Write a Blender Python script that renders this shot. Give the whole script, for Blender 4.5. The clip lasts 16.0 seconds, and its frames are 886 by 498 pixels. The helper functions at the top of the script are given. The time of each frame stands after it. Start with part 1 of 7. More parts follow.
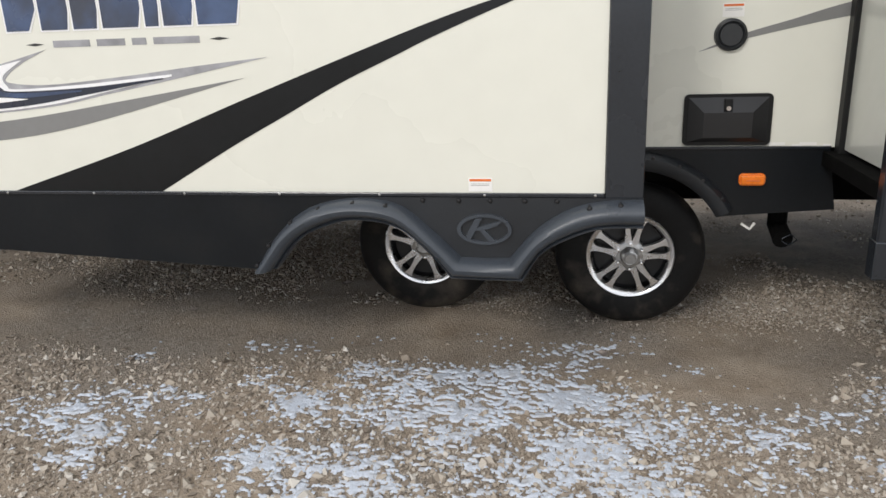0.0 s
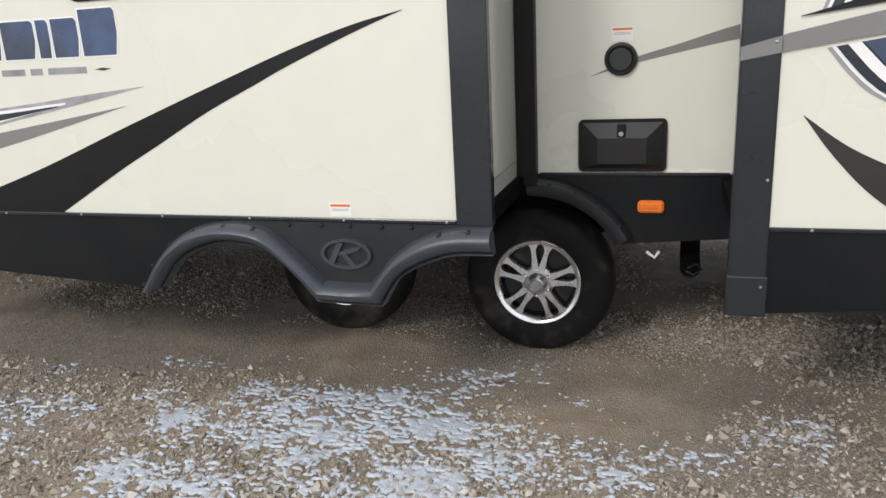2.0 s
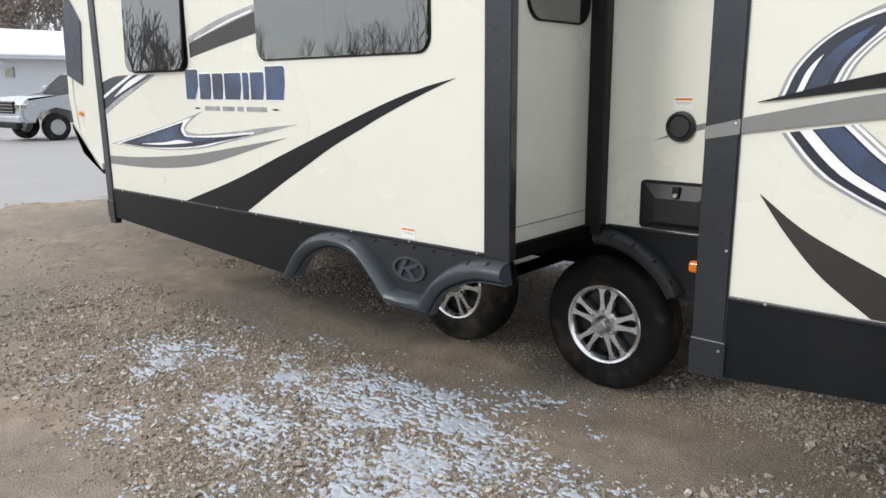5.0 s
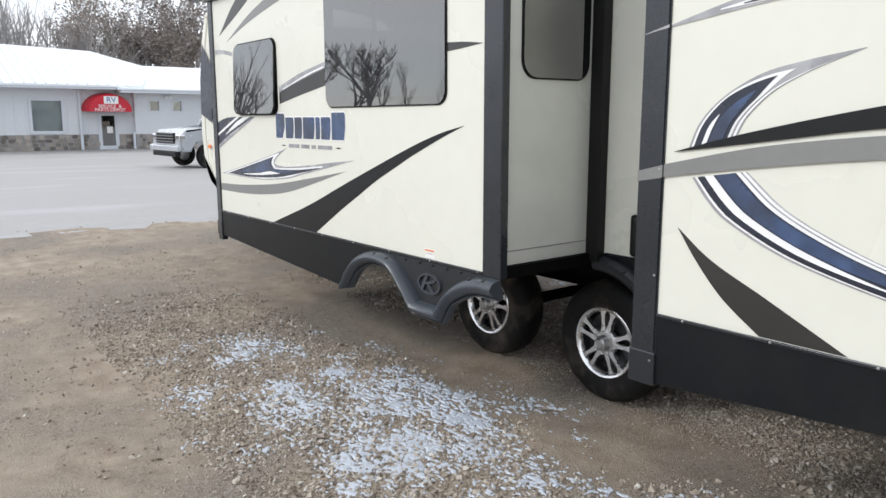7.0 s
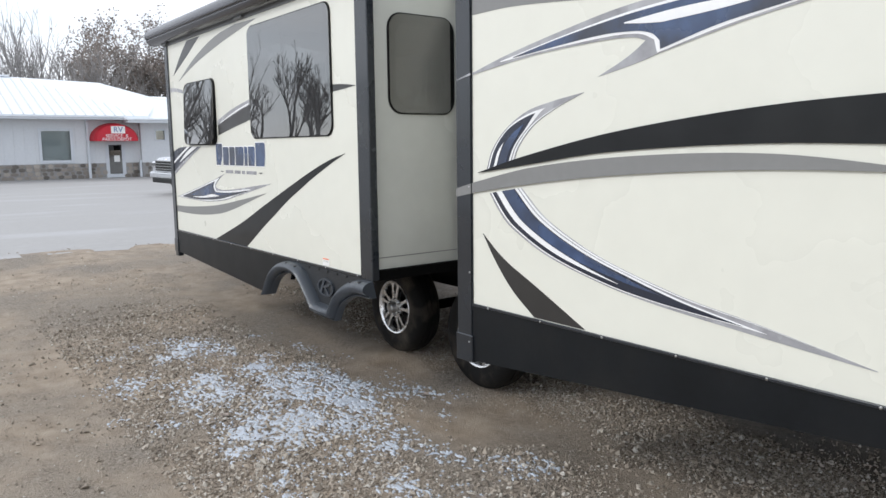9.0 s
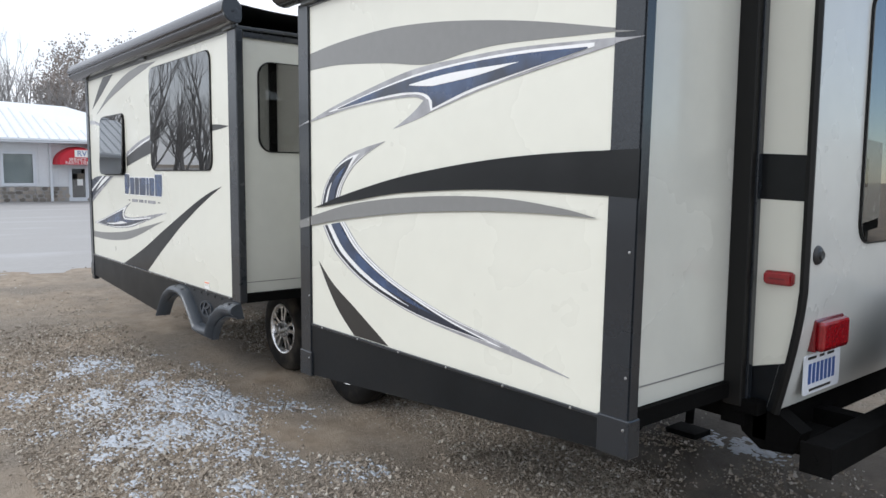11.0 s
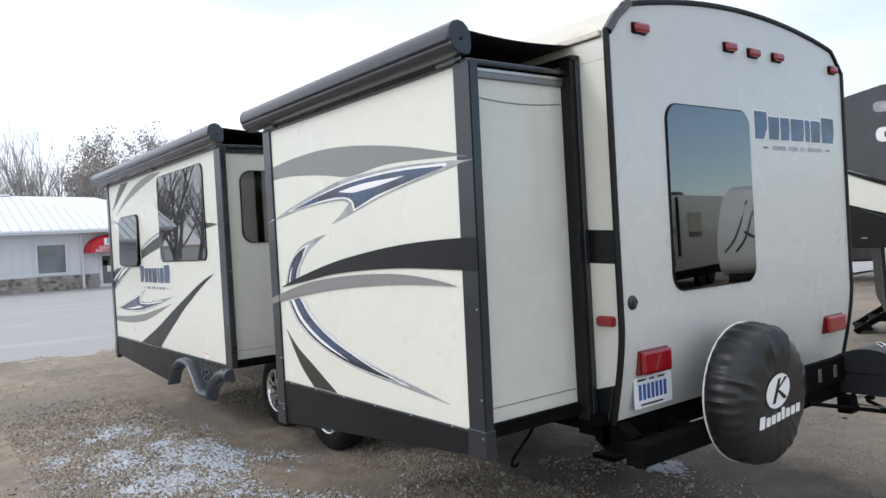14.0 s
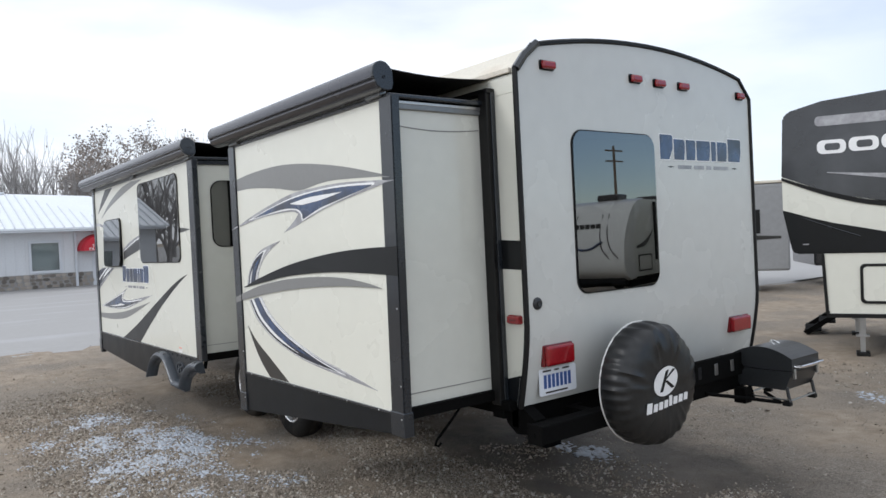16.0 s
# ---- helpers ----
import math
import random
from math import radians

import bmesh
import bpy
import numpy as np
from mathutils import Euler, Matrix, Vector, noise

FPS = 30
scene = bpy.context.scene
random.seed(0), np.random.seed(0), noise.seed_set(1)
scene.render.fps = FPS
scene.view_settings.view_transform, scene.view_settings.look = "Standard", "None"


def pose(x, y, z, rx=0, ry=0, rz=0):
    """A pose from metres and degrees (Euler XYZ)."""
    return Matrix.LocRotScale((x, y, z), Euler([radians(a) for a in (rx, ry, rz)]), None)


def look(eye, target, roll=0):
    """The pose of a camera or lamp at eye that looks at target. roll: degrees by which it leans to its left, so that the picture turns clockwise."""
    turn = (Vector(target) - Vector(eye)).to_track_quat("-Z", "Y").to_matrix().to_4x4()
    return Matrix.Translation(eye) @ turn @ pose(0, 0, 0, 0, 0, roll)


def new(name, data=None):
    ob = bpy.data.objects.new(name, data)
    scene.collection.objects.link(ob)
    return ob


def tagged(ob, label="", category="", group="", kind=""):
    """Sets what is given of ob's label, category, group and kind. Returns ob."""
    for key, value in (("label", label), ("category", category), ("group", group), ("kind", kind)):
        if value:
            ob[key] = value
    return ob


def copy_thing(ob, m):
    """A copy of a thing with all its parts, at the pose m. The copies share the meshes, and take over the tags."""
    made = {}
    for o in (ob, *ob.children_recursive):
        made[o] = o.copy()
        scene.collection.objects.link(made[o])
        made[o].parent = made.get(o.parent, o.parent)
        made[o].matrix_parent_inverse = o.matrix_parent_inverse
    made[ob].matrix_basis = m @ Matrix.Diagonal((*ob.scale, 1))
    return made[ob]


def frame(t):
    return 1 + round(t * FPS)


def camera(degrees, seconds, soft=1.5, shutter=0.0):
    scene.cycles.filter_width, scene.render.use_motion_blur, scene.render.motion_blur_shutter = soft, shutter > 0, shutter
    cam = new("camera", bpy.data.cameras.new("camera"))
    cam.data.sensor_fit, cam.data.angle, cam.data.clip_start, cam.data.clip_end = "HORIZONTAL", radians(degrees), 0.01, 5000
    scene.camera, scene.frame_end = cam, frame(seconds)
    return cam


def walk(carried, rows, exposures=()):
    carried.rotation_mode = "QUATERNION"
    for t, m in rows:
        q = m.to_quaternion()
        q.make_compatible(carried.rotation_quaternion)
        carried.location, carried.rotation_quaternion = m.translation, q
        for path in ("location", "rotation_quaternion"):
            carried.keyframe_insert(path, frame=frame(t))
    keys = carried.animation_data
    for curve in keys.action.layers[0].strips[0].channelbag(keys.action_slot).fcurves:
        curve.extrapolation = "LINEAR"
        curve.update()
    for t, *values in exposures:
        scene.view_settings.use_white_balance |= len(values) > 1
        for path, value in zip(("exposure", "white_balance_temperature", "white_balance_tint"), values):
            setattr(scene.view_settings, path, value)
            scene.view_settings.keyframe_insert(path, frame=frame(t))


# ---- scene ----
cam = camera(61.8, 16.0)
METRES, EYE, TILT, LEAN, TURN = 6.63, 1.545, 0.0, 0.0, 15.3
PATH = [
    (0, (0.414, 0.581, 1.486), (0.062, 2.457, 0.889), -1.4),
    (0.5, (0.594, 0.645, 1.461), (0.181, 2.51, 0.867), -1.3),
    (1, (0.806, 0.74, 1.483), (0.349, 2.594, 0.89), -1.0),
    (1.5, (0.997, 0.776, 1.482), (0.523, 2.635, 0.917), -1.5),
    (2, (1.244, 0.765, 1.496), (0.675, 2.603, 0.95), -2.2),
    (2.5, (1.473, 0.746, 1.497), (0.768, 2.539, 0.961), -1.8),
    (3, (1.682, 0.78, 1.482), (0.879, 2.535, 0.957), -1.0),
    (3.5, (1.888, 0.814, 1.501), (0.983, 2.518, 0.975), 0.0),
    (4, (2.044, 0.797, 1.496), (1.022, 2.447, 1.01), -0.2),
    (4.2, (2.131, 0.776, 1.513), (1.044, 2.39, 1.049), -0.4),
    (6.3, (2.941, 0.89, 1.639), (1.487, 2.193, 1.2), 0.9),
    (6.5, (3.036, 0.864, 1.633), (1.56, 2.153, 1.233), 0.9),
    (7, (3.328, 0.81, 1.664), (1.785, 2.03, 1.302), 0.4),
    (7.5, (3.556, 0.813, 1.648), (1.995, 2.017, 1.313), -0.5),
    (8, (3.823, 0.848, 1.671), (2.264, 2.058, 1.347), -0.5),
    (10.3, (4.965, 1.181, 1.706), (3.383, 2.381, 1.465), 0.5),
    (10.5, (5.025, 1.216, 1.72), (3.468, 2.449, 1.48), 0.7),
    (11, (5.241, 1.262, 1.752), (3.703, 2.522, 1.534), 0.9),
    (11.5, (5.474, 1.295, 1.784), (3.949, 2.575, 1.591), 0.8),
    (12, (5.638, 1.264, 1.788), (4.123, 2.564, 1.657), 0.5),
    (12.5, (5.812, 1.197, 1.802), (4.301, 2.503, 1.705), -0.3),
    (13, (6.007, 1.145, 1.819), (4.501, 2.458, 1.72), -1.4),
    (13.5, (6.24, 1.121, 1.841), (4.693, 2.387, 1.767), -2.4),
    (14, (6.409, 1.078, 1.857), (4.82, 2.292, 1.809), -2.8),
    (14.5, (6.584, 1.009, 1.874), (4.981, 2.205, 1.875), -3.3),
    (15, (6.758, 0.968, 1.878), (5.152, 2.16, 1.844), -3.3),
    (15.5, (6.931, 0.988, 1.887), (5.347, 2.208, 1.845), -3.4),
    (16, (7.107, 1.036, 1.897), (5.524, 2.258, 1.848), -2.4),
]
EXPOSURES = [(0, 0.46, 6470, 11), (4, 0.50, 6400, 10), (7, 0.57, 6210, 10), (8, 0.53, 6160, 10), (11, 0.40, 6090, 10), (13, 0.44, 6030, 10), (16, 0.24, 6090, 10)]
walk(cam, [(t, look(eye, target, roll)) for t, eye, target, roll in PATH], EXPOSURES)

# world, sun and exposure
SUN_ELEVATION, SUN_AZIMUTH = radians(34), radians(205)
world = bpy.data.worlds.new("winter_sky")
scene.world = world
world.use_nodes = True
wn, wl = world.node_tree.nodes, world.node_tree.links
wn.clear()
w_out = wn.new("ShaderNodeOutputWorld")
w_bg = wn.new("ShaderNodeBackground")
w_sky = wn.new("ShaderNodeTexSky")
w_sky.sky_type = "NISHITA"
w_sky.sun_disc = False
w_sky.sun_elevation = SUN_ELEVATION
w_sky.sun_rotation = SUN_AZIMUTH
w_sky.dust_density = 0.15
w_sky.ozone_density = 3.0
w_co = wn.new("ShaderNodeTexCoord")
w_map = wn.new("ShaderNodeMapping")
w_map.inputs["Scale"].default_value = (1.2, 1.2, 4.0)
w_noise = wn.new("ShaderNodeTexNoise")
w_noise.inputs["Scale"].default_value = 1.6
w_noise.inputs["Detail"].default_value = 6
w_ramp = wn.new("ShaderNodeValToRGB")
w_ramp.color_ramp.elements[0].position = 0.36
w_ramp.color_ramp.elements[0].color = (0.66, 0.66, 0.66, 1)
w_ramp.color_ramp.elements[1].position = 0.56
w_ramp.color_ramp.elements[1].color = (1, 1, 1, 1)
w_mix = wn.new("ShaderNodeMix")
w_mix.data_type = "RGBA"
w_mix.inputs["B"].default_value = (9.8, 9.9, 10.1, 1)
wl.new(w_co.outputs["Generated"], w_map.inputs["Vector"])
wl.new(w_map.outputs["Vector"], w_noise.inputs["Vector"])
wl.new(w_noise.outputs["Fac"], w_ramp.inputs["Fac"])
# the cloud veil is thick toward the sun and thins out on the far side of the sky
w_dot = wn.new("ShaderNodeVectorMath")
w_dot.operation = "DOT_PRODUCT"
w_dot.inputs[1].default_value = (math.sin(SUN_AZIMUTH), math.cos(SUN_AZIMUTH), 0.35)
wl.new(w_co.outputs["Generated"], w_dot.inputs[0])
w_veil = wn.new("ShaderNodeMapRange")
w_veil.interpolation_type = "SMOOTHSTEP"
w_veil.inputs["From Min"].default_value, w_veil.inputs["From Max"].default_value = -0.98, -0.35
w_veil.inputs["To Min"].default_value, w_veil.inputs["To Max"].default_value = 0.12, 1.0
wl.new(w_dot.outputs["Value"], w_veil.inputs["Value"])
w_cover = wn.new("ShaderNodeMath")
w_cover.operation = "MULTIPLY"
wl.new(w_ramp.outputs["Color"], w_cover.inputs[0])
wl.new(w_veil.outputs["Result"], w_cover.inputs[1])
wl.new(w_cover.outputs[0], w_mix.inputs["Factor"])
wl.new(w_sky.outputs["Color"], w_mix.inputs["A"])
wl.new(w_mix.outputs["Result"], w_bg.inputs["Color"])
w_bg.inputs["Strength"].default_value = 0.1
wl.new(w_bg.outputs["Background"], w_out.inputs["Surface"])

sun_data = bpy.data.lights.new("sun", "SUN")
sun_data.energy = 1.1
sun_data.angle = radians(14)
sun_data.color = (1.0, 0.96, 0.90)
sun = new("sun", sun_data)
sun_way = Vector((math.sin(SUN_AZIMUTH) * math.cos(SUN_ELEVATION), math.cos(SUN_AZIMUTH) * math.cos(SUN_ELEVATION), math.sin(SUN_ELEVATION)))
sun.matrix_world = look(sun_way * 50, (0, 0, 0))

# ---------------------------------------------------------------- materials


def material(name, color, rough=0.5, metal=0.0, vary=0.08, scale=3.0, fine=60.0, bump=0.0, bump_scale=200.0,
             coat=0.0, second=None, blend=(0.45, 0.7), spec=0.5, stretch=(1, 1, 1), random_tint=0.0, transmission=0.0, ior=1.5, emit=0.0):
    """A surface with colour variation at two scales, optional patches of a second colour and fine relief."""
    m = bpy.data.materials.new(name)
    m.use_nodes = True
    nt = m.node_tree
    n, l = nt.nodes, nt.links
    b = n["Principled BSDF"]
    co = n.new("ShaderNodeTexCoord")
    mp = n.new("ShaderNodeMapping")
    mp.inputs["Scale"].default_value = stretch
    l.new(co.outputs["Object"], mp.inputs["Vector"])
    big = n.new("ShaderNodeTexNoise")
    big.inputs["Scale"].default_value = scale
    big.inputs["Detail"].default_value = 5
    l.new(mp.outputs["Vector"], big.inputs["Vector"])
    small = n.new("ShaderNodeTexNoise")
    small.inputs["Scale"].default_value = fine
    small.inputs["Detail"].default_value = 3
    l.new(mp.outputs["Vector"], small.inputs["Vector"])
    base = n.new("ShaderNodeRGB")
    base.outputs[0].default_value = (*color, 1)
    col = base.outputs[0]
    if second:
        r = n.new("ShaderNodeMapRange")
        r.inputs["From Min"].default_value, r.inputs["From Max"].default_value = blend
        l.new(big.outputs["Fac"], r.inputs["Value"])
        mx = n.new("ShaderNodeMix")
        mx.data_type = "RGBA"
        mx.inputs["B"].default_value = (*second, 1)
        l.new(r.outputs["Result"], mx.inputs["Factor"])
        l.new(col, mx.inputs["A"])
        col = mx.outputs["Result"]
    add = n.new("ShaderNodeMath")
    add.operation = "ADD"
    l.new(big.outputs["Fac"], add.inputs[0])
    l.new(small.outputs["Fac"], add.inputs[1])
    rng = n.new("ShaderNodeMapRange")
    rng.inputs["From Min"].default_value, rng.inputs["From Max"].default_value = 0.6, 1.4
    rng.inputs["To Min"].default_value, rng.inputs["To Max"].default_value = 1 - vary, 1 + vary
    l.new(add.outputs[0], rng.inputs["Value"])
    value = rng.outputs["Result"]
    if random_tint:
        info = n.new("ShaderNodeObjectInfo")
        rr = n.new("ShaderNodeMapRange")
        rr.inputs["To Min"].default_value, rr.inputs["To Max"].default_value = 1 - random_tint, 1 + random_tint
        l.new(info.outputs["Random"], rr.inputs["Value"])
        mm = n.new("ShaderNodeMath")
        mm.operation = "MULTIPLY"
        l.new(value, mm.inputs[0])
        l.new(rr.outputs["Result"], mm.inputs[1])
        value = mm.outputs[0]
    sc = n.new("ShaderNodeVectorMath")
    sc.operation = "SCALE"
    l.new(col, sc.inputs[0])
    l.new(value, sc.inputs["Scale"])
    l.new(sc.outputs["Vector"], b.inputs["Base Color"])
    ro = n.new("ShaderNodeMapRange")
    ro.inputs["From Min"].default_value, ro.inputs["From Max"].default_value = 0.3, 0.7
    ro.inputs["To Min"].default_value, ro.inputs["To Max"].default_value = max(0.0, rough * 0.85), min(1.0, rough * 1.15)
    l.new(big.outputs["Fac"], ro.inputs["Value"])
    l.new(ro.outputs["Result"], b.inputs["Roughness"])
    b.inputs["Metallic"].default_value = metal
    b.inputs["Coat Weight"].default_value = coat
    b.inputs["Coat Roughness"].default_value = 0.08
    b.inputs["Specular IOR Level"].default_value = spec
    b.inputs["Transmission Weight"].default_value = transmission
    b.inputs["IOR"].default_value = ior
    if emit:
        b.inputs["Emission Color"].default_value = (*color, 1)
        b.inputs["Emission Strength"].default_value = emit
    if bump:
        bt = n.new("ShaderNodeTexNoise")
        bt.inputs["Scale"].default_value = bump_scale
        bt.inputs["Detail"].default_value = 4
        l.new(mp.outputs["Vector"], bt.inputs["Vector"])
        bp = n.new("ShaderNodeBump")
        bp.inputs["Strength"].default_value = bump
        bp.inputs["Distance"].default_value = 0.01
        l.new(bt.outputs["Fac"], bp.inputs["Height"])
        l.new(bp.outputs["Normal"], b.inputs["Normal"])
    return m


M_CREAM = material("cream_gelcoat", (0.716, 0.712, 0.630), 0.28, vary=0.025, scale=0.9, fine=9, coat=0.3)
# cream dimmed and cooled: the rear's blue sky shade is in this colour
M_REAR = material("shaded_rear_gelcoat", (0.585, 0.595, 0.570), 0.26, vary=0.04, scale=1.2, fine=9, coat=0.35)
# cream skin of the end walls, with their shade put into the colour
M_SIDE = material("shaded_cream_skin", (0.592, 0.60, 0.550), 0.25, vary=0.035, scale=1.1, fine=12, coat=0.4)
M_TRIM = material("charcoal_trim", (0.0185, 0.0225, 0.0285), 0.26, vary=0.15, scale=2.0, fine=90, metal=0.15, bump=0.02, coat=0.35)
M_AWNING = material("dark_anodised_roller", (0.085, 0.085, 0.095), 0.24, vary=0.12, scale=1.4, fine=40, metal=0.75, bump=0.01)
M_RAIL = material("grey_aluminium_rail", (0.20, 0.21, 0.215), 0.34, vary=0.1, scale=2, fine=40, metal=0.55)
M_SKIRT = material("black_skirt", (0.0050, 0.0066, 0.0086), 0.40, spec=0.28, vary=0.25, scale=2.4, fine=40, bump=0.03, bump_scale=60, second=(0.0085, 0.0088, 0.009), blend=(0.5, 0.75))
# black plastic with the arch's bluish sky sheen lifted into the base colour
M_ABS = material("moulded_black_plastic", (0.043, 0.051, 0.062), 0.31, vary=0.18, scale=5, fine=120, bump=0.12, bump_scale=420)
M_PANEL = material("textured_black_panel", (0.015, 0.0175, 0.021), 0.42, vary=0.2, scale=5, fine=120, bump=0.12, bump_scale=420)
M_UNDER = material("underbody_black", (0.0035, 0.0035, 0.0035), 0.8, spec=0.07, vary=0.3, bump=0.1)
M_RUBBER = material("tyre_rubber", (0.009, 0.0088, 0.0088), 0.66, spec=0.2, vary=0.25, scale=6, fine=80, bump=0.1, bump_scale=260, second=(0.060, 0.051, 0.041), blend=(0.50, 0.74))
M_ALLOY = material("machined_alloy", (0.80, 0.80, 0.80), 0.27, metal=1.0, vary=0.06, scale=8, fine=90)
M_WHEELBLACK = material("black_wheel_paint", (0.012, 0.012, 0.013), 0.35, vary=0.1)
M_CHROME = material("chrome", (0.75, 0.75, 0.75), 0.12, metal=1.0, vary=0.04)
M_STEEL = material("dull_steel", (0.46, 0.46, 0.455), 0.34, metal=0.95, vary=0.15)
M_GREY = material("grey_vinyl", (0.205, 0.205, 0.20), 0.35, vary=0.05, scale=1.5, fine=30, coat=0.2)
M_DARKGREY = material("dark_grey_vinyl", (0.028, 0.027, 0.026), 0.35, vary=0.1, scale=2, fine=30, coat=0.2)
M_BLACK = material("black_vinyl", (0.0052, 0.0062, 0.0072), 0.36, spec=0.25, vary=0.25, scale=2, fine=24, coat=0.2)
M_BLUE = material("navy_vinyl", (0.055, 0.09, 0.185), 0.28, vary=0.35, scale=4, fine=12, coat=0.3, second=(0.030, 0.036, 0.055), blend=(0.40, 0.62))
M_NAVY = material("dark_navy_vinyl", (0.02, 0.025, 0.042), 0.28, vary=0.2, scale=4, coat=0.3)
M_SILVER = material("silver_vinyl", (0.33, 0.33, 0.345), 0.26, vary=0.34, scale=5, fine=14, coat=0.3)
M_WHITE = material("white_vinyl", (0.83, 0.83, 0.83), 0.35, vary=0.03, coat=0.2)
M_GLASS = material("tinted_glass", (0.055, 0.06, 0.06), 0.0, vary=0.0, transmission=1.0, ior=2.5)
M_PANE = material("clear_pane", (0.72, 0.77, 0.76), 0.0, vary=0.0, transmission=1.0, ior=1.5)
M_GASKET = material("window_gasket", (0.007, 0.007, 0.007), 0.5, spec=0.3, vary=0.1)
# dark base colour stands in for the unlit rooms
M_INSIDE = material("shade_dark_interior", (0.10, 0.085, 0.07), 0.7, vary=0.2, scale=2)
M_FABRIC = material("black_awning_fabric", (0.014, 0.014, 0.015), 0.62, vary=0.2, bump=0.1)
M_ROOF = material("white_membrane_roof", (0.66, 0.62, 0.53), 0.6, vary=0.12, scale=2, second=(0.45, 0.36, 0.27), blend=(0.6, 0.85))
M_RED = material("red_lens", (0.27, 0.007, 0.012), 0.12, vary=0.15, scale=30, coat=0.6)
M_DARKRED = material("dark_red_lens", (0.15, 0.004, 0.008), 0.12, vary=0.15, scale=30, coat=0.6)
M_AMBER = material("amber_lens", (0.85, 0.20, 0.012), 0.15, vary=0.15, scale=30, coat=0.6)
M_COVER = material("black_vinyl_cover", (0.013, 0.0135, 0.014), 0.36, vary=0.2, scale=5, fine=30, bump=0.25, bump_scale=16)
M_PLATE = material("plate_white", (0.72, 0.75, 0.80), 0.4, vary=0.05)
M_PLATEBLUE = material("plate_blue", (0.05, 0.10, 0.30), 0.4, vary=0.05)
M_LABEL = material("paper_label", (0.80, 0.79, 0.76), 0.5, vary=0.03)
M_ORANGE = material("label_orange", (0.70, 0.16, 0.03), 0.5, vary=0.05)
M_GRILL = material("grill_enamel", (0.022, 0.024, 0.026), 0.35, vary=0.2, bump=0.05)
M_SNOW = material("slush_snow", (0.53, 0.575, 0.645), 0.45, vary=0.24, scale=24, fine=160, bump=0.4, bump_scale=120, second=(0.34, 0.345, 0.36), blend=(0.47, 0.68))
M_STONE = material("gravel_stone", (0.24, 0.22, 0.195), 0.75, vary=0.35, scale=9, fine=90, second=(0.13, 0.11, 0.09), blend=(0.35, 0.65))
M_ASPHALT = material("worn_asphalt", (0.335, 0.325, 0.315), 0.62, vary=0.12, scale=0.6, fine=30, bump=0.2, bump_scale=80, second=(0.40, 0.40, 0.405), blend=(0.54, 0.74), stretch=(1, 0.25, 1))
M_SIDING = material("grey_siding", (0.64, 0.65, 0.665), 0.6, vary=0.05, scale=0.5, fine=8)
M_SNOWROOF = material("snowy_metal_roof", (0.80, 0.83, 0.86), 0.5, vary=0.05, scale=0.7, fine=6)
M_FASCIA = material("pale_fascia", (0.60, 0.62, 0.65), 0.5, vary=0.05)
M_FARGREY = material("dull_grey_panel", (0.27, 0.275, 0.28), 0.4, vary=0.12, scale=0.8, fine=8)
M_MASONRY = material("field_stone", (0.26, 0.23, 0.20), 0.8, vary=0.15, scale=1.3, fine=14, bump=0.3, bump_scale=20, random_tint=0.55)
M_MORTAR = material("mortar", (0.30, 0.29, 0.28), 0.9, vary=0.1)
# bark and leaves lightened and greyed, so distance haze is in their colours
M_BARK = material("hazed_winter_bark", (0.33, 0.315, 0.305), 0.9, vary=0.3, scale=4, bump=0.3, bump_scale=30)
M_DRYLEAF = material("hazed_dry_leaf", (0.27, 0.23, 0.20), 0.8, vary=0.4, scale=5, fine=20)
M_CANOPY = material("red_canopy", (0.50, 0.015, 0.03), 0.6, vary=0.08, scale=2)
M_PAINT = material("silver_car_paint", (0.50, 0.515, 0.54), 0.25, metal=0.4, vary=0.04, coat=0.6)
M_WOOD = material("weathered_pole", (0.16, 0.13, 0.10), 0.85, vary=0.3, scale=4, bump=0.3)
M_FWGREY = material("graphite_gelcoat", (0.020, 0.022, 0.026), 0.2, vary=0.2, scale=0.9, fine=6, coat=0.6, second=(0.06, 0.063, 0.07), blend=(0.5, 0.8))


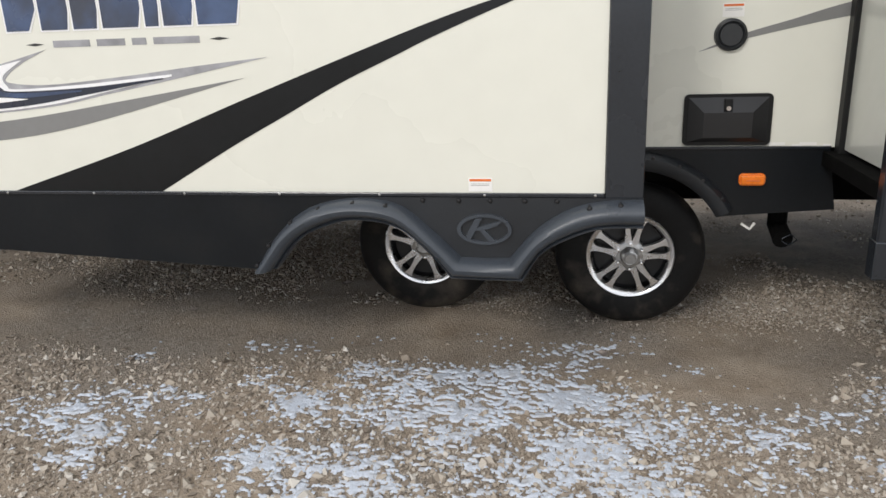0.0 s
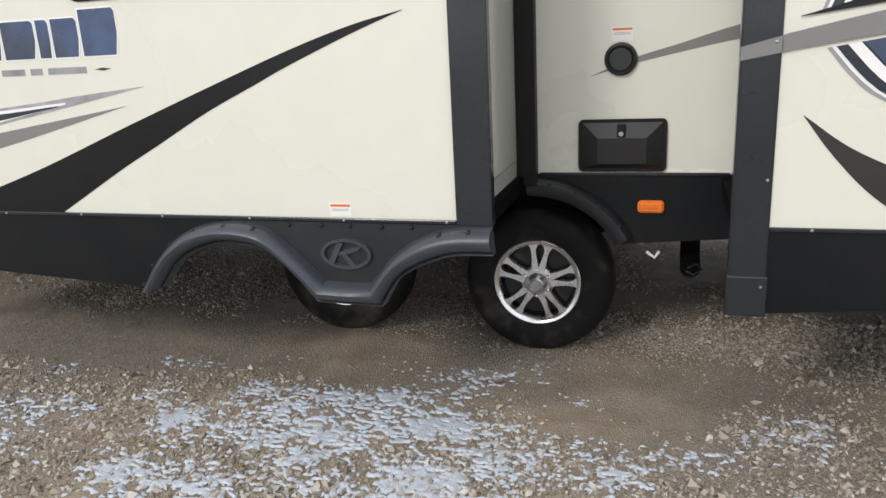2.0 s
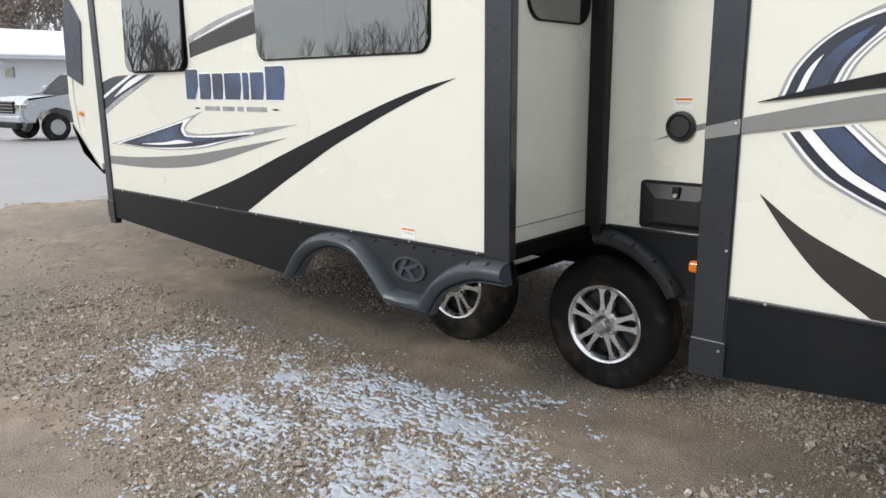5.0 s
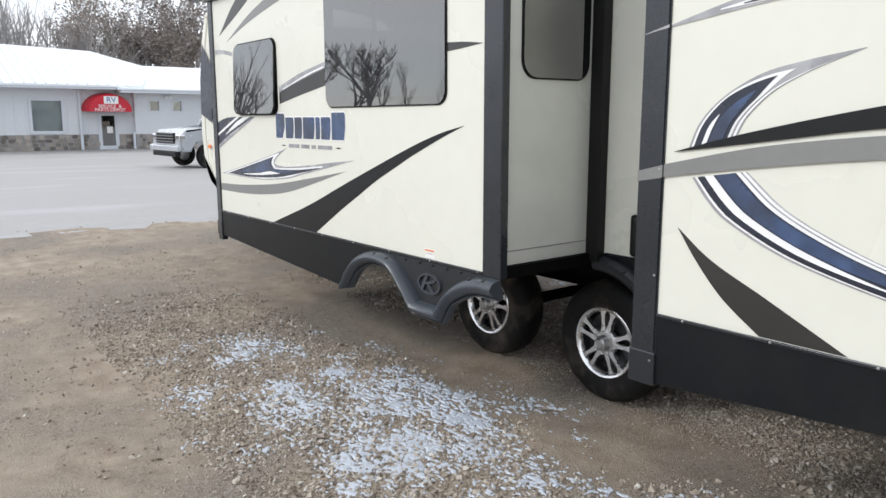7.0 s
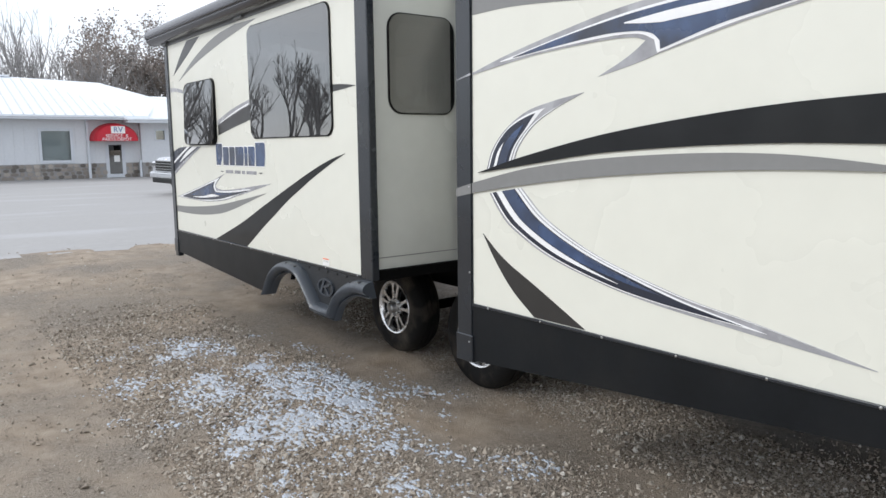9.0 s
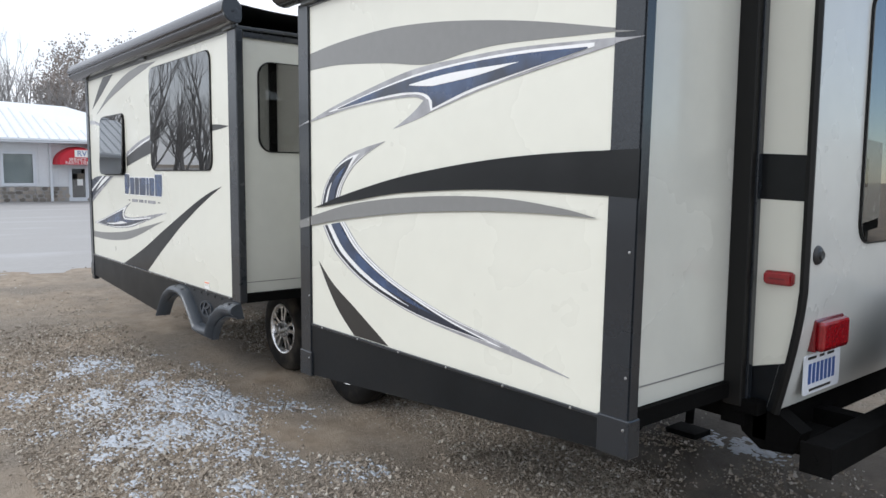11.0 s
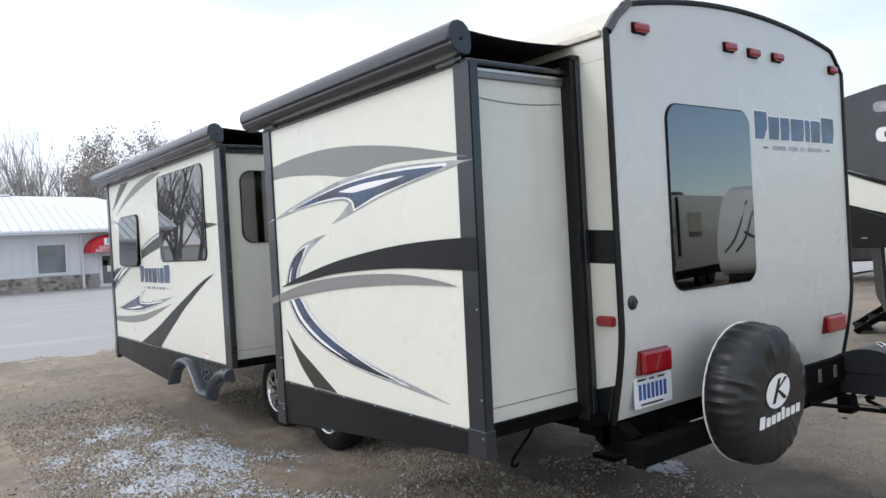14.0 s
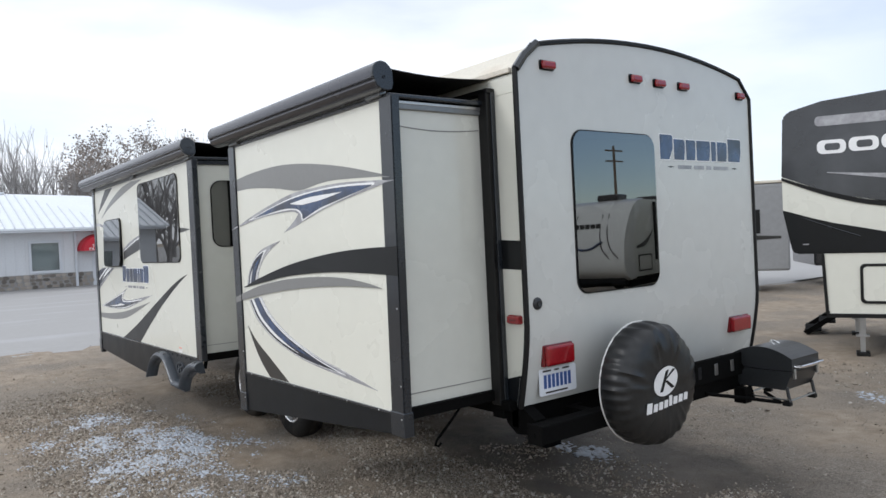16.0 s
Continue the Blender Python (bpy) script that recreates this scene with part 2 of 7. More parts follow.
def ground_material():
    """Wet brown mud, tan grit and grey gravel, in patches and in the tracks that run along the trailer."""
    m = bpy.data.materials.new("muddy_gravel")
    m.use_nodes = True
    n, l = m.node_tree.nodes, m.node_tree.links
    b = n["Principled BSDF"]
    co = n.new("ShaderNodeTexCoord")

    def tex(scale, detail, rough=0.6):
        t = n.new("ShaderNodeTexNoise")
        t.inputs["Scale"].default_value = scale
        t.inputs["Detail"].default_value = detail
        t.inputs["Roughness"].default_value = rough
        l.new(co.outputs["Object"], t.inputs["Vector"])
        return t

    def mapped(sock, lo, hi, a=0.0, c=1.0):
        r = n.new("ShaderNodeMapRange")
        r.inputs["From Min"].default_value, r.inputs["From Max"].default_value = lo, hi
        r.inputs["To Min"].default_value, r.inputs["To Max"].default_value = a, c
        l.new(sock, r.inputs["Value"])
        return r.outputs["Result"]

    def mixed(fac, a, c):
        mx = n.new("ShaderNodeMix")
        mx.data_type = "RGBA"
        l.new(fac, mx.inputs["Factor"])
        for key, v in (("A", a), ("B", c)):
            if isinstance(v, tuple):
                mx.inputs[key].default_value = (*v, 1)
            else:
                l.new(v, mx.inputs[key])
        return mx.outputs["Result"]

    patches, mid, grit = tex(0.7, 6), tex(5, 6), tex(70, 4, 0.7)
    cells = n.new("ShaderNodeTexVoronoi")
    cells.inputs["Scale"].default_value = 75
    l.new(co.outputs["Object"], cells.inputs["Vector"])
    cells2 = n.new("ShaderNodeTexVoronoi")
    cells2.inputs["Scale"].default_value = 150
    l.new(co.outputs["Object"], cells2.inputs["Vector"])
    mud = mixed(mapped(mid.outputs["Fac"], 0.35, 0.65), (0.226, 0.171, 0.118), (0.405, 0.330, 0.248))
    tone = mixed(mapped(cells.outputs["Color"], 0.1, 0.9), (0.155, 0.127, 0.099), (0.46, 0.41, 0.35))
    tone2 = mixed(mapped(cells2.outputs["Color"], 0.1, 0.9), (0.165, 0.134, 0.104), (0.44, 0.39, 0.33))
    pebbles = mixed(mapped(mid.outputs["Fac"], 0.45, 0.55), tone, tone2)
    where = mapped(patches.outputs["Fac"], 0.42, 0.6)
    col = mixed(where, mud, pebbles)
    dry = mixed(mapped(grit.outputs["Fac"], 0.3, 0.7, 0.0, 0.5), col, (0.30, 0.25, 0.195))
    # wet soil plus the trailer's shade painted in below the rear end and where it drains away, with ragged soft borders
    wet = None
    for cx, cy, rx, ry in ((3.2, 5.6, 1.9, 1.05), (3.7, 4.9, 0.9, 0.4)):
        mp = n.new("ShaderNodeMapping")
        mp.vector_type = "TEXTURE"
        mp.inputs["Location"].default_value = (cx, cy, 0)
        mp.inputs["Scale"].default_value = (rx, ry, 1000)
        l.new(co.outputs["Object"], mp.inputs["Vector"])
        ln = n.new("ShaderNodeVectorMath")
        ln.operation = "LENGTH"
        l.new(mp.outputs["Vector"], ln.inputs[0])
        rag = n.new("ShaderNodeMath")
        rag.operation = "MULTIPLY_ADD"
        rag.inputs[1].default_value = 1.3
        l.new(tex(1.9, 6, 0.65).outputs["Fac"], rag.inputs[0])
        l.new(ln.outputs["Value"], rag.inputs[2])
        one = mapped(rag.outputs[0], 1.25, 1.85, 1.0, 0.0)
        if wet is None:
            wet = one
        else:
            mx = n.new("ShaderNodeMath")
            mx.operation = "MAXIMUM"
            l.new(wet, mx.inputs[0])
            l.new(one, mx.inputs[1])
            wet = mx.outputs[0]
    soaked_shade = n.new("ShaderNodeVectorMath")
    soaked_shade.operation = "SCALE"
    # one darkening holds both the wetness and the shade under the rear
    soaked_shade.inputs["Scale"].default_value = 0.36
    l.new(dry, soaked_shade.inputs[0])
    l.new(mixed(wet, dry, soaked_shade.outputs["Vector"]), b.inputs["Base Color"])
    gloss = n.new("ShaderNodeMath")
    gloss.operation = "MULTIPLY_ADD"
    gloss.inputs[1].default_value = -0.12
    l.new(wet, gloss.inputs[0])
    l.new(mapped(patches.outputs["Fac"], 0.38, 0.6, 0.72, 0.92), gloss.inputs[2])
    l.new(gloss.outputs[0], b.inputs["Roughness"])
    h = n.new("ShaderNodeMath")
    h.operation = "MULTIPLY_ADD"
    l.new(mapped(cells2.outputs["Distance"], 0.0, 0.7, 1.0, 0.0), h.inputs[0])
    l.new(mapped(patches.outputs["Fac"], 0.42, 0.6, 0.13, 0.8), h.inputs[1])
    l.new(grit.outputs["Fac"], h.inputs[2])
    bp = n.new("ShaderNodeBump")
    bp.inputs["Strength"].default_value = 1.0
    bp.inputs["Distance"].default_value = 0.012
    l.new(h.outputs[0], bp.inputs["Height"])
    l.new(bp.outputs["Normal"], b.inputs["Normal"])
    return m


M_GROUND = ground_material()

# ---------------------------------------------------------------- mesh tools

# the trailer stands nose-down by this much, turned about this point
PITCH, PIVOT = radians(-0.75), Vector((1.5, 3.31, 0.865))
BASE = Vector((0.0, 5.3, 0.02))
TRAILER_POSE = Matrix.Translation(PIVOT) @ Matrix.Rotation(PITCH, 4, "Y") @ Matrix.Translation(-PIVOT) @ Matrix.Translation(BASE)


def part(name, bm, mat, parent=None, label="", soft=False, at=None):
    """Links a bmesh as one mesh object, under a thing or a part."""
    me = bpy.data.meshes.new(name)
    bmesh.ops.recalc_face_normals(bm, faces=bm.faces)
    if soft:
        for f in bm.faces:
            f.smooth = True
        for e in bm.edges:
            if len(e.link_faces) == 2 and e.calc_face_angle(0) > radians(38):
                e.smooth = False
    bm.to_mesh(me)
    bm.free()
    me.materials.append(mat)
    ob = new(name, me)
    if parent is not None:
        ob.parent = parent
    if at is not None:
        ob.location = at
    if label:
        ob["label"] = label
    return ob


def empty(name, m, label, category, group="", kind=""):
    ob = new(name)
    ob.empty_display_size = 0.1
    ob.matrix_world = m
    return tagged(ob, label, category, group, kind)


def box(bm, x0, x1, y0, y1, z0, z1, bevel=0.0, seg=2):
    r = bmesh.ops.create_cube(bm, size=1)
    for v in r["verts"]:
        v.co = Vector(((x0 + x1) / 2 + v.co.x * (x1 - x0), (y0 + y1) / 2 + v.co.y * (y1 - y0), (z0 + z1) / 2 + v.co.z * (z1 - z0)))
    if bevel:
        es = list({e for v in r["verts"] for e in v.link_edges})
        bmesh.ops.bevel(bm, geom=es, offset=bevel, segments=seg, affect="EDGES", profile=0.5)
    return bm


def boxed(x0, x1, y0, y1, z0, z1, bevel=0.0, seg=2):
    return box(bmesh.new(), x0, x1, y0, y1, z0, z1, bevel, seg)


def curve(pts, n=8):
    """A smooth line through the points (Catmull-Rom)."""
    p = [Vector(a) for a in pts]
    p = [2 * p[0] - p[1]] + p + [2 * p[-1] - p[-2]]
    out = []
    for i in range(1, len(p) - 2):
        a, b, c, d = p[i - 1:i + 3]
        for k in range(n):
            t = k / n
            out.append(0.5 * (2 * b + (c - a) * t + (2 * a - 5 * b + 4 * c - d) * t * t + (3 * b - a - 3 * c + d) * t ** 3))
    out.append(p[-2])
    return out


def slab(bm, outline, lift, thick, plane="xz"):
    """A flat plate: an outline in the plane given, from lift to lift + thick along the third axis."""
    def at(p, d):
        return {"xz": (p[0], d, p[1]), "yz": (d, p[0], p[1]), "xy": (p[0], p[1], d)}[plane]
    a = [bm.verts.new(at(p, lift)) for p in outline]
    b = [bm.verts.new(at(p, lift + thick)) for p in outline]
    bm.faces.new(a)
    bm.faces.new(b[::-1])
    for i in range(len(a)):
        j = (i + 1) % len(a)
        bm.faces.new((a[i], b[i], b[j], a[j]))
    return bm


def rounded(x0, x1, z0, z1, r, n=6):
    out = []
    for cx, cz, a0 in ((x1 - r, z1 - r, 0), (x0 + r, z1 - r, 90), (x0 + r, z0 + r, 180), (x1 - r, z0 + r, 270)):
        for k in range(n + 1):
            a = radians(a0 + 90 * k / n)
            out.append((cx + r * math.cos(a), cz + r * math.sin(a)))
    return out


def ring_plate(bm, outer, inner, lift, thick, plane="xz"):
    """A frame between two outlines with the same number of points."""
    def at(p, d):
        return {"xz": (p[0], d, p[1]), "yz": (d, p[0], p[1]), "xy": (p[0], p[1], d)}[plane]
    rows = [[bm.verts.new(at(p, d)) for p in line] for line, d in ((outer, lift), (outer, lift + thick), (inner, lift + thick), (inner, lift))]
    for r in range(4):
        s = rows[(r + 1) % 4]
        for i in range(len(outer)):
            j = (i + 1) % len(outer)
            bm.faces.new((rows[r][i], rows[r][j], s[j], s[i]))
    return bm


def tube(bm, pts, r0, r1=None, sides=8, cap=True):
    r1 = r0 if r1 is None else r1
    pts = [Vector(p) for p in pts]
    rows = []
    for i, p in enumerate(pts):
        d = (pts[min(i + 1, len(pts) - 1)] - pts[max(i - 1, 0)]).normalized()
        u = d.orthogonal().normalized() if i == 0 else (u - d * u.dot(d)).normalized()
        w = d.cross(u)
        r = r0 + (r1 - r0) * i / max(1, len(pts) - 1)
        rows.append([bm.verts.new(p + (u * math.cos(2 * math.pi * k / sides) + w * math.sin(2 * math.pi * k / sides)) * r) for k in range(sides)])
    for a, b in zip(rows, rows[1:]):
        for k in range(sides):
            j = (k + 1) % sides
            bm.faces.new((a[k], a[j], b[j], b[k]))
    if cap:
        bm.faces.new(rows[0][::-1])
        bm.faces.new(rows[-1])
    return bm


def lathe(bm, profile, axis_at, n=40, axis="y"):
    """Turns a profile of (radius, along) round an axis through axis_at."""
    c = Vector(axis_at)
    rows = []
    for r, a in profile:
        row = []
        for k in range(n):
            t = 2 * math.pi * k / n
            u, w = r * math.cos(t), r * math.sin(t)
            row.append(bm.verts.new(c + Vector({"y": (u, a, w), "x": (a, u, w), "z": (u, w, a)}[axis])))
        rows.append(row)
    for p, q in zip(rows, rows[1:]):
        for k in range(n):
            j = (k + 1) % n
            bm.faces.new((p[k], p[j], q[j], q[k]))
    return rows


def panel_with_holes(bm, x0, x1, z0, z1, holes, lift, thick, plane="xz"):
    """A plate with rectangular openings through it."""
    xs = sorted({x0, x1, *(h[0] for h in holes), *(h[1] for h in holes)})
    zs = sorted({z0, z1, *(h[2] for h in holes), *(h[3] for h in holes)})
    solid = {}
    for i in range(len(xs) - 1):
        for j in range(len(zs) - 1):
            cx, cz = (xs[i] + xs[i + 1]) / 2, (zs[j] + zs[j + 1]) / 2
            solid[i, j] = not any(h[0] < cx < h[1] and h[2] < cz < h[3] for h in holes)
    vs = {}

    def v(i, j, k):
        if (i, j, k) not in vs:
            d = lift + thick * k
            vs[i, j, k] = bm.verts.new({"xz": (xs[i], d, zs[j]), "yz": (d, xs[i], zs[j])}[plane])
        return vs[i, j, k]
    for (i, j), s in solid.items():
        if not s:
            continue
        for k in (0, 1):
            bm.faces.new([v(i, j, k), v(i + 1, j, k), v(i + 1, j + 1, k), v(i, j + 1, k)])
        for (di, dj), (a, b) in {(-1, 0): ((i, j), (i, j + 1)), (1, 0): ((i + 1, j), (i + 1, j + 1)), (0, -1): ((i, j), (i + 1, j)), (0, 1): ((i, j + 1), (i + 1, j + 1))}.items():
            if not solid.get((i + di, j + dj), False):
                bm.faces.new([v(*a, 0), v(*b, 0), v(*b, 1), v(*a, 1)])
    return bm

# ---------------------------------------------------------------- the travel trailer

trailer = empty("travel_trailer", TRAILER_POSE, "cream travel trailer with two extended slide-outs, parked on muddy gravel", "travel trailer")


def tp(name, bm, mat, label="", soft=False):
    return part(name, bm, mat, trailer, label, soft, at=-BASE)


FS, RS, WALL, FAR, REAR = 3.305, 3.318, 4.05, 6.57, 3.985


def ridge(y):
    return 3.06 - 0.095 * (y - 5.31) ** 2


def decal(parent, name, outline, layer, mat, face, label=""):
    return part(name, slab(bmesh.new(), outline, face - 0.0016 * layer, 0.0016), mat, parent, label)


def blade(upper, lower, n=8):
    """An outline between two smooth edges that run the same way."""
    a, b = curve(upper, n), curve(lower, n)
    line = a + b[::-1]
    out = [line[0]]
    for p in line[1:]:
        if (p - out[-1]).length > 1e-4:
            out.append(p)
    if (out[0] - out[-1]).length < 1e-4:
        out.pop()
    return out


def along(pts, n):
    """n + 1 points at even steps along a smooth line."""
    line = curve(pts, 12)
    reach = [0.0]
    for p, q in zip(line, line[1:]):
        reach.append(reach[-1] + (q - p).length)
    out, k = [], 0
    for i in range(n + 1):
        d = reach[-1] * i / n
        while k < len(line) - 2 and reach[k + 1] < d:
            k += 1
        out.append(line[k].lerp(line[k + 1], (d - reach[k]) / max(1e-9, reach[k + 1] - reach[k])))
    return out


def band(first, second, f0, f1, s1, n=40):
    """A pointed streak between two edges: from share f0 to f1 of the way across, ending at share s1 of their length."""
    a, b = along(first, n), along(second, n)
    m = max(3, int(n * s1))
    left, right = [], []
    for k in range(m + 1):
        t = max(0.0, (k / m - 0.55) / 0.45) ** 1.6
        c = (f0 + f1) / 2
        left.append(a[k].lerp(b[k], f0 + (c - 0.002 - f0) * t))
        right.append(a[k].lerp(b[k], f1 + (c + 0.002 - f1) * t))
    return left + right[::-1]


def notched(upper, first, second, n=8):
    """An outline whose lower edge runs in two smooth stretches with a sharp notch between them."""
    line = curve(upper, n) + curve(second, n)[::-1] + curve(first, n)[::-1]
    out = [line[0]]
    for p in line[1:]:
        if (p - out[-1]).length > 1e-4:
            out.append(p)
    if (out[0] - out[-1]).length < 1e-4:
        out.pop()
    return out


def hinged_sash(parent, x0, x1, z0, z1, r, face, tilt):
    """A tinted sash hung at its top edge and pushed out at the bottom, with its dark rim and two stays."""
    hinge = Matrix.Translation((0, face - 0.010, z1)) @ Matrix.Rotation(radians(-tilt), 4, "X")
    reach = math.sin(radians(tilt)) * (z1 - z0)
    sash = part("window_sash", ring_plate(bmesh.new(), rounded(x0, x1, z0 - z1, 0.0, r), rounded(x0 + 0.012, x1 - 0.012, z0 - z1 + 0.012, -0.012, r - 0.01), -0.003, 0.007), M_GASKET, parent, "dark sash pushed open")
    sash.matrix_local = hinge
    part("window_glass", slab(bmesh.new(), rounded(x0 + 0.004, x1 - 0.004, z0 - z1 + 0.004, -0.004, r - 0.003), -0.010, 0.006), M_GLASS, sash, "dark tinted glass")
    for x in (x0 + 0.06, x1 - 0.06):
        stay = bmesh.new()
        tube(stay, [(x, face, z0 + 0.12), (x, face - reach * 0.86, z0 + 0.04)], 0.006, sides=6)
        part("window_stay", stay, M_GASKET, parent)


def window_pane(parent, x0, x1, z0, z1, r, face, plane="xz", out=-1, split=0.0, tilt=0.0):
    """Frameless tinted pane over a black gasket, proud of the wall."""
    lift = face + out * 0.006 if out < 0 else face
    part("window_gasket", ring_plate(bmesh.new(), rounded(x0 - 0.008, x1 + 0.008, z0 - 0.008, z1 + 0.008, r + 0.006), rounded(x0 + 0.045, x1 - 0.045, z0 + 0.045, z1 - 0.045, r), lift, 0.006, plane), M_GASKET, parent)
    lift = face + out * 0.013 if out < 0 else face + 0.007
    part("window_glass", slab(bmesh.new(), rounded(x0, x1, z0, z1, r), lift, 0.006, plane), M_GLASS, parent, "dark tinted glass") if not tilt else hinged_sash(parent, x0, x1, z0, z1, r, face, tilt)
    if split:
        part("window_mullion", slab(bmesh.new(), [(split - 0.006, z0 + 0.02), (split + 0.006, z0 + 0.02), (split + 0.006, z1 - 0.02), (split - 0.006, z1 - 0.02)], face + 0.004, 0.02, plane), M_GASKET, parent)


def wordmark(parent, x0, x1, z0, z1, face, layer, plane="xz", sign=-1):
    """The maker's name as seven plain blue blocks edged in white, and its small line below as thin bars."""
    h, w = z1 - z0, x1 - x0
    edges = [0.0, 0.155, 0.295, 0.42, 0.60, 0.675, 0.815, 1.0]

    def lift(k):
        return face - 0.0016 * k if sign < 0 else face + 0.0016 * (k - 1)
    low = z1 - h * 0.16
    for i in range(7):
        a, b = x0 + w * edges[i] + 0.008, x0 + w * edges[i + 1] - 0.008
        hi = z1 if i in (0, 6) else low
        foot = (b - a) * (0.30 if i == 0 else 0.10)

        def outline(g):
            return [(a - g, z0 - g), (b - foot + g, z0 - g), (b + g, z0 + (hi - z0) * 0.45), (b + g, hi - 0.012), (b - 0.012, hi + g), (a - g, hi + g)]
        part("wordmark_edge", slab(bmesh.new(), outline(0.0065), lift(layer), 0.0016, plane), M_WHITE, parent)
        part("wordmark_block", slab(bmesh.new(), outline(0.0), lift(layer + 1), 0.0016, plane), M_BLUE, parent)
    zc = z0 - h * 0.30
    for a, b in ((0.20, 0.36), (0.39, 0.51), (0.54, 0.60), (0.63, 0.82)):
        part("small_line_bar", slab(bmesh.new(), [(x0 + w * a, zc - 0.013), (x0 + w * b, zc - 0.013), (x0 + w * b, zc + 0.013), (x0 + w * a, zc + 0.013)], lift(layer), 0.0016, plane), M_SILVER, parent)
    for a, b in ((0.08, 0.16), (0.86, 0.94)):
        part("dash_mark", slab(bmesh.new(), [(x0 + w * a, zc), (x0 + w * (a + b) / 2, zc - 0.006), (x0 + w * b, zc), (x0 + w * (a + b) / 2, zc + 0.006)], lift(layer), 0.0016, plane), M_DARKGREY, parent)


def warning_label(parent, x0, x1, z0, z1, face):
    part("warning_label", slab(bmesh.new(), [(x0, z0), (x1, z0), (x1, z1), (x0, z1)], face - 0.0014, 0.0014), M_LABEL, parent)
    part("label_heading", slab(bmesh.new(), [(x0 + 0.004, z1 - 0.013), (x1 - 0.004, z1 - 0.013), (x1 - 0.004, z1 - 0.004), (x0 + 0.004, z1 - 0.004)], face - 0.0022, 0.0009), M_ORANGE, parent)
    bm = bmesh.new()
    for k in range(2):
        z = z1 - 0.022 - 0.006 * k
        if z > z0 + 0.006:
            slab(bm, [(x0 + 0.01, z - 0.0015), (x1 - 0.01, z - 0.0015), (x1 - 0.01, z), (x0 + 0.01, z)], face - 0.0022, 0.0009)
    part("label_line", bm, M_GREY, parent)


# front slide-out -------------------------------------------------
front_slide = tp("front_slide_out", panel_with_holes(bmesh.new(), -2.965, 0.513, 0.862, 2.625, [(-2.49, -1.82, 1.715, 2.195), (-1.02, 0.165, 1.77, 2.51)], FS, 0.04), M_CREAM, "extended cream slide-out with swoosh graphics and a black skirt")
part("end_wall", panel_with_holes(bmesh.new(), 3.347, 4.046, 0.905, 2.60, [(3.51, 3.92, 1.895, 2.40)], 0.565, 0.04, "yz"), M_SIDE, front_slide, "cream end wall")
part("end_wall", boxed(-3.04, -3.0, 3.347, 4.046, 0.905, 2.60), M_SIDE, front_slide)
part("end_trim_line", boxed(0.604, 0.607, 3.36, 4.0, 0.974, 0.979), M_GREY, front_slide)
part("roof_skin", boxed(-3.05, 0.645, 3.30, 4.08, 2.628, 2.655, 0.008), M_TRIM, front_slide)
part("top_rail", boxed(0.57, 0.622, 3.36, 4.0, 2.585, 2.626, 0.006), M_TRIM, front_slide)
part("slide_floor", boxed(-3.03, 0.636, 3.347, 4.2, 0.842, 0.903), M_UNDER, front_slide)
window_pane(front_slide, -2.53, -1.80, 1.69, 2.235, 0.07, FS, tilt=2.0)
window_pane(front_slide, -1.06, 0.205, 1.73, 2.55, 0.07, FS, split=-0.5)
window_pane(front_slide, 3.47, 3.96, 1.855, 2.44, 0.09, 0.605, "yz", 1)
part("corner_post", boxed(0.515, 0.652, 3.293, 3.345, 0.848, 2.632, 0.006), M_TRIM, front_slide, "dark grey corner post")
part("corner_post", boxed(-3.055, -2.968, 3.293, 3.345, 0.60, 2.632, 0.006), M_TRIM, front_slide)
part("post_foot", boxed(-3.062, -2.962, 3.288, 3.35, 0.645, 0.775, 0.006), M_TRIM, front_slide)
part("head_rail", boxed(-2.965, 0.512, 3.299, 3.34, 2.627, 2.675, 0.004), M_RAIL, front_slide)

# skirt with its moulded double wheel arch
OUTER = curve([(-0.885, 0.540), (-0.762, 0.706), (-0.628, 0.806), (-0.448, 0.845), (-0.268, 0.822), (-0.139, 0.722), (-0.026, 0.613)], 8) + [Vector((0.066, 0.610))] + curve([(0.163, 0.613), (0.262, 0.726), (0.377, 0.803), (0.498, 0.838), (0.652, 0.846)], 8)
INNER = curve([(-0.785, 0.553), (-0.674, 0.679), (-0.548, 0.740), (-0.430, 0.761), (-0.272, 0.733), (-0.142, 0.624), (-0.066, 0.530)], 8) + [Vector((0.066, 0.527))] + curve([(0.213, 0.525), (0.284, 0.635), (0.379, 0.694), (0.500, 0.736), (0.655, 0.743)], 8)
skirt_line = [(-2.96, 0.861), (-2.96, 0.648)] + [(p.x, p.y) for p in OUTER] + [(0.512, 0.861)]
part("skirt", slab(bmesh.new(), skirt_line, FS - 0.006, 0.03), M_SKIRT, front_slide, "black skirt panel")
flare = bmesh.new()
prof = [(0.0, 0.0), (0.02, -0.022), (0.07, -0.042), (0.15, -0.058), (0.26, -0.070), (0.40, -0.077), (0.54, -0.075), (0.66, -0.066), (0.76, -0.052), (0.83, -0.034), (0.86, -0.022), (0.89, -0.028), (0.95, -0.032), (1.0, -0.026), (1.0, 0.02)]
rows = [[flare.verts.new((o.x + (i.x - o.x) * s, FS - 0.008 + d, o.y + (i.y - o.y) * s)) for s, d in prof] for o, i in zip(OUTER, INNER)]
for a, b in zip(rows, rows[1:]):
    for k in range(len(prof) - 1):
        flare.faces.new((a[k], a[k + 1], b[k + 1], b[k]))
flare.faces.new(rows[0])
flare.faces.new(rows[-1][::-1])
part("wheel_arch_flare", flare, M_ABS, front_slide, "moulded grey-black double wheel arch", soft=True)
panel = [(p.x, p.y) for p in OUTER if p.x > -0.43]
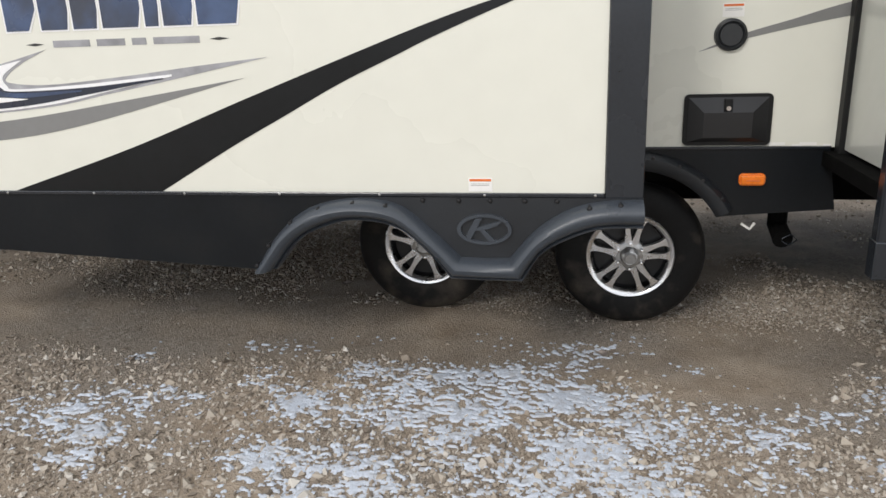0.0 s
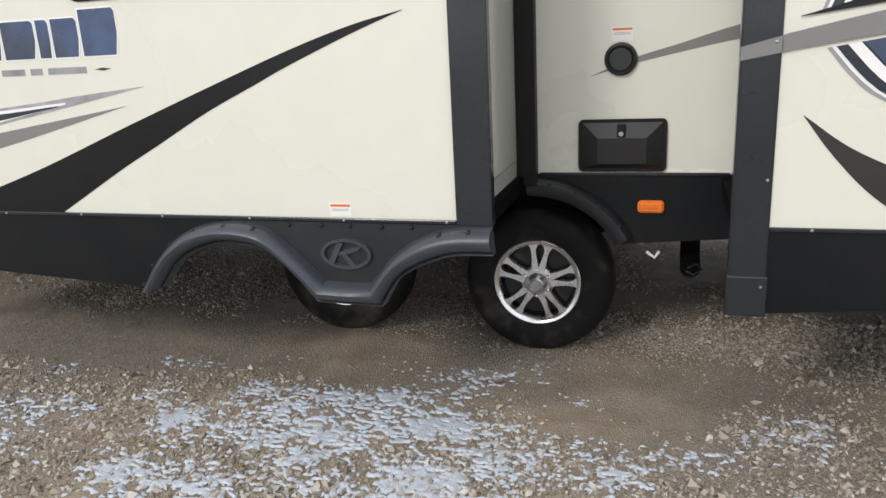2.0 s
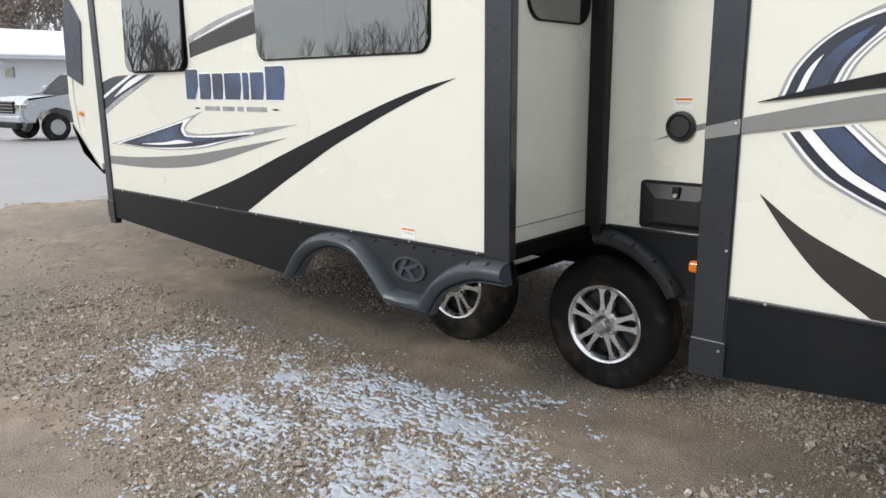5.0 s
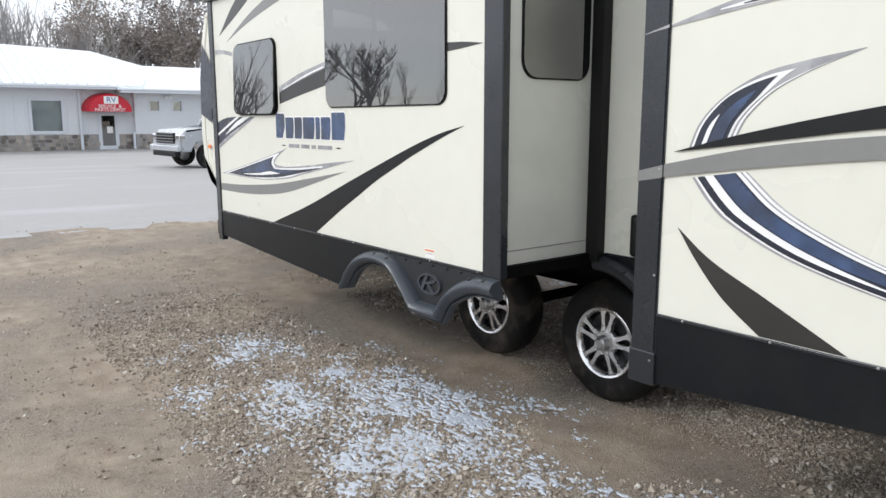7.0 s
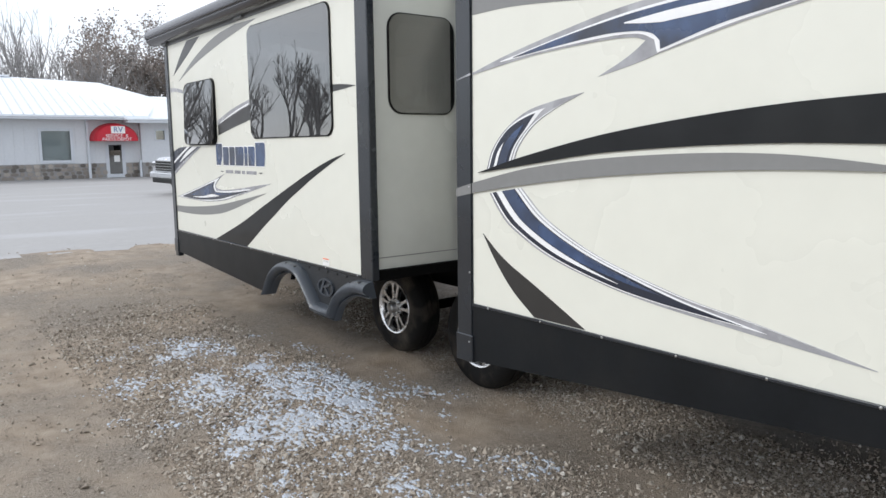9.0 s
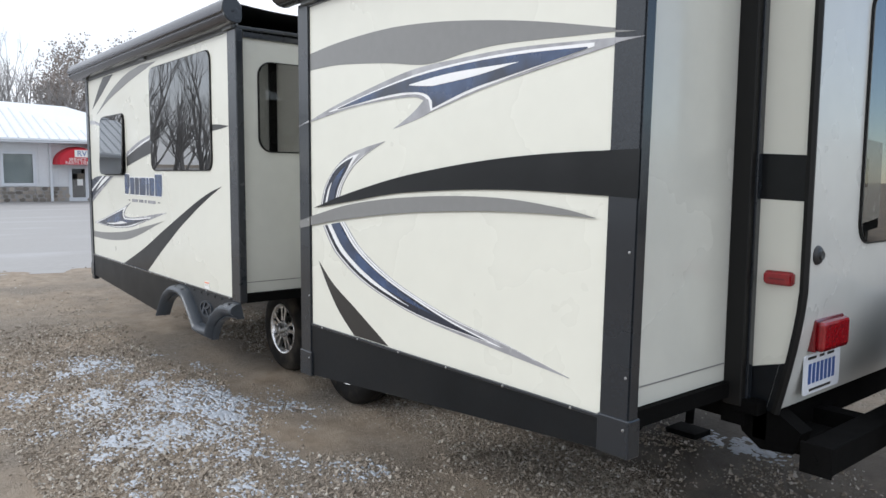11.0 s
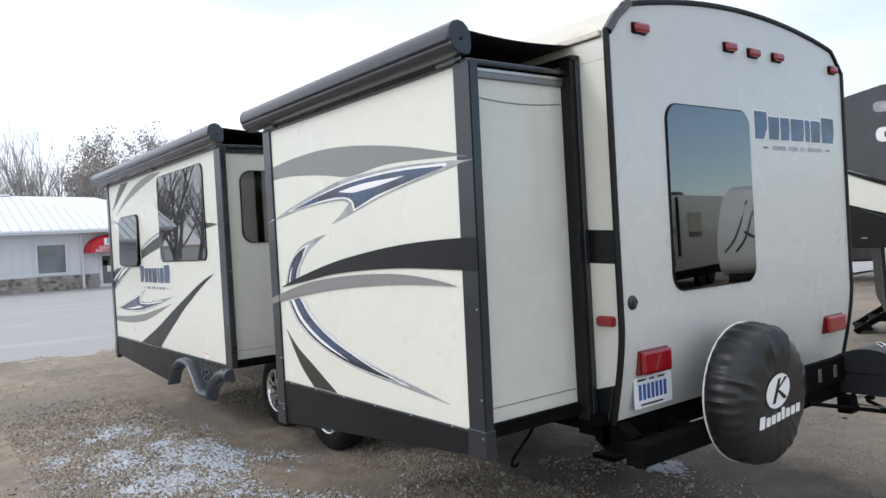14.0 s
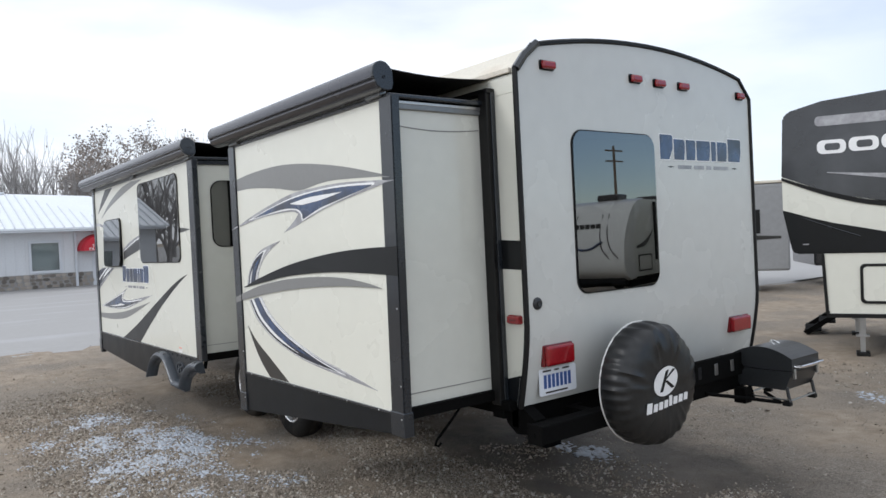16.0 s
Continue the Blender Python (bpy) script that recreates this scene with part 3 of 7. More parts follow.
part("arch_panel", slab(bmesh.new(), [(-0.43, 0.850)] + panel + [(0.655, 0.850)], FS - 0.0095, 0.003), M_PANEL, front_slide, "textured black arch panel")
part("skirt_rail", boxed(-2.96, 0.513, FS - 0.014, FS - 0.002, 0.853, 0.868, 0.003), M_TRIM, front_slide)
for k, x in enumerate([-0.86, -0.80, -0.70, -0.58, -0.44, -0.31, -0.17, -0.03, 0.09, 0.22, 0.34, 0.46, 0.57]):
    o = min(OUTER, key=lambda p: abs(p.x - x))
    z = o.y - 0.012 if (x < -0.3 or x > 0.4) else 0.838
    y = FS - 0.058 if (x < -0.3 or x > 0.4) else FS - 0.012
    bm = bmesh.new()
    lathe(bm, [(0.0, -0.006), (0.007, -0.005), (0.010, 0.0), (0.010, 0.035)], (x, y, z), 8)
    part("arch_bolt", bm, M_WHEELBLACK, front_slide)
for k in range(9):
    bm = bmesh.new()
    lathe(bm, [(0.0, -0.004), (0.005, -0.003), (0.006, 0.0), (0.006, 0.01)], (-2.8 + 0.41 * k, FS - 0.014, 0.8605), 6)
    part("rail_screw", bm, M_STEEL, front_slide)
ell = [(0.067 + 0.106 * math.cos(2 * math.pi * k / 32), 0.727 + 0.061 * math.sin(2 * math.pi * k / 32)) for k in range(32)]
ell2 = [(0.067 + 0.091 * math.cos(2 * math.pi * k / 32), 0.727 + 0.049 * math.sin(2 * math.pi * k / 32)) for k in range(32)]
badge = ring_plate(bmesh.new(), ell, ell2, FS - 0.022, 0.018)
slab(badge, [(-0.014, 0.686), (0.012, 0.684), (0.060, 0.772), (0.034, 0.771)], FS - 0.021, 0.017)
slab(badge, [(0.030, 0.722), (0.044, 0.736), (0.142, 0.766), (0.118, 0.742), (0.062, 0.722)], FS - 0.020, 0.016)
slab(badge, [(0.046, 0.726), (0.068, 0.726), (0.112, 0.680), (0.084, 0.679)], FS - 0.019, 0.015)
part("oval_badge", badge, M_ABS, front_slide, "embossed oval badge")
warning_label(front_slide, 0.008, 0.098, 0.872, 0.924, FS)

# graphics of the front slide-out
decal(front_slide, "black_stripe", blade([(-1.95, 0.866), (-1.374, 1.046), (-0.889, 1.222), (-0.473, 1.370), (-0.11, 1.495), (0.148, 1.571), (0.352, 1.614)], [(-1.265, 0.866), (-0.93, 1.050), (-0.71, 1.162), (-0.479, 1.280), (-0.25, 1.380), (-0.113, 1.440), (0.146, 1.541), (0.352, 1.613)]), 1, M_BLACK, FS)
decal(front_slide, "grey_arc", blade([(-2.962, 1.105), (-2.496, 1.12), (-1.88, 1.167), (-1.345, 1.24), (-0.845, 1.314)], [(-2.962, 1.048), (-2.513, 1.05), (-2.072, 1.073), (-1.616, 1.132), (-0.845, 1.314)]), 1, M_GREY, FS)
SWOOSH_TOP = [(-2.918, 1.196), (-2.454, 1.279), (-1.929, 1.385), (-1.683, 1.441)]
SWOOSH_HOOK = [(-1.683, 1.441), (-1.80, 1.392), (-1.878, 1.344), (-1.872, 1.316), (-1.688, 1.305), (-1.327, 1.333), (-1.044, 1.362), (-0.752, 1.388)]
SWOOSH_LOW = [(-2.918, 1.195), (-2.476, 1.187), (-2.103, 1.187), (-1.703, 1.217), (-1.436, 1.263), (-1.189, 1.306), (-0.752, 1.387)]
decal(front_slide, "silver_swoosh", notched(SWOOSH_LOW, SWOOSH_TOP, SWOOSH_HOOK), 1, M_SILVER, FS)
decal(front_slide, "white_edge", notched([(-2.85, 1.199), (-2.46, 1.192), (-2.103, 1.193), (-1.70, 1.226), (-1.436, 1.273), (-1.15, 1.326)], [(-2.85, 1.201), (-2.39, 1.286), (-1.895, 1.386), (-1.80, 1.404)], [(-1.80, 1.404), (-1.896, 1.345), (-1.888, 1.305), (-1.840, 1.290), (-1.533, 1.304), (-1.15, 1.334)]), 2, M_WHITE, FS)
decal(front_slide, "navy_swoosh", notched([(-2.774, 1.203), (-2.346, 1.195), (-1.867, 1.218), (-1.538, 1.262), (-1.188, 1.317)], [(-2.774, 1.205), (-2.39, 1.277), (-1.905, 1.372)], [(-1.905, 1.372), (-1.938, 1.33), (-1.918, 1.298), (-1.854, 1.281), (-1.533, 1.291), (-1.188, 1.321)]), 3, M_NAVY, FS)
decal(front_slide, "blue_swoosh", notched([(-2.50, 1.226), (-2.153, 1.240), (-1.975, 1.263), (-1.80, 1.256), (-1.55, 1.276)], [(-2.50, 1.230), (-2.30, 1.280), (-1.935, 1.358)], [(-1.935, 1.358), (-1.958, 1.325), (-1.935, 1.292), (-1.854, 1.275), (-1.55, 1.281)]), 4, M_BLUE, FS)
decal(front_slide, "white_glint", blade([(-2.456, 1.215), (-2.153, 1.236), (-1.972, 1.258), (-1.80, 1.251)], [(-2.456, 1.212), (-2.20, 1.217), (-1.977, 1.233), (-1.80, 1.249)]), 5, M_WHITE, FS)
wordmark(front_slide, -1.845, -0.832, 1.515, 1.693, FS, 1)
decal(front_slide, "dark_wedge", blade([(-2.84, 2.34), (-2.60, 2.513), (-2.42, 2.615)], [(-2.84, 2.34), (-2.50, 2.46), (-2.10, 2.615)], 5), 1, M_DARKGREY, FS)
decal(front_slide, "grey_wedge", blade([(-2.70, 2.275), (-2.235, 2.45), (-1.738, 2.569), (-1.30, 2.61)], [(-2.70, 2.275), (-2.245, 2.392), (-1.637, 2.50), (-0.90, 2.60)], 5), 1, M_GREY, FS)
decal(front_slide, "dark_wedge", blade([(0.215, 2.043), (0.35, 2.036), (0.49, 2.020)], [(0.215, 1.998), (0.35, 2.006), (0.49, 2.018)], 3), 1, M_DARKGREY, FS)
decal(front_slide, "grey_arc", blade([(-2.962, 2.232), (-2.8, 2.222), (-2.60, 2.19)], [(-2.962, 2.19), (-2.8, 2.19), (-2.60, 2.16)], 3), 1, M_SILVER, FS)
decal(front_slide, "dark_swoosh", blade([(-1.765, 1.86), (-1.437, 1.945), (-1.072, 1.99)], [(-1.765, 1.762), (-1.45, 1.815), (-1.072, 1.872)], 5), 1, M_DARKGREY, FS)
decal(front_slide, "silver_swoosh", blade([(-1.765, 1.885), (-1.437, 1.965), (-1.072, 2.025)], [(-1.765, 1.845), (-1.437, 1.915), (-1.072, 1.985)], 5), 2, M_SILVER, FS)
decal(front_slide, "white_glint", blade([(-1.70, 1.868), (-1.35, 1.952), (-1.10, 1.997)], [(-1.70, 1.862), (-1.35, 1.94), (-1.10, 1.985)], 4), 3, M_WHITE, FS)
decal(front_slide, "dark_swoosh", blade([(-2.962, 1.63), (-2.80, 1.662), (-2.62, 1.672), (-2.23, 1.672)], [(-2.962, 1.43), (-2.80, 1.49), (-2.66, 1.54), (-2.23, 1.670)], 5), 1, M_NAVY, FS)
decal(front_slide, "white_glint", blade([(-2.962, 1.535), (-2.75, 1.61), (-2.56, 1.672)], [(-2.962, 1.515), (-2.75, 1.588), (-2.50, 1.672)], 4), 2, M_WHITE, FS)
decal(front_slide, "white_glint", blade([(-2.80, 1.53), (-2.6, 1.62), (-2.42, 1.672)], [(-2.80, 1.525), (-2.58, 1.59), (-2.30, 1.672)], 4), 2, M_WHITE, FS)
decal(front_slide, "silver_swoosh", blade([(-2.962, 1.435), (-2.70, 1.535), (-2.23, 1.671)], [(-2.962, 1.405), (-2.68, 1.51), (-2.20, 1.671)], 4), 2, M_SILVER, FS)


# rear slide-out ---------------------------------------------------
rear_slide = tp("rear_slide_out", boxed(1.572, 3.654, RS, RS + 0.04, 0.858, 2.61), M_CREAM, "extended cream bunk slide-out with black and blue swoosh graphics")
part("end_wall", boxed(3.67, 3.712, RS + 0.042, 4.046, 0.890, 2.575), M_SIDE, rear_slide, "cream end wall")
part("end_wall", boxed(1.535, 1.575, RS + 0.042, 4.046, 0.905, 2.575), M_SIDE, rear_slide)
part("end_trim_line", boxed(3.711, 3.7145, 3.37, 3.98, 0.959, 0.964), M_GREY, rear_slide)
seam = bmesh.new()
tube(seam, [(3.713, 3.37 + 0.61 * k / 10, 2.466 - 0.018 * math.sin(math.pi * k / 10)) for k in range(11)], 0.0035, sides=5)
part("seal_cord", seam, M_GREY, rear_slide)
part("roof_skin", boxed(1.45, 3.75, 3.31, 4.08, 2.612, 2.64, 0.008), M_TRIM, rear_slide)
part("top_rail", boxed(3.67, 3.728, 3.37, 4.0, 2.555, 2.598, 0.006), M_RAIL, rear_slide)
part("top_rail_lip", boxed(3.720, 3.732, 3.37, 4.0, 2.585, 2.604, 0.003), M_STEEL, rear_slide)
part("slide_floor", boxed(1.47, 3.738, RS + 0.042, 4.2, 0.826, 0.888), M_UNDER, rear_slide)
for x0, x1, zf, seamz in ((1.455, 1.574, 0.553, 0.69), (3.629, 3.756, 0.735, 0.868)):
    lean = 0.026 if x0 > 2 else 0.0
    post = slab(bmesh.new(), [(x0, seamz), (x1, seamz), (x1 + lean, 2.622), (x0 + lean, 2.622)], RS - 0.012, 0.057)
    bmesh.ops.bevel(post, geom=list(post.edges), offset=0.006, segments=2, affect="EDGES")
    part("corner_post", post, M_TRIM, rear_slide, "dark grey corner post")
    part("post_foot", boxed(x0 - 0.004, x1 + 0.006, RS - 0.018, RS + 0.05, zf, seamz + 0.006, 0.006), M_TRIM, rear_slide)
    for zz in (seamz - 0.03, 1.02, 1.45):
        bm = bmesh.new()
        lathe(bm, [(0.0, -0.004), (0.005, -0.003), (0.006, 0.0), (0.006, 0.01)], (x1 - 0.016, RS - (0.018 if zz < seamz else 0.012), zz), 6)
        part("post_screw", bm, M_STEEL, rear_slide)
part("head_rail", boxed(1.573, 3.654, RS - 0.006, RS + 0.04, 2.611, 2.665, 0.004), M_RAIL, rear_slide)
part("skirt", slab(bmesh.new(), [(1.575, 0.857), (1.575, 0.563), (3.628, 0.738), (3.628, 0.857)], RS - 0.006, 0.03), M_SKIRT, rear_slide, "black skirt panel")
part("skirt_rail", boxed(1.575, 3.628, RS - 0.013, RS - 0.002, 0.850, 0.864, 0.003), M_TRIM, rear_slide)
for k in range(6):
    bm = bmesh.new()
    lathe(bm, [(0.0, -0.004), (0.005, -0.003), (0.006, 0.0), (0.006, 0.01)], (1.7 + 0.36 * k, RS - 0.013, 0.857), 6)
    part("rail_screw", bm, M_STEEL, rear_slide)

# graphics of the rear slide-out
decal(rear_slide, "grey_band", blade([(1.574, 2.36), (1.874, 2.383), (2.284, 2.391), (2.631, 2.37), (2.964, 2.329), (3.279, 2.277), (3.648, 2.20)], [(1.574, 2.272), (1.873, 2.269), (2.284, 2.233), (2.613, 2.192), (2.897, 2.212), (3.13, 2.216), (3.648, 2.188)]), 1, M_GREY, RS)
decal(rear_slide, "post_tip", blade([(3.655, 2.199), (3.66, 2.190), (3.735, 2.177)], [(3.655, 2.185), (3.66, 2.182), (3.735, 2.176)], 2), 1, M_GREY, RS - 0.012)
decal(rear_slide, "silver_swoosh", notched([(1.576, 2.00), (1.814, 2.058), (2.137, 2.12), (2.509, 2.178), (2.862, 2.192), (3.193, 2.193), (3.648, 2.168)], [(1.576, 1.992), (1.981, 2.040), (2.331, 2.058), (2.52, 2.056), (2.60, 2.035)], [(2.635, 1.978), (2.97, 2.049), (3.255, 2.093), (3.648, 2.145)]), 2, M_SILVER, RS)
decal(rear_slide, "silver_hook", blade([(2.60, 2.04), (2.54, 2.00), (2.47, 1.965), (2.363, 1.92)], [(2.68, 1.99), (2.60, 1.967), (2.50, 1.945), (2.363, 1.92)], 5), 1, M_SILVER, RS)
decal(rear_slide, "post_tip", blade([(1.456, 1.972), (1.51, 1.986), (1.573, 2.001)], [(1.456, 1.970), (1.51, 1.980), (1.573, 1.990)], 2), 1, M_SILVER, RS - 0.012)
decal(rear_slide, "post_tip", blade([(3.655, 2.168), (3.68, 2.162), (3.772, 2.156)], [(3.655, 2.145), (3.68, 2.150), (3.772, 2.155)], 2), 1, M_SILVER, RS - 0.012)
decal(rear_slide, "white_edge", notched([(1.78, 2.036), (2.187, 2.106), (2.55, 2.156), (2.9, 2.176), (3.22, 2.178), (3.56, 2.163)], [(1.78, 2.032), (2.10, 2.056), (2.40, 2.070), (2.56, 2.064), (2.635, 2.035)], [(2.650, 1.985), (2.98, 2.058), (3.56, 2.150)]), 3, M_WHITE, RS)
decal(rear_slide, "blue_swoosh", notched([(1.87, 2.046), (2.187, 2.10), (2.551, 2.146), (2.898, 2.166), (3.224, 2.166), (3.53, 2.152)], [(1.87, 2.043), (2.331, 2.079), (2.53, 2.077), (2.62, 2.060), (2.660, 2.03)], [(2.664, 1.997), (2.9, 2.055), (3.133, 2.09), (3.53, 2.146)]), 4, M_BLUE, RS)
decal(rear_slide, "white_glint", notched([(2.496, 2.114), (2.789, 2.136), (3.194, 2.138)], [(2.496, 2.11), (2.58, 2.100), (2.665, 2.093)], [(2.674, 2.093), (2.934, 2.108), (3.194, 2.137)]), 5, M_WHITE, RS)
decal(rear_slide, "silver_crescent", blade([(1.676, 1.53), (1.719, 1.63), (1.809, 1.722), (1.951, 1.80), (2.111, 1.837), (2.29, 1.864)], [(1.872, 1.578), (1.911, 1.652), (2.005, 1.74), (2.136, 1.806), (2.29, 1.862)]), 1, M_SILVER, RS)
CRESCENT = ([(1.676, 1.53), (1.719, 1.63), (1.809, 1.722), (1.951, 1.80), (2.111, 1.837), (2.29, 1.864)], [(1.872, 1.578), (1.911, 1.652), (2.005, 1.74), (2.136, 1.806), (2.29, 1.862)])
for name, f0, f1, s1, blunt, layer, mat in (("white_edge", 0.06, 0.86, 0.66, False, 2, M_WHITE), ("navy_crescent", 0.115, 0.80, 0.56, False, 3, M_NAVY), ("white_glint", 0.28, 0.38, 0.22, False, 4, M_WHITE), ("blue_swoosh", 0.42, 0.72, 0.40, False, 4, M_BLUE), ("chrome_line", 0.91, 0.96, 0.92, False, 2, M_WHITE)):
    decal(rear_slide, name, band(*CRESCENT, f0, f1, s1), layer, mat, RS)
decal(rear_slide, "black_stripe", blade([(1.62, 1.521), (1.922, 1.597), (2.378, 1.687), (2.795, 1.743), (3.141, 1.775), (3.434, 1.789), (3.648, 1.793)], [(1.62, 1.519), (2.031, 1.572), (2.378, 1.615), (2.796, 1.640), (3.144, 1.648), (3.438, 1.643), (3.648, 1.637)]), 5, M_BLACK, RS)
decal(rear_slide, "post_stripe", [(3.644, 1.793), (3.768, 1.795), (3.765, 1.631), (3.642, 1.637)], 1, M_BLACK, RS - 0.012)
decal(rear_slide, "grey_stripe", blade([(1.576, 1.468), (1.625, 1.48), (1.977, 1.549), (2.378, 1.593), (2.797, 1.615), (3.145, 1.613), (3.44, 1.585), (3.59, 1.559)], [(1.576, 1.418), (1.624, 1.427), (1.976, 1.476), (2.378, 1.52), (2.798, 1.549), (3.146, 1.562), (3.441, 1.562), (3.59, 1.557)]), 6, M_GREY, RS)
decal(rear_slide, "post_stripe", [(1.456, 1.438), (1.573, 1.467), (1.573, 1.417), (1.456, 1.396)], 1, M_GREY, RS - 0.012)
decal(rear_slide, "silver_scythe", blade([(1.922, 1.458), (2.075, 1.333), (2.285, 1.231), (2.50, 1.157), (2.804, 1.082), (3.093, 1.035), (3.48, 0.962)], [(1.70, 1.424), (1.775, 1.334), (1.862, 1.265), (2.082, 1.163), (2.38, 1.084), (2.645, 1.038), (3.02, 1.00), (3.48, 0.960)]), 1, M_SILVER, RS)
SCYTHE = ([(1.70, 1.424), (1.775, 1.334), (1.862, 1.265), (2.082, 1.163), (2.38, 1.084), (2.645, 1.038), (3.02, 1.00), (3.48, 0.960)], [(1.922, 1.458), (2.075, 1.333), (2.285, 1.231), (2.50, 1.157), (2.804, 1.082), (3.093, 1.035), (3.48, 0.962)])
for name, f0, f1, s1, layer, mat in (("white_edge", 0.06, 0.88, 0.80, 2, M_WHITE), ("navy_scythe", 0.11, 0.81, 0.76, 3, M_NAVY), ("white_glint", 0.25, 0.41, 0.46, 4, M_WHITE), ("blue_swoosh", 0.44, 0.78, 0.56, 4, M_BLUE), ("chrome_line", 0.92, 0.97, 0.9, 2, M_WHITE)):
    decal(rear_slide, name, band(*SCYTHE, f0, f1, s1), layer, mat, RS)
decal(rear_slide, "dark_blade", blade([(1.65, 1.224), (1.802, 1.115), (2.027, 1.008), (2.32, 0.866)], [(1.65, 1.222), (1.742, 1.098), (1.859, 0.974), (2.01, 0.866)]), 1, M_DARKGREY, RS)


# slide-top awnings -------------------------------------------------
def slide_awning(parent, x0, x1, face, top, label):
    """Roller tube with end caps and brackets, and the taut fabric back to the wall."""
    y, z = face - 0.055, top + 0.075
    bm = bmesh.new()
    prof = [(-0.070, 0.022), (-0.062, 0.054), (-0.042, 0.076), (-0.012, 0.086), (0.020, 0.080), (0.046, 0.058), (0.060, 0.030), (0.062, -0.030), (0.052, -0.062), (0.022, -0.070), (-0.018, -0.064), (-0.046, -0.046), (-0.056, -0.026), (-0.052, -0.012), (-0.066, -0.004)]
    ends = [[bm.verts.new((x, y + a, z + b)) for a, b in prof] for x in (x0, x1)]
    for k in range(len(prof)):
        j = (k + 1) % len(prof)
        bm.faces.new((ends[0][k], ends[0][j], ends[1][j], ends[1][k]))
    bm.faces.new(ends[0][::-1])
    bm.faces.new(ends[1])
    aw = tp("slide_awning", bm, M_AWNING, label, soft=True)
    for x in (x0 - 0.022, x1 - 0.004):
        cap = bmesh.new()
        slab(cap, [(y + 1.02 * a, z + 1.02 * b) for a, b in prof], x, 0.026, "yz")
        bmesh.ops.bevel(cap, geom=list(cap.edges), offset=0.004, segments=1, affect="EDGES")
        part("end_cap", cap, M_TRIM, aw, "black moulded end cap")
        bolt = bmesh.new()
        lathe(bolt, [(0.0, -0.003), (0.008, -0.003), (0.008, 0.03)], (x - 0.002 if x < x1 - 0.1 else x + 0.001, y, z), 6, "x")
        part("cap_bolt", bolt, M_WHEELBLACK, aw)
    fabric = bmesh.new()
    n = 10
    rows = []
    for k in range(n + 1):
        f = k / n
        yy, zz = y + (WALL - 0.01 - y) * f, z + 0.066 + (2.775 - z - 0.066) * f - 0.02 * math.sin(math.pi * f)
        rows.append([fabric.verts.new((x, yy, zz + d)) for x, d in ((x0 + 0.02, 0), (x1 - 0.02, 0), (x1 - 0.02, -0.004), (x0 + 0.02, -0.004))])
    for a, b in zip(rows, rows[1:]):
        for k in range(4):
            fabric.faces.new((a[k], a[(k + 1) % 4], b[(k + 1) % 4], b[k]))
    fabric.faces.new(rows[0])
    fabric.faces.new(rows[-1][::-1])
    part("awning_fabric", fabric, M_FABRIC, aw)
    for x in (x0 + 0.16, x1 - 0.22) if x1 - x0 < 3 else (x0 + 0.16, (x0 + x1) / 2, x1 - 0.22):
        part("awning_bracket", boxed(x, x + 0.15, face - 0.03, face + 0.02, top - 0.012, top + 0.045, 0.006), M_RAIL, aw)
    return aw


slide_awning(front_slide, -3.24, 0.70, FS, 2.645, "dark grey roller awning over the front slide-out")
slide_awning(rear_slide, 1.36, 3.765, RS, 2.635, "dark grey roller awning over the rear slide-out")

# main body ---------------------------------------------------------
# side wall in stretches between the slide-outs, over one header
body = tp("side_wall", boxed(0.64, 1.525, WALL, WALL + 0.045, 0.906, 2.66), M_CREAM, "cream side wall between the slide-outs")
part("wall_header", boxed(-5.05, 3.982, WALL, WALL + 0.045, 2.662, 2.80), M_CREAM, body)
part("rear_strip", slab(bmesh.new(), [(3.79, 0.955), (3.925, 0.992), (3.952, 1.09), (3.972, 1.20), (3.978, 1.30), (3.978, 2.66), (3.79, 2.66)], WALL, 0.045), M_CREAM, body)
part("lower_strip", slab(bmesh.new(), [(3.79, 0.79), (3.892, 0.79), (3.926, 0.989), (3.79, 0.953)], WALL + 0.002, 0.04), M_SKIRT, body)
part("black_band", slab(bmesh.new(), [(3.79, 1.622), (3.976, 1.616), (3.976, 1.787), (3.79, 1.797)], WALL - 0.0016, 0.0016), M_BLACK, body)
part("front_wall", slab(bmesh.new(), [(-3.08, 0.88), (-4.75, 0.88), (-5.1, 0.98), (-5.28, 1.2), (-5.33, 1.5), (-5.30, 2.0), (-5.2, 2.5), (-5.05, 2.80), (-5.05, 2.66), (-3.08, 2.66)], WALL, 0.045), M_CREAM, body)
part("far_wall", slab(bmesh.new(), [(3.87, 0.82), (-4.75, 0.82), (-5.1, 0.98), (-5.28, 1.2), (-5.33, 1.5), (-5.30, 2.0), (-5.2, 2.5), (-5.05, 2.80), (3.978, 2.80), (3.978, 1.4)], FAR - 0.045, 0.045), M_CREAM, body)
part("wall_stripe", slab(bmesh.new(), blade([(0.922, 1.326), (1.0, 1.358), (1.12, 1.402), (1.284, 1.446), (1.42, 1.486), (1.52, 1.512)], [(0.922, 1.325), (1.0, 1.347), (1.121, 1.377), (1.288, 1.412), (1.42, 1.438), (1.52, 1.455)], 4), WALL - 0.0016, 0.0016), M_GREY, body)
part("lower_skirt", slab(bmesh.new(), [(0.64, 0.905), (0.64, 0.87)] + [(0.66 + 0.455 * math.cos(a), 0.372 + 0.455 * math.sin(a)) for a in [radians(90 - 6.2 * k) for k in range(1, 11)]] + [(1.09, 0.59), (1.545, 0.625), (1.50, 0.905)], WALL + 0.002, 0.04), M_SKIRT, body, "black lower skirt")
fend = bmesh.new()
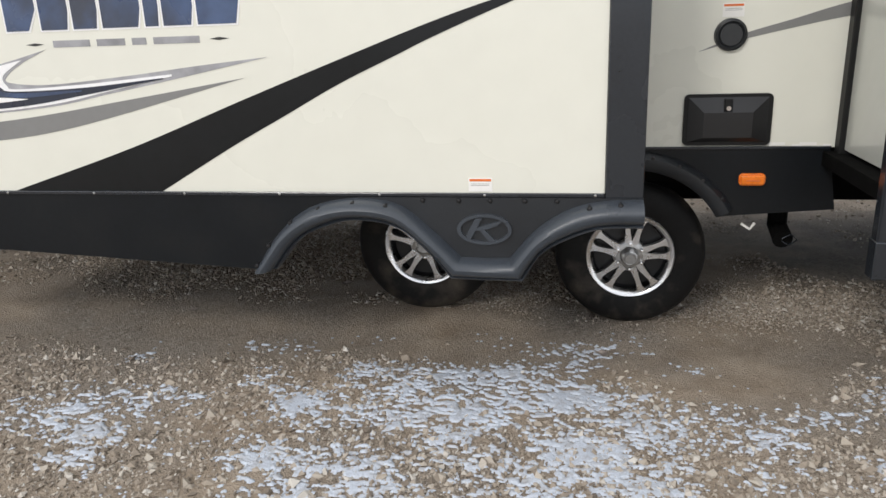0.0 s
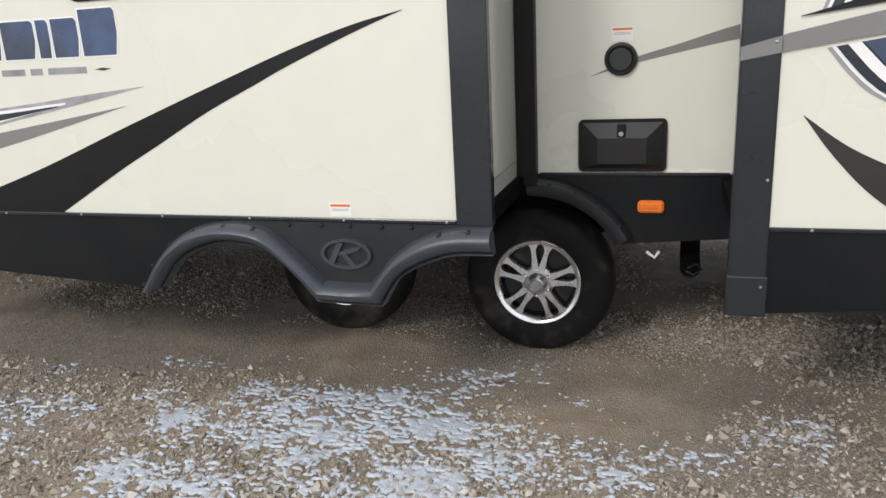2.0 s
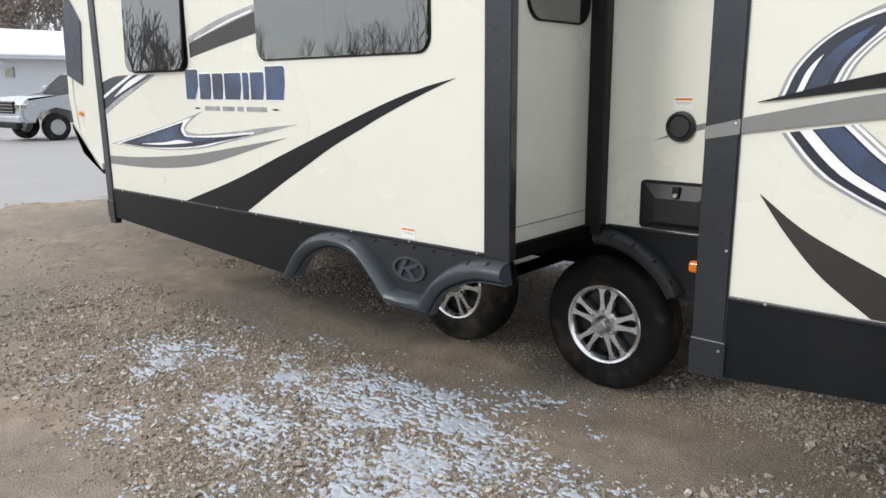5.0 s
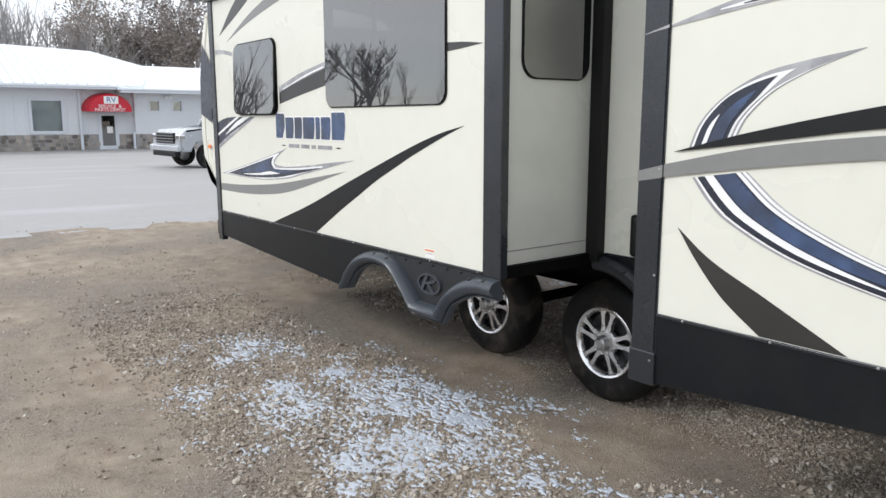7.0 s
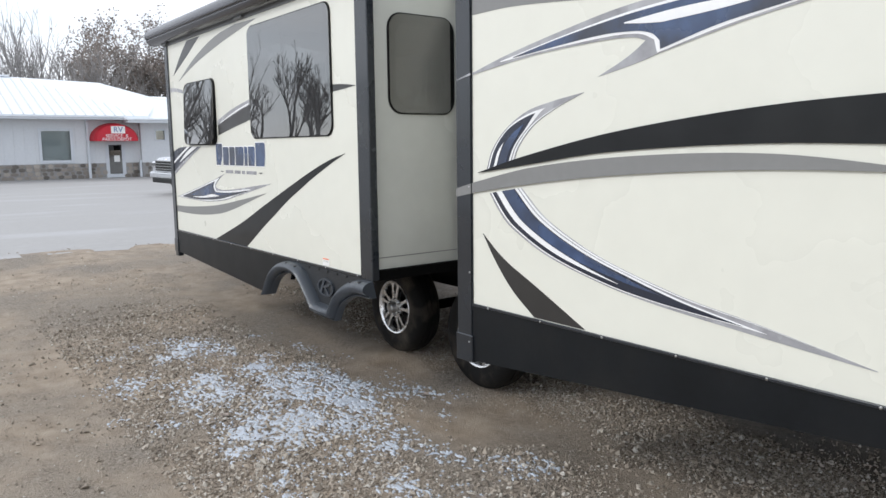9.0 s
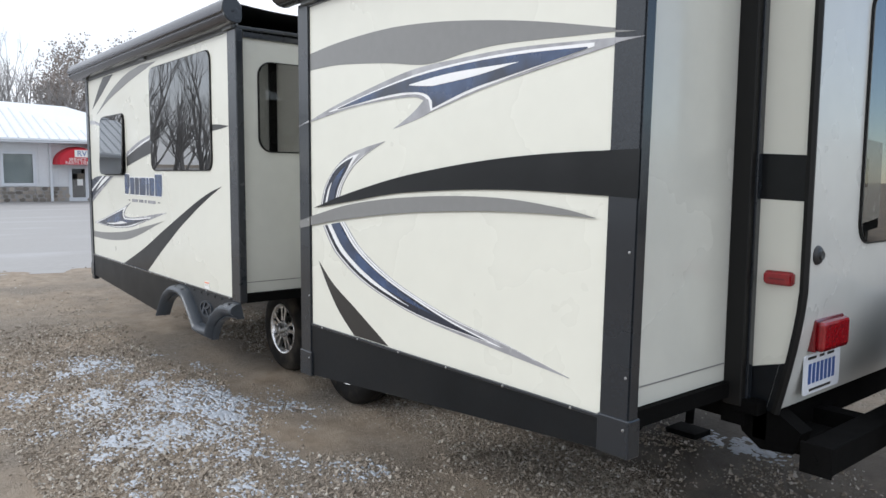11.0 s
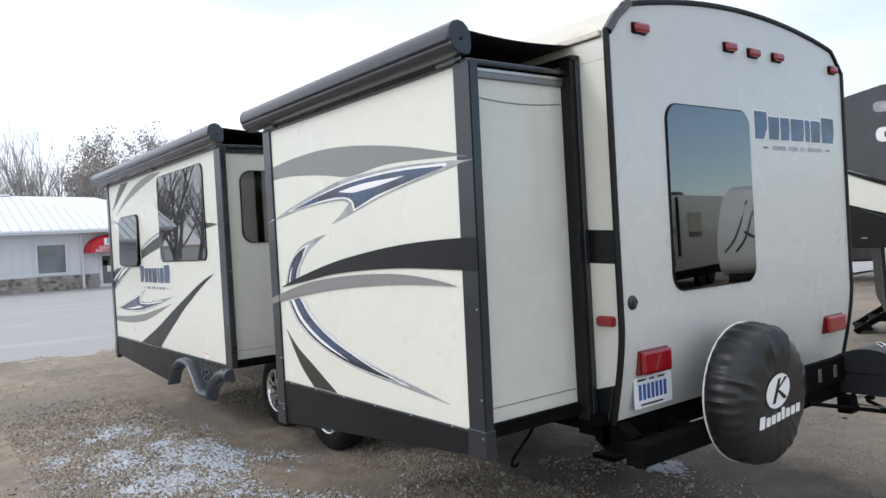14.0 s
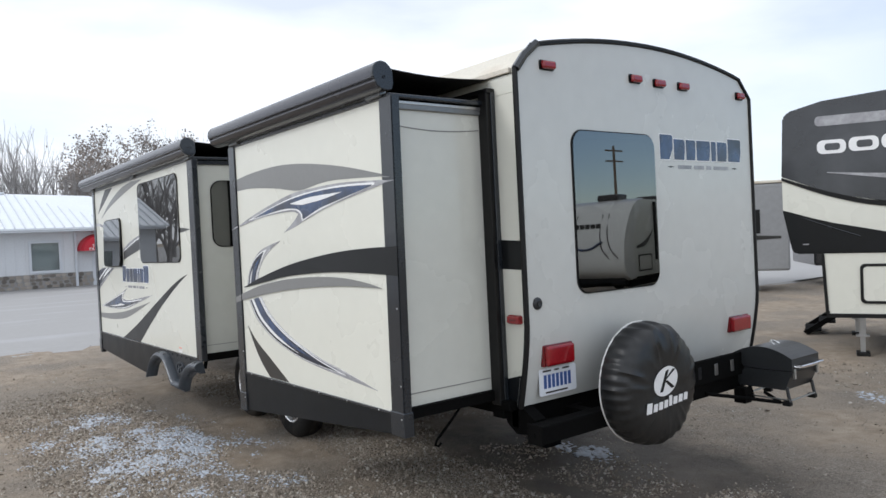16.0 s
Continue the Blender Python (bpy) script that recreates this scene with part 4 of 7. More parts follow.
fprof = [(0.52, 0.0), (0.515, -0.03), (0.495, -0.05), (0.465, -0.052), (0.445, -0.04), (0.437, -0.03), (0.437, 0.06)]
frows = []
for k in range(15):
    a = radians(92 - 62 * k / 14)
    frows.append([fend.verts.new((0.66 + r * math.cos(a), WALL + d, 0.372 + r * math.sin(a))) for r, d in fprof])
for a, b in zip(frows, frows[1:]):
    for k in range(len(fprof) - 1):
        fend.faces.new((a[k], a[k + 1], b[k + 1], b[k]))
fend.faces.new(frows[0])
fend.faces.new(frows[-1][::-1])
# darker plastic than the wheel arch: shade by the wall is in the colour
part("fender_flare", fend, M_PANEL, body, "moulded fender flare", soft=True)
for k in range(4):
    a = radians(80 - 14 * k)
    bm = bmesh.new()
    lathe(bm, [(0.0, -0.006), (0.008, -0.005), (0.010, 0.0), (0.010, 0.03)], (0.66 + 0.5 * math.cos(a), WALL - 0.046, 0.372 + 0.5 * math.sin(a)), 8)
    part("fender_bolt", bm, M_WHEELBLACK, body)
part("edge_moulding", boxed(0.70, 1.50, WALL - 0.008, WALL - 0.001, 0.899, 0.912, 0.002), M_TRIM, body)
for x in (1.24, 1.37):
    part("small_decal", slab(bmesh.new(), [(x, 0.915), (x + 0.07, 0.915), (x + 0.07, 0.928), (x, 0.928)], WALL - 0.0012, 0.0012), M_LABEL, body)

# flanges round the slide-out openings
for x0, x1, label in ((0.606, 0.692, "black slide-out flange"), (1.512, 1.575, ""), (3.712, 3.79, "")):
    part("slide_flange", boxed(x0, x1, 3.985, WALL - 0.002, 0.86 if x0 < 1 else 0.80, 2.70, 0.005), M_GASKET, body, label)
part("flange_lip", boxed(3.786, 3.800, 4.015, WALL - 0.002, 0.80, 2.70, 0.003), M_TRIM, body)
part("flange_head", boxed(1.512, 3.80, 3.985, WALL - 0.002, 2.68, 2.71, 0.005), M_GASKET, body)
part("flange_foot", boxed(3.735, 3.86, 3.99, WALL + 0.03, 0.775, 0.83, 0.006), M_UNDER, body)

# storage hatch, vent and lamps between the slide-outs
hatch = tp("storage_hatch", slab(bmesh.new(), rounded(0.872, 1.243, 0.918, 1.144, 0.022), WALL - 0.014, 0.014), M_GASKET, "black moulded storage hatch with a lock")
inner = bmesh.new()
o = [inner.verts.new((x, WALL - 0.016, z)) for x, z in ((0.89, 0.934), (1.226, 0.934), (1.226, 1.13), (0.89, 1.13))]
i = [inner.verts.new((x, WALL - 0.034, z)) for x, z in ((0.955, 0.955), (1.16, 0.955), (1.16, 1.065), (0.955, 1.065))]
for k in range(4):
    inner.faces.new((o[k], o[(k + 1) % 4], i[(k + 1) % 4], i[k]))
inner.faces.new(i)
part("hatch_door", inner, M_WHEELBLACK, hatch)
part("lock_plate", boxed(1.038, 1.072, WALL - 0.040, WALL - 0.02, 1.07, 1.125, 0.004), M_GASKET, hatch)
bm = bmesh.new()
lathe(bm, [(0.0, -0.008), (0.010, -0.008), (0.012, -0.004), (0.012, 0.012)], (1.055, WALL - 0.04, 1.085), 14)
part("lock_cylinder", bm, M_CHROME, hatch)
vent = bmesh.new()
lathe(vent, [(0.0, -0.022), (0.045, -0.022), (0.05, -0.016), (0.056, -0.024), (0.066, -0.018), (0.069, 0.0)], (1.047, WALL, 1.393), 32)
part("round_port_cover", vent, M_GRILL, body, "round black port cover", soft=True)
for x0, x1 in ((1.340, 1.378), (1.467, 1.500)):
    part("small_sticker", boxed(x0, x1, WALL - 0.002, WALL, 0.909, 0.920), M_LABEL, body)
warning_label(body, 1.008, 1.096, 1.466, 1.522, WALL)


def side_marker(x0, x1, z0, z1, mat, bar, label):
    """A lozenge-shaped lens, domed in two steps on a foot of the same plastic."""
    foot = tp("side_marker_lamp", slab(bmesh.new(), rounded(x0, x1, z0, z1, 0.017), WALL - 0.010, 0.010), mat, label)
    part("lens", slab(bmesh.new(), rounded(x0 + 0.003, x1 - 0.003, z0 + 0.003, z1 - 0.003, 0.016), WALL - 0.021, 0.011), mat, foot)
    part("lens_face", boxed(x0 + 0.007, x1 - 0.007, WALL - 0.029, WALL - 0.019, z0 + 0.007, z1 - 0.007, 0.0045), mat, foot)
    part("lens_bar", boxed(x0 + 0.027, x1 - 0.027, WALL - 0.031, WALL - 0.028, z0 + 0.023, z0 + 0.029, 0.001), bar, foot)


side_marker(1.128, 1.24, 0.735, 0.79, M_AMBER, M_ORANGE, "amber side marker lamp")
side_marker(3.832, 3.948, 1.293, 1.348, M_RED, M_DARKRED, "red side marker lamp")

# roof, arched across, with its gutter edge
def arch_line(drop=0.0, y0=WALL, y1=FAR, n=24):
    pts = [(y0, 2.80 - drop)]
    for k in range(n + 1):
        y = y0 + 0.15 + (y1 - y0 - 0.30) * k / n
        pts.append((y, ridge(y) - drop))
    return pts + [(y1, 2.80 - drop)]


rf = bmesh.new()
top, low = arch_line(), arch_line(0.03)
lines = [[rf.verts.new((x, y, z)) for y, z in ln] for x in (-5.05, 3.95) for ln in (top, low)]
for a, b in ((0, 2), (3, 1)):
    for k in range(len(top) - 1):
        rf.faces.new((lines[a][k], lines[a][k + 1], lines[b][k + 1], lines[b][k]))
for a, b in ((0, 1), (2, 3)):
    for k in range(len(top) - 1):
        rf.faces.new((lines[a][k], lines[a][k + 1], lines[b][k + 1], lines[b][k]))
for k in (0, len(top) - 1):
    rf.faces.new((lines[0][k], lines[2][k], lines[3][k], lines[1][k]))
part("roof", rf, M_ROOF, body, "dirty white membrane roof")
part("gutter_rail", boxed(-5.05, 3.95, WALL - 0.022, WALL - 0.001, 2.775, 2.806, 0.004), M_ROOF, body)
part("gutter_spout", boxed(3.93, 3.95, FAR + 0.002, FAR + 0.10, 2.755, 2.775, 0.004), M_GASKET, body)
part("awning_arm", slab(bmesh.new(), [(FAR + 0.002, 2.03), (FAR + 0.002, 2.10), (FAR + 0.42, 2.075), (FAR + 0.46, 2.05), (FAR + 0.42, 2.04)], 3.3, 0.05, "yz"), M_TRIM, body)

# rear wall: flat above, leaning forward below the lamps
def rear_x(z):
    return REAR if z > 1.28 else REAR - 0.082 * ((1.28 - z) / 0.48) ** 1.4


WIN = (4.50, 5.318, 1.44, 2.455)
rw = bmesh.new()
ys = [WALL, WALL + 0.15] + [WALL + 0.15 + (WIN[0] + 0.03 - WALL - 0.15) * k / 3 for k in (1, 2, 3)] + [WIN[0] + 0.03 + (WIN[1] - WIN[0] - 0.06) * k / 6 for k in range(1, 7)] + [WIN[1] - 0.03 + (FAR - 0.15 - WIN[1] + 0.03) * k / 8 for k in range(1, 9)] + [FAR]
zs = [0.80, 0.88, 0.96, 1.04, 1.12, 1.20, 1.28, 1.34, 1.40, WIN[2] + 0.03, 2.0, WIN[3] - 0.03, 2.70, None]


def rear_vert(y, z, k):
    if z is None:
        z = 2.80 if y in (WALL, FAR) else ridge(y) - 0.004
    return rw.verts.new((rear_x(z) - 0.04 * k, y, z))


grid = {(i, j, k): rear_vert(y, z, k) for i, y in enumerate(ys) for j, z in enumerate(zs) for k in (0, 1)}
hole = {(i, j) for i in range(len(ys) - 1) for j in range(len(zs) - 1) if WIN[0] < (ys[i] + ys[i + 1]) / 2 < WIN[1] and zs[j + 1] is not None and WIN[2] < (zs[j] + zs[j + 1]) / 2 < WIN[3] and ys[i] >= WIN[0] + 0.029 and ys[i + 1] <= WIN[1] - 0.029}
for i in range(len(ys) - 1):
    for j in range(len(zs) - 1):
        if (i, j) in hole:
            continue
        for k in (0, 1):
            rw.faces.new([grid[i, j, k], grid[i + 1, j, k], grid[i + 1, j + 1, k], grid[i, j + 1, k]])
for (i, j) in hole:
    for (di, dj), (a, b) in {(-1, 0): ((i, j), (i, j + 1)), (1, 0): ((i + 1, j), (i + 1, j + 1)), (0, -1): ((i, j), (i + 1, j)), (0, 1): ((i, j + 1), (i + 1, j + 1))}.items():
        if (i + di, j + dj) not in hole:
            rw.faces.new([grid[(*a, 0)], grid[(*b, 0)], grid[(*b, 1)], grid[(*a, 1)]])
rear = tp("rear_wall", rw, M_REAR, "cream rear wall with an arched top, greyed by shade in its colour", soft=True)
window_pane(rear, *WIN, 0.09, REAR, "yz", 1)
wordmark(rear, 5.39, 6.43, 2.30, 2.472, REAR, 1, "yz", 1)
mould = bmesh.new()
line = [(rear_x(z), WALL - 0.004, z) for z in (0.79, 0.88, 0.96, 1.04, 1.12, 1.20, 1.28, 1.36, 1.44, 1.9, 2.4, 2.80)] + [(REAR, WALL + 0.14, ridge(WALL + 0.14) + 0.004)] + [(REAR, y, ridge(y) + 0.006) for y in [WALL + 0.25 + (FAR - WALL - 0.5) * k / 16 for k in range(17)]] + [(REAR, FAR - 0.14, ridge(FAR - 0.14) + 0.004)] + [(rear_x(z), FAR + 0.004, z) for z in (2.80, 2.4, 1.9, 1.44, 1.36, 1.28, 1.20, 1.12, 1.04, 0.96, 0.88, 0.79)]
tube(mould, line, 0.017, sides=6)
part("edge_moulding", mould, M_GASKET, rear, "black edge moulding", soft=True)
corner = bmesh.new()
tube(corner, [(REAR + 0.004, WALL + 0.0, 2.79), (REAR + 0.004, WALL + 0.07, 2.875), (REAR + 0.004, WALL + 0.18, ridge(WALL + 0.18) + 0.012)], 0.026, sides=6)
part("corner_moulding", corner, M_TRIM, rear, soft=True)
for y, z, w in ((4.31, 2.835, 0.125), (5.15, 2.83, 0.12), (5.41, 2.822, 0.12), (5.69, 2.824, 0.12), (6.43, 2.812, 0.10)):
    lamp = tp("clearance_lamp", slab(bmesh.new(), rounded(y - w / 2, y + w / 2, z - 0.03, z + 0.03, 0.012), REAR - 0.001, 0.008, "yz"), M_GASKET, "red clearance lamp")
    part("lens", boxed(REAR + 0.006, REAR + 0.036, y - w / 2 + 0.005, y + w / 2 - 0.005, z - 0.025, z + 0.025, 0.014), M_RED, lamp)
for y0, y1, z0, z1 in ((4.185, 4.425, 1.031, 1.147), (6.20, 6.452, 1.002, 1.110)):
    x = rear_x((z0 + z1) / 2)
    tail = tp("tail_lamp", boxed(x - 0.03, x + 0.016, y0 - 0.008, y1 + 0.008, z0 - 0.008, z1 + 0.008, 0.008), M_DARKRED, "red rectangular tail lamp")
    part("lens", boxed(x + 0.012, x + 0.045, y0, y1, z0, z1, 0.014), M_RED, tail)
    part("lower_lens", boxed(x + 0.016, x + 0.041, y0 + 0.004, y1 - 0.004, z0 - 0.004, z0 + 0.055, 0.008), M_DARKRED, tail)
plate = tp("number_plate", slab(bmesh.new(), rounded(4.160, 4.482, 0.846, 1.008, 0.014), rear_x(0.93) + 0.014, 0.004, "yz"), M_PLATE, "white number plate with blue marks")
for k in range(7):
    y0 = 4.197 + 0.0352 * k
    part("plate_mark", slab(bmesh.new(), [(y0, 0.888), (y0 + 0.024, 0.888), (y0 + 0.024, 0.970), (y0, 0.970)], rear_x(0.93) + 0.0182, 0.0012, "yz"), M_PLATEBLUE, plate)
for y0, y1, z0, z1 in ((4.21, 4.40, 0.858, 0.868), (4.19, 4.26, 0.988, 0.998), (4.29, 4.33, 0.988, 0.998), (4.36, 4.42, 0.988, 0.998)):
    part("plate_line", slab(bmesh.new(), [(y0, z0), (y1, z0), (y1, z1), (y0, z1)], rear_x(0.93) + 0.0182, 0.0012, "yz"), M_DARKGREY, plate)
part("plate_bracket", boxed(rear_x(0.93) - 0.01, rear_x(0.93) + 0.014, 4.22, 4.38, 0.88, 1.0), M_GASKET, plate)
port = bmesh.new()
lathe(port, [(0.0, 0.020), (0.016, 0.022), (0.018, 0.014), (0.03, 0.012), (0.036, 0.006), (0.038, 0.0)], (REAR, 4.14, 1.411), 24, "x")
part("cable_port", port, M_GRILL, rear, "round black cable port", soft=True)

# floor, chassis and running gear
chassis = tp("chassis", boxed(-4.7, 3.83, 4.16, 6.46, 0.73, 0.88), M_UNDER, "black steel chassis and underbelly")
for y in (4.55, 6.05):
    part("frame_rail", boxed(-5.6, 3.9, y - 0.04, y + 0.04, 0.56, 0.728), M_UNDER, chassis)
part("cross_beam", boxed(3.70, 3.80, 4.0, 6.5, 0.72, 0.80), M_UNDER, chassis)
part("rear_valance", boxed(3.80, 3.866, 4.06, 6.54, 0.66, 0.80, 0.006), M_UNDER, chassis)
for x in (-0.35, 0.66):
    bm = bmesh.new()
    tube(bm, [(x, 4.2, 0.37), (x, 6.4, 0.37)], 0.04, sides=10)
    part("axle", bm, M_UNDER, chassis)
bm = bmesh.new()
tube(bm, [(1.36, 4.25, 0.72), (1.36, 4.25, 0.50), (1.36, 4.12, 0.46)], 0.045, sides=12)
part("drain_pipe", bm, M_UNDER, chassis)
bm = bmesh.new()
tube(bm, [(1.34, 4.06, 0.47), (1.37, 4.05, 0.455), (1.41, 4.07, 0.475), (1.385, 4.09, 0.495), (1.345, 4.08, 0.475)], 0.004, sides=6)
part("drain_cap_ring", bm, M_TRIM, chassis)
bm = bmesh.new()
tube(bm, [(1.17, 4.12, 0.535), (1.205, 4.10, 0.515), (1.225, 4.10, 0.545)], 0.007, sides=6)
part("valve_handle", bm, M_LABEL, chassis)
for x, y in ((2.6, 5.6), (-3.6, 4.9)):
    jack = tp("stabilizer_jack", boxed(x - 0.05, x + 0.05, y - 0.05, y + 0.05, 0.5, 0.72, 0.006), M_UNDER, "black stabilizer jack lowered to the ground")
    bm = bmesh.new()
    tube(bm, [(x, y, 0.5), (x + 0.03, y - 0.1, 0.10)], 0.028, sides=8)
    part("leg", bm, M_UNDER, jack)
    part("foot", boxed(x - 0.08, x + 0.14, y - 0.2, y - 0.02, 0.02 + 0.0131 * (1.5 - x) * -1, 0.07, 0.006), M_UNDER, jack)
bumper = tp("rear_bumper", boxed(4.05, 4.155, 3.96, 6.42, 0.633, 0.738, 0.006), M_UNDER, "black square-tube rear bumper")
part("bumper_cap", boxed(4.045, 4.16, 3.95, 3.964, 0.628, 0.743, 0.003), M_UNDER, bumper)
bm = bmesh.new()
lathe(bm, [(0.0, -0.003), (0.012, -0.003), (0.012, 0.004)], (4.10, 3.948, 0.685), 10)
part("drain_hole", bm, M_UNDER, bumper)
for y in (4.5, 6.0):
    part("bumper_arm", boxed(3.86, 4.06, y - 0.04, y + 0.04, 0.645, 0.725), M_UNDER, bumper)
part("corner_gusset", slab(bmesh.new(), [(3.72, 0.80), (3.76, 0.68), (3.84, 0.625), (3.97, 0.64), (4.00, 0.73), (3.90, 0.79)], 4.06, 0.09), M_UNDER, chassis)
part("gusset_plate", boxed(3.84, 3.98, 4.15, 4.40, 0.61, 0.68, 0.01), M_UNDER, chassis)
bm = bmesh.new()
tube(bm, [(3.43, 4.02, 0.80), (3.42, 3.90, 0.68), (3.405, 3.78, 0.565)], 0.008, sides=6)
tube(bm, [(3.405, 3.78, 0.565), (3.42, 3.755, 0.54), (3.44, 3.765, 0.535), (3.445, 3.785, 0.555)], 0.008, sides=6)
part("jack_crank_hook", bm, M_UNDER, chassis)
part("tongue", boxed(-6.4, -5.2, 5.2, 5.4, 0.58, 0.72, 0.01), M_UNDER, chassis)


def wheel(cx, cz, y, out, label):
    """Tyre, black dished wheel with five pairs of machined spokes, bright lip, hub cap and nuts."""
    dish = bmesh.new()
    lathe(dish, [(0.0, -0.065 * out), (0.17, -0.065 * out), (0.188, -0.02 * out), (0.198, -0.004 * out), (0.198, -0.19 * out)], (cx, y, cz), 40)
    w = tp("wheel", dish, M_WHEELBLACK, label, soft=True)
    t = bmesh.new()
    lathe(t, [(0.196, 0.012 * -out), (0.21, 0.0), (0.235, 0.006 * out), (0.285, 0.008 * out), (0.33, -0.004 * out), (0.351, -0.028 * out), (0.359, -0.058 * out), (0.352, -0.060 * out), (0.352, -0.066 * out), (0.3605, -0.068 * out), (0.361, -0.10 * out), (0.353, -0.102 * out), (0.353, -0.109 * out), (0.361, -0.111 * out), (0.3595, -0.142 * out), (0.352, -0.144 * out), (0.352, -0.150 * out), (0.358, -0.152 * out), (0.356, -0.165 * out), (0.345, -0.19 * out), (0.29, -0.215 * out), (0.21, -0.20 * out), (0.196, -0.19 * out)], (cx, y, cz), 64)
    part("tyre", t, M_RUBBER, w, "black road-dusted tyre", soft=True)
    lip = bmesh.new()
    lathe(lip, [(0.178, -0.028 * out), (0.184, -0.008 * out), (0.192, 0.0), (0.206, 0.004 * out), (0.212, -0.002 * out), (0.208, -0.014 * out)], (cx, y, cz), 56)
    part("rim_lip", lip, M_ALLOY, w, "bright machined rim lip", soft=True)
    for k in range(5):
        a0 = radians(84 + 72 * k)
        for side in (-1, 1):
            line = [(r, off * side, hw) for r, off, hw in ((0.060, 0.0165, 0.0160), (0.088, 0.0185, 0.0150), (0.11, 0.0225, 0.0122), (0.14, 0.0290, 0.0112), (0.166, 0.0345, 0.0145), (0.182, 0.038, 0.0245), (0.194, 0.041, 0.037))]
            left = curve([(r, o - h) for r, o, h in line], 3)
            right = curve([(r, o + h) for r, o, h in line], 3)
            pts = [(cx + r * math.cos(a0) - o * math.sin(a0), cz + r * math.sin(a0) + o * math.cos(a0)) for r, o in left + right[::-1]]
            sp = slab(bmesh.new(), pts, y + (0.004 if out < 0 else -0.034), 0.030)
            part("spoke", sp, M_ALLOY, w)
    hub = bmesh.new()
    lathe(hub, [(0.0, 0.046 * out), (0.024, 0.046 * out), (0.027, 0.042 * out), (0.030, 0.044 * out), (0.037, 0.040 * out), (0.041, 0.030 * out), (0.042, 0.0), (0.047, -0.006 * out), (0.070, -0.008 * out), (0.078, -0.014 * out), (0.081, -0.035 * out)], (cx, y, cz), 32)
    part("hub_cap", hub, M_STEEL, w, "chrome hub cap", soft=True)
    for k in range(6):
        a = radians(30 + 60 * k)
        nut = bmesh.new()
        lathe(nut, [(0.0, 0.016 * out), (0.007, 0.014 * out), (0.0105, 0.002 * out), (0.0105, -0.014 * out)], (cx + 0.064 * math.cos(a), y, cz + 0.064 * math.sin(a)), 6)
        part("wheel_nut", nut, M_CHROME, w)
    return w


for cx in (0.668, -0.345):
    wheel(cx, 0.37 if cx > 0 else 0.408, 4.10, -1, "trailer wheel with black tyre and bright twin-spoke alloy rim")
    wheel(cx, 0.37 if cx > 0 else 0.408, 6.52, 1, "trailer wheel with black tyre and bright twin-spoke alloy rim")

# spare wheel in its cover, on the bumper
SY, SZ, SX = 4.835, 0.860, 4.17
cv = bmesh.new()
n = 144
prof = [(0.0, 0.190), (0.06, 0.191), (0.12, 0.192), (0.17, 0.192), (0.21, 0.191), (0.25, 0.188), (0.285, 0.183), (0.315, 0.175), (0.34, 0.163), (0.36, 0.146), (0.374, 0.122), (0.384, 0.092), (0.388, 0.06), (0.389, 0.03), (0.386, 0.0), (0.372, -0.03), (0.33, -0.04), (0.0, -0.04)]
rows = []
for i, (r, a) in enumerate(prof):
    row = []
    for k in range(n):
        t = 2 * math.pi * k / n
        u = Vector((math.cos(t), math.sin(t), 0))
        fold = noise.noise(u * 2.2 + Vector((0, 0, a * 9 + r * 4)))
        crease = 1 - abs(noise.noise(Vector((u.x * 3.4 + r * 3, u.y * 3.4 - r * 5, 3.7)))) * 3.2
        crease = max(0.0, crease) ** 2
        reach = min(1.0, max(0.0, (r - 0.16) / 0.12)) * (0.5 + 0.8 * max(0.0, 0.3 + math.sin(t)))
        pleat = 0.005 * math.sin(t * 31 + 4 * math.sin(t * 2)) * (1 if 8 <= i <= 15 else 0.0)
        rr = r * 0.978 * (1 + 0.016 * fold * (r > 0.2)) + pleat
        out = 0.006 * fold * (i < 9) * (r > 0.05) + 0.014 * crease * reach * (i < 12)
        row.append(cv.verts.new((SX + a + out, SY + rr * math.cos(t), SZ + rr * math.sin(t))))
    rows.append(row)
for p, q in zip(rows, rows[1:]):
    for k in range(n):
        cv.faces.new((p[k], p[(k + 1) % n], q[(k + 1) % n], q[k]))
spare = tp("spare_wheel", cv, M_COVER, "spare wheel in a wrinkled black vinyl cover on the rear bumper", soft=True)
pipe = bmesh.new()
tube(pipe, [(SX - 0.012, SY + 0.380 * math.cos(t), SZ + 0.380 * math.sin(t)) for t in [2 * math.pi * k / 48 for k in range(49)]], 0.005, sides=6, cap=False)
part("cover_piping", pipe, M_LABEL, spare, "pale edge piping")
lx = SX + 0.197
part("oval_mark", slab(bmesh.new(), [(SY - 0.015 + 0.118 * math.cos(a) , SZ + 0.030 + 0.086 * math.sin(a) + 0.018 * math.cos(a)) for a in [2 * math.pi * k / 28 for k in range(28)]], lx, 0.003, "yz"), M_WHITE, spare)
kk = bmesh.new()
for stroke in ([(-0.080, -0.030), (-0.052, -0.030), (0.014, 0.098), (-0.014, 0.092)], [(-0.040, 0.026), (-0.026, 0.040), (0.078, 0.092), (0.056, 0.098)], [(-0.030, 0.034), (-0.004, 0.034), (0.066, -0.014), (0.034, -0.020)]):
    slab(kk, [(SY + a, SZ + b) for a, b in stroke], lx + 0.003, 0.002, "yz")
part("oval_strokes", kk, M_BLACK, spare)
y0 = SY - 0.215
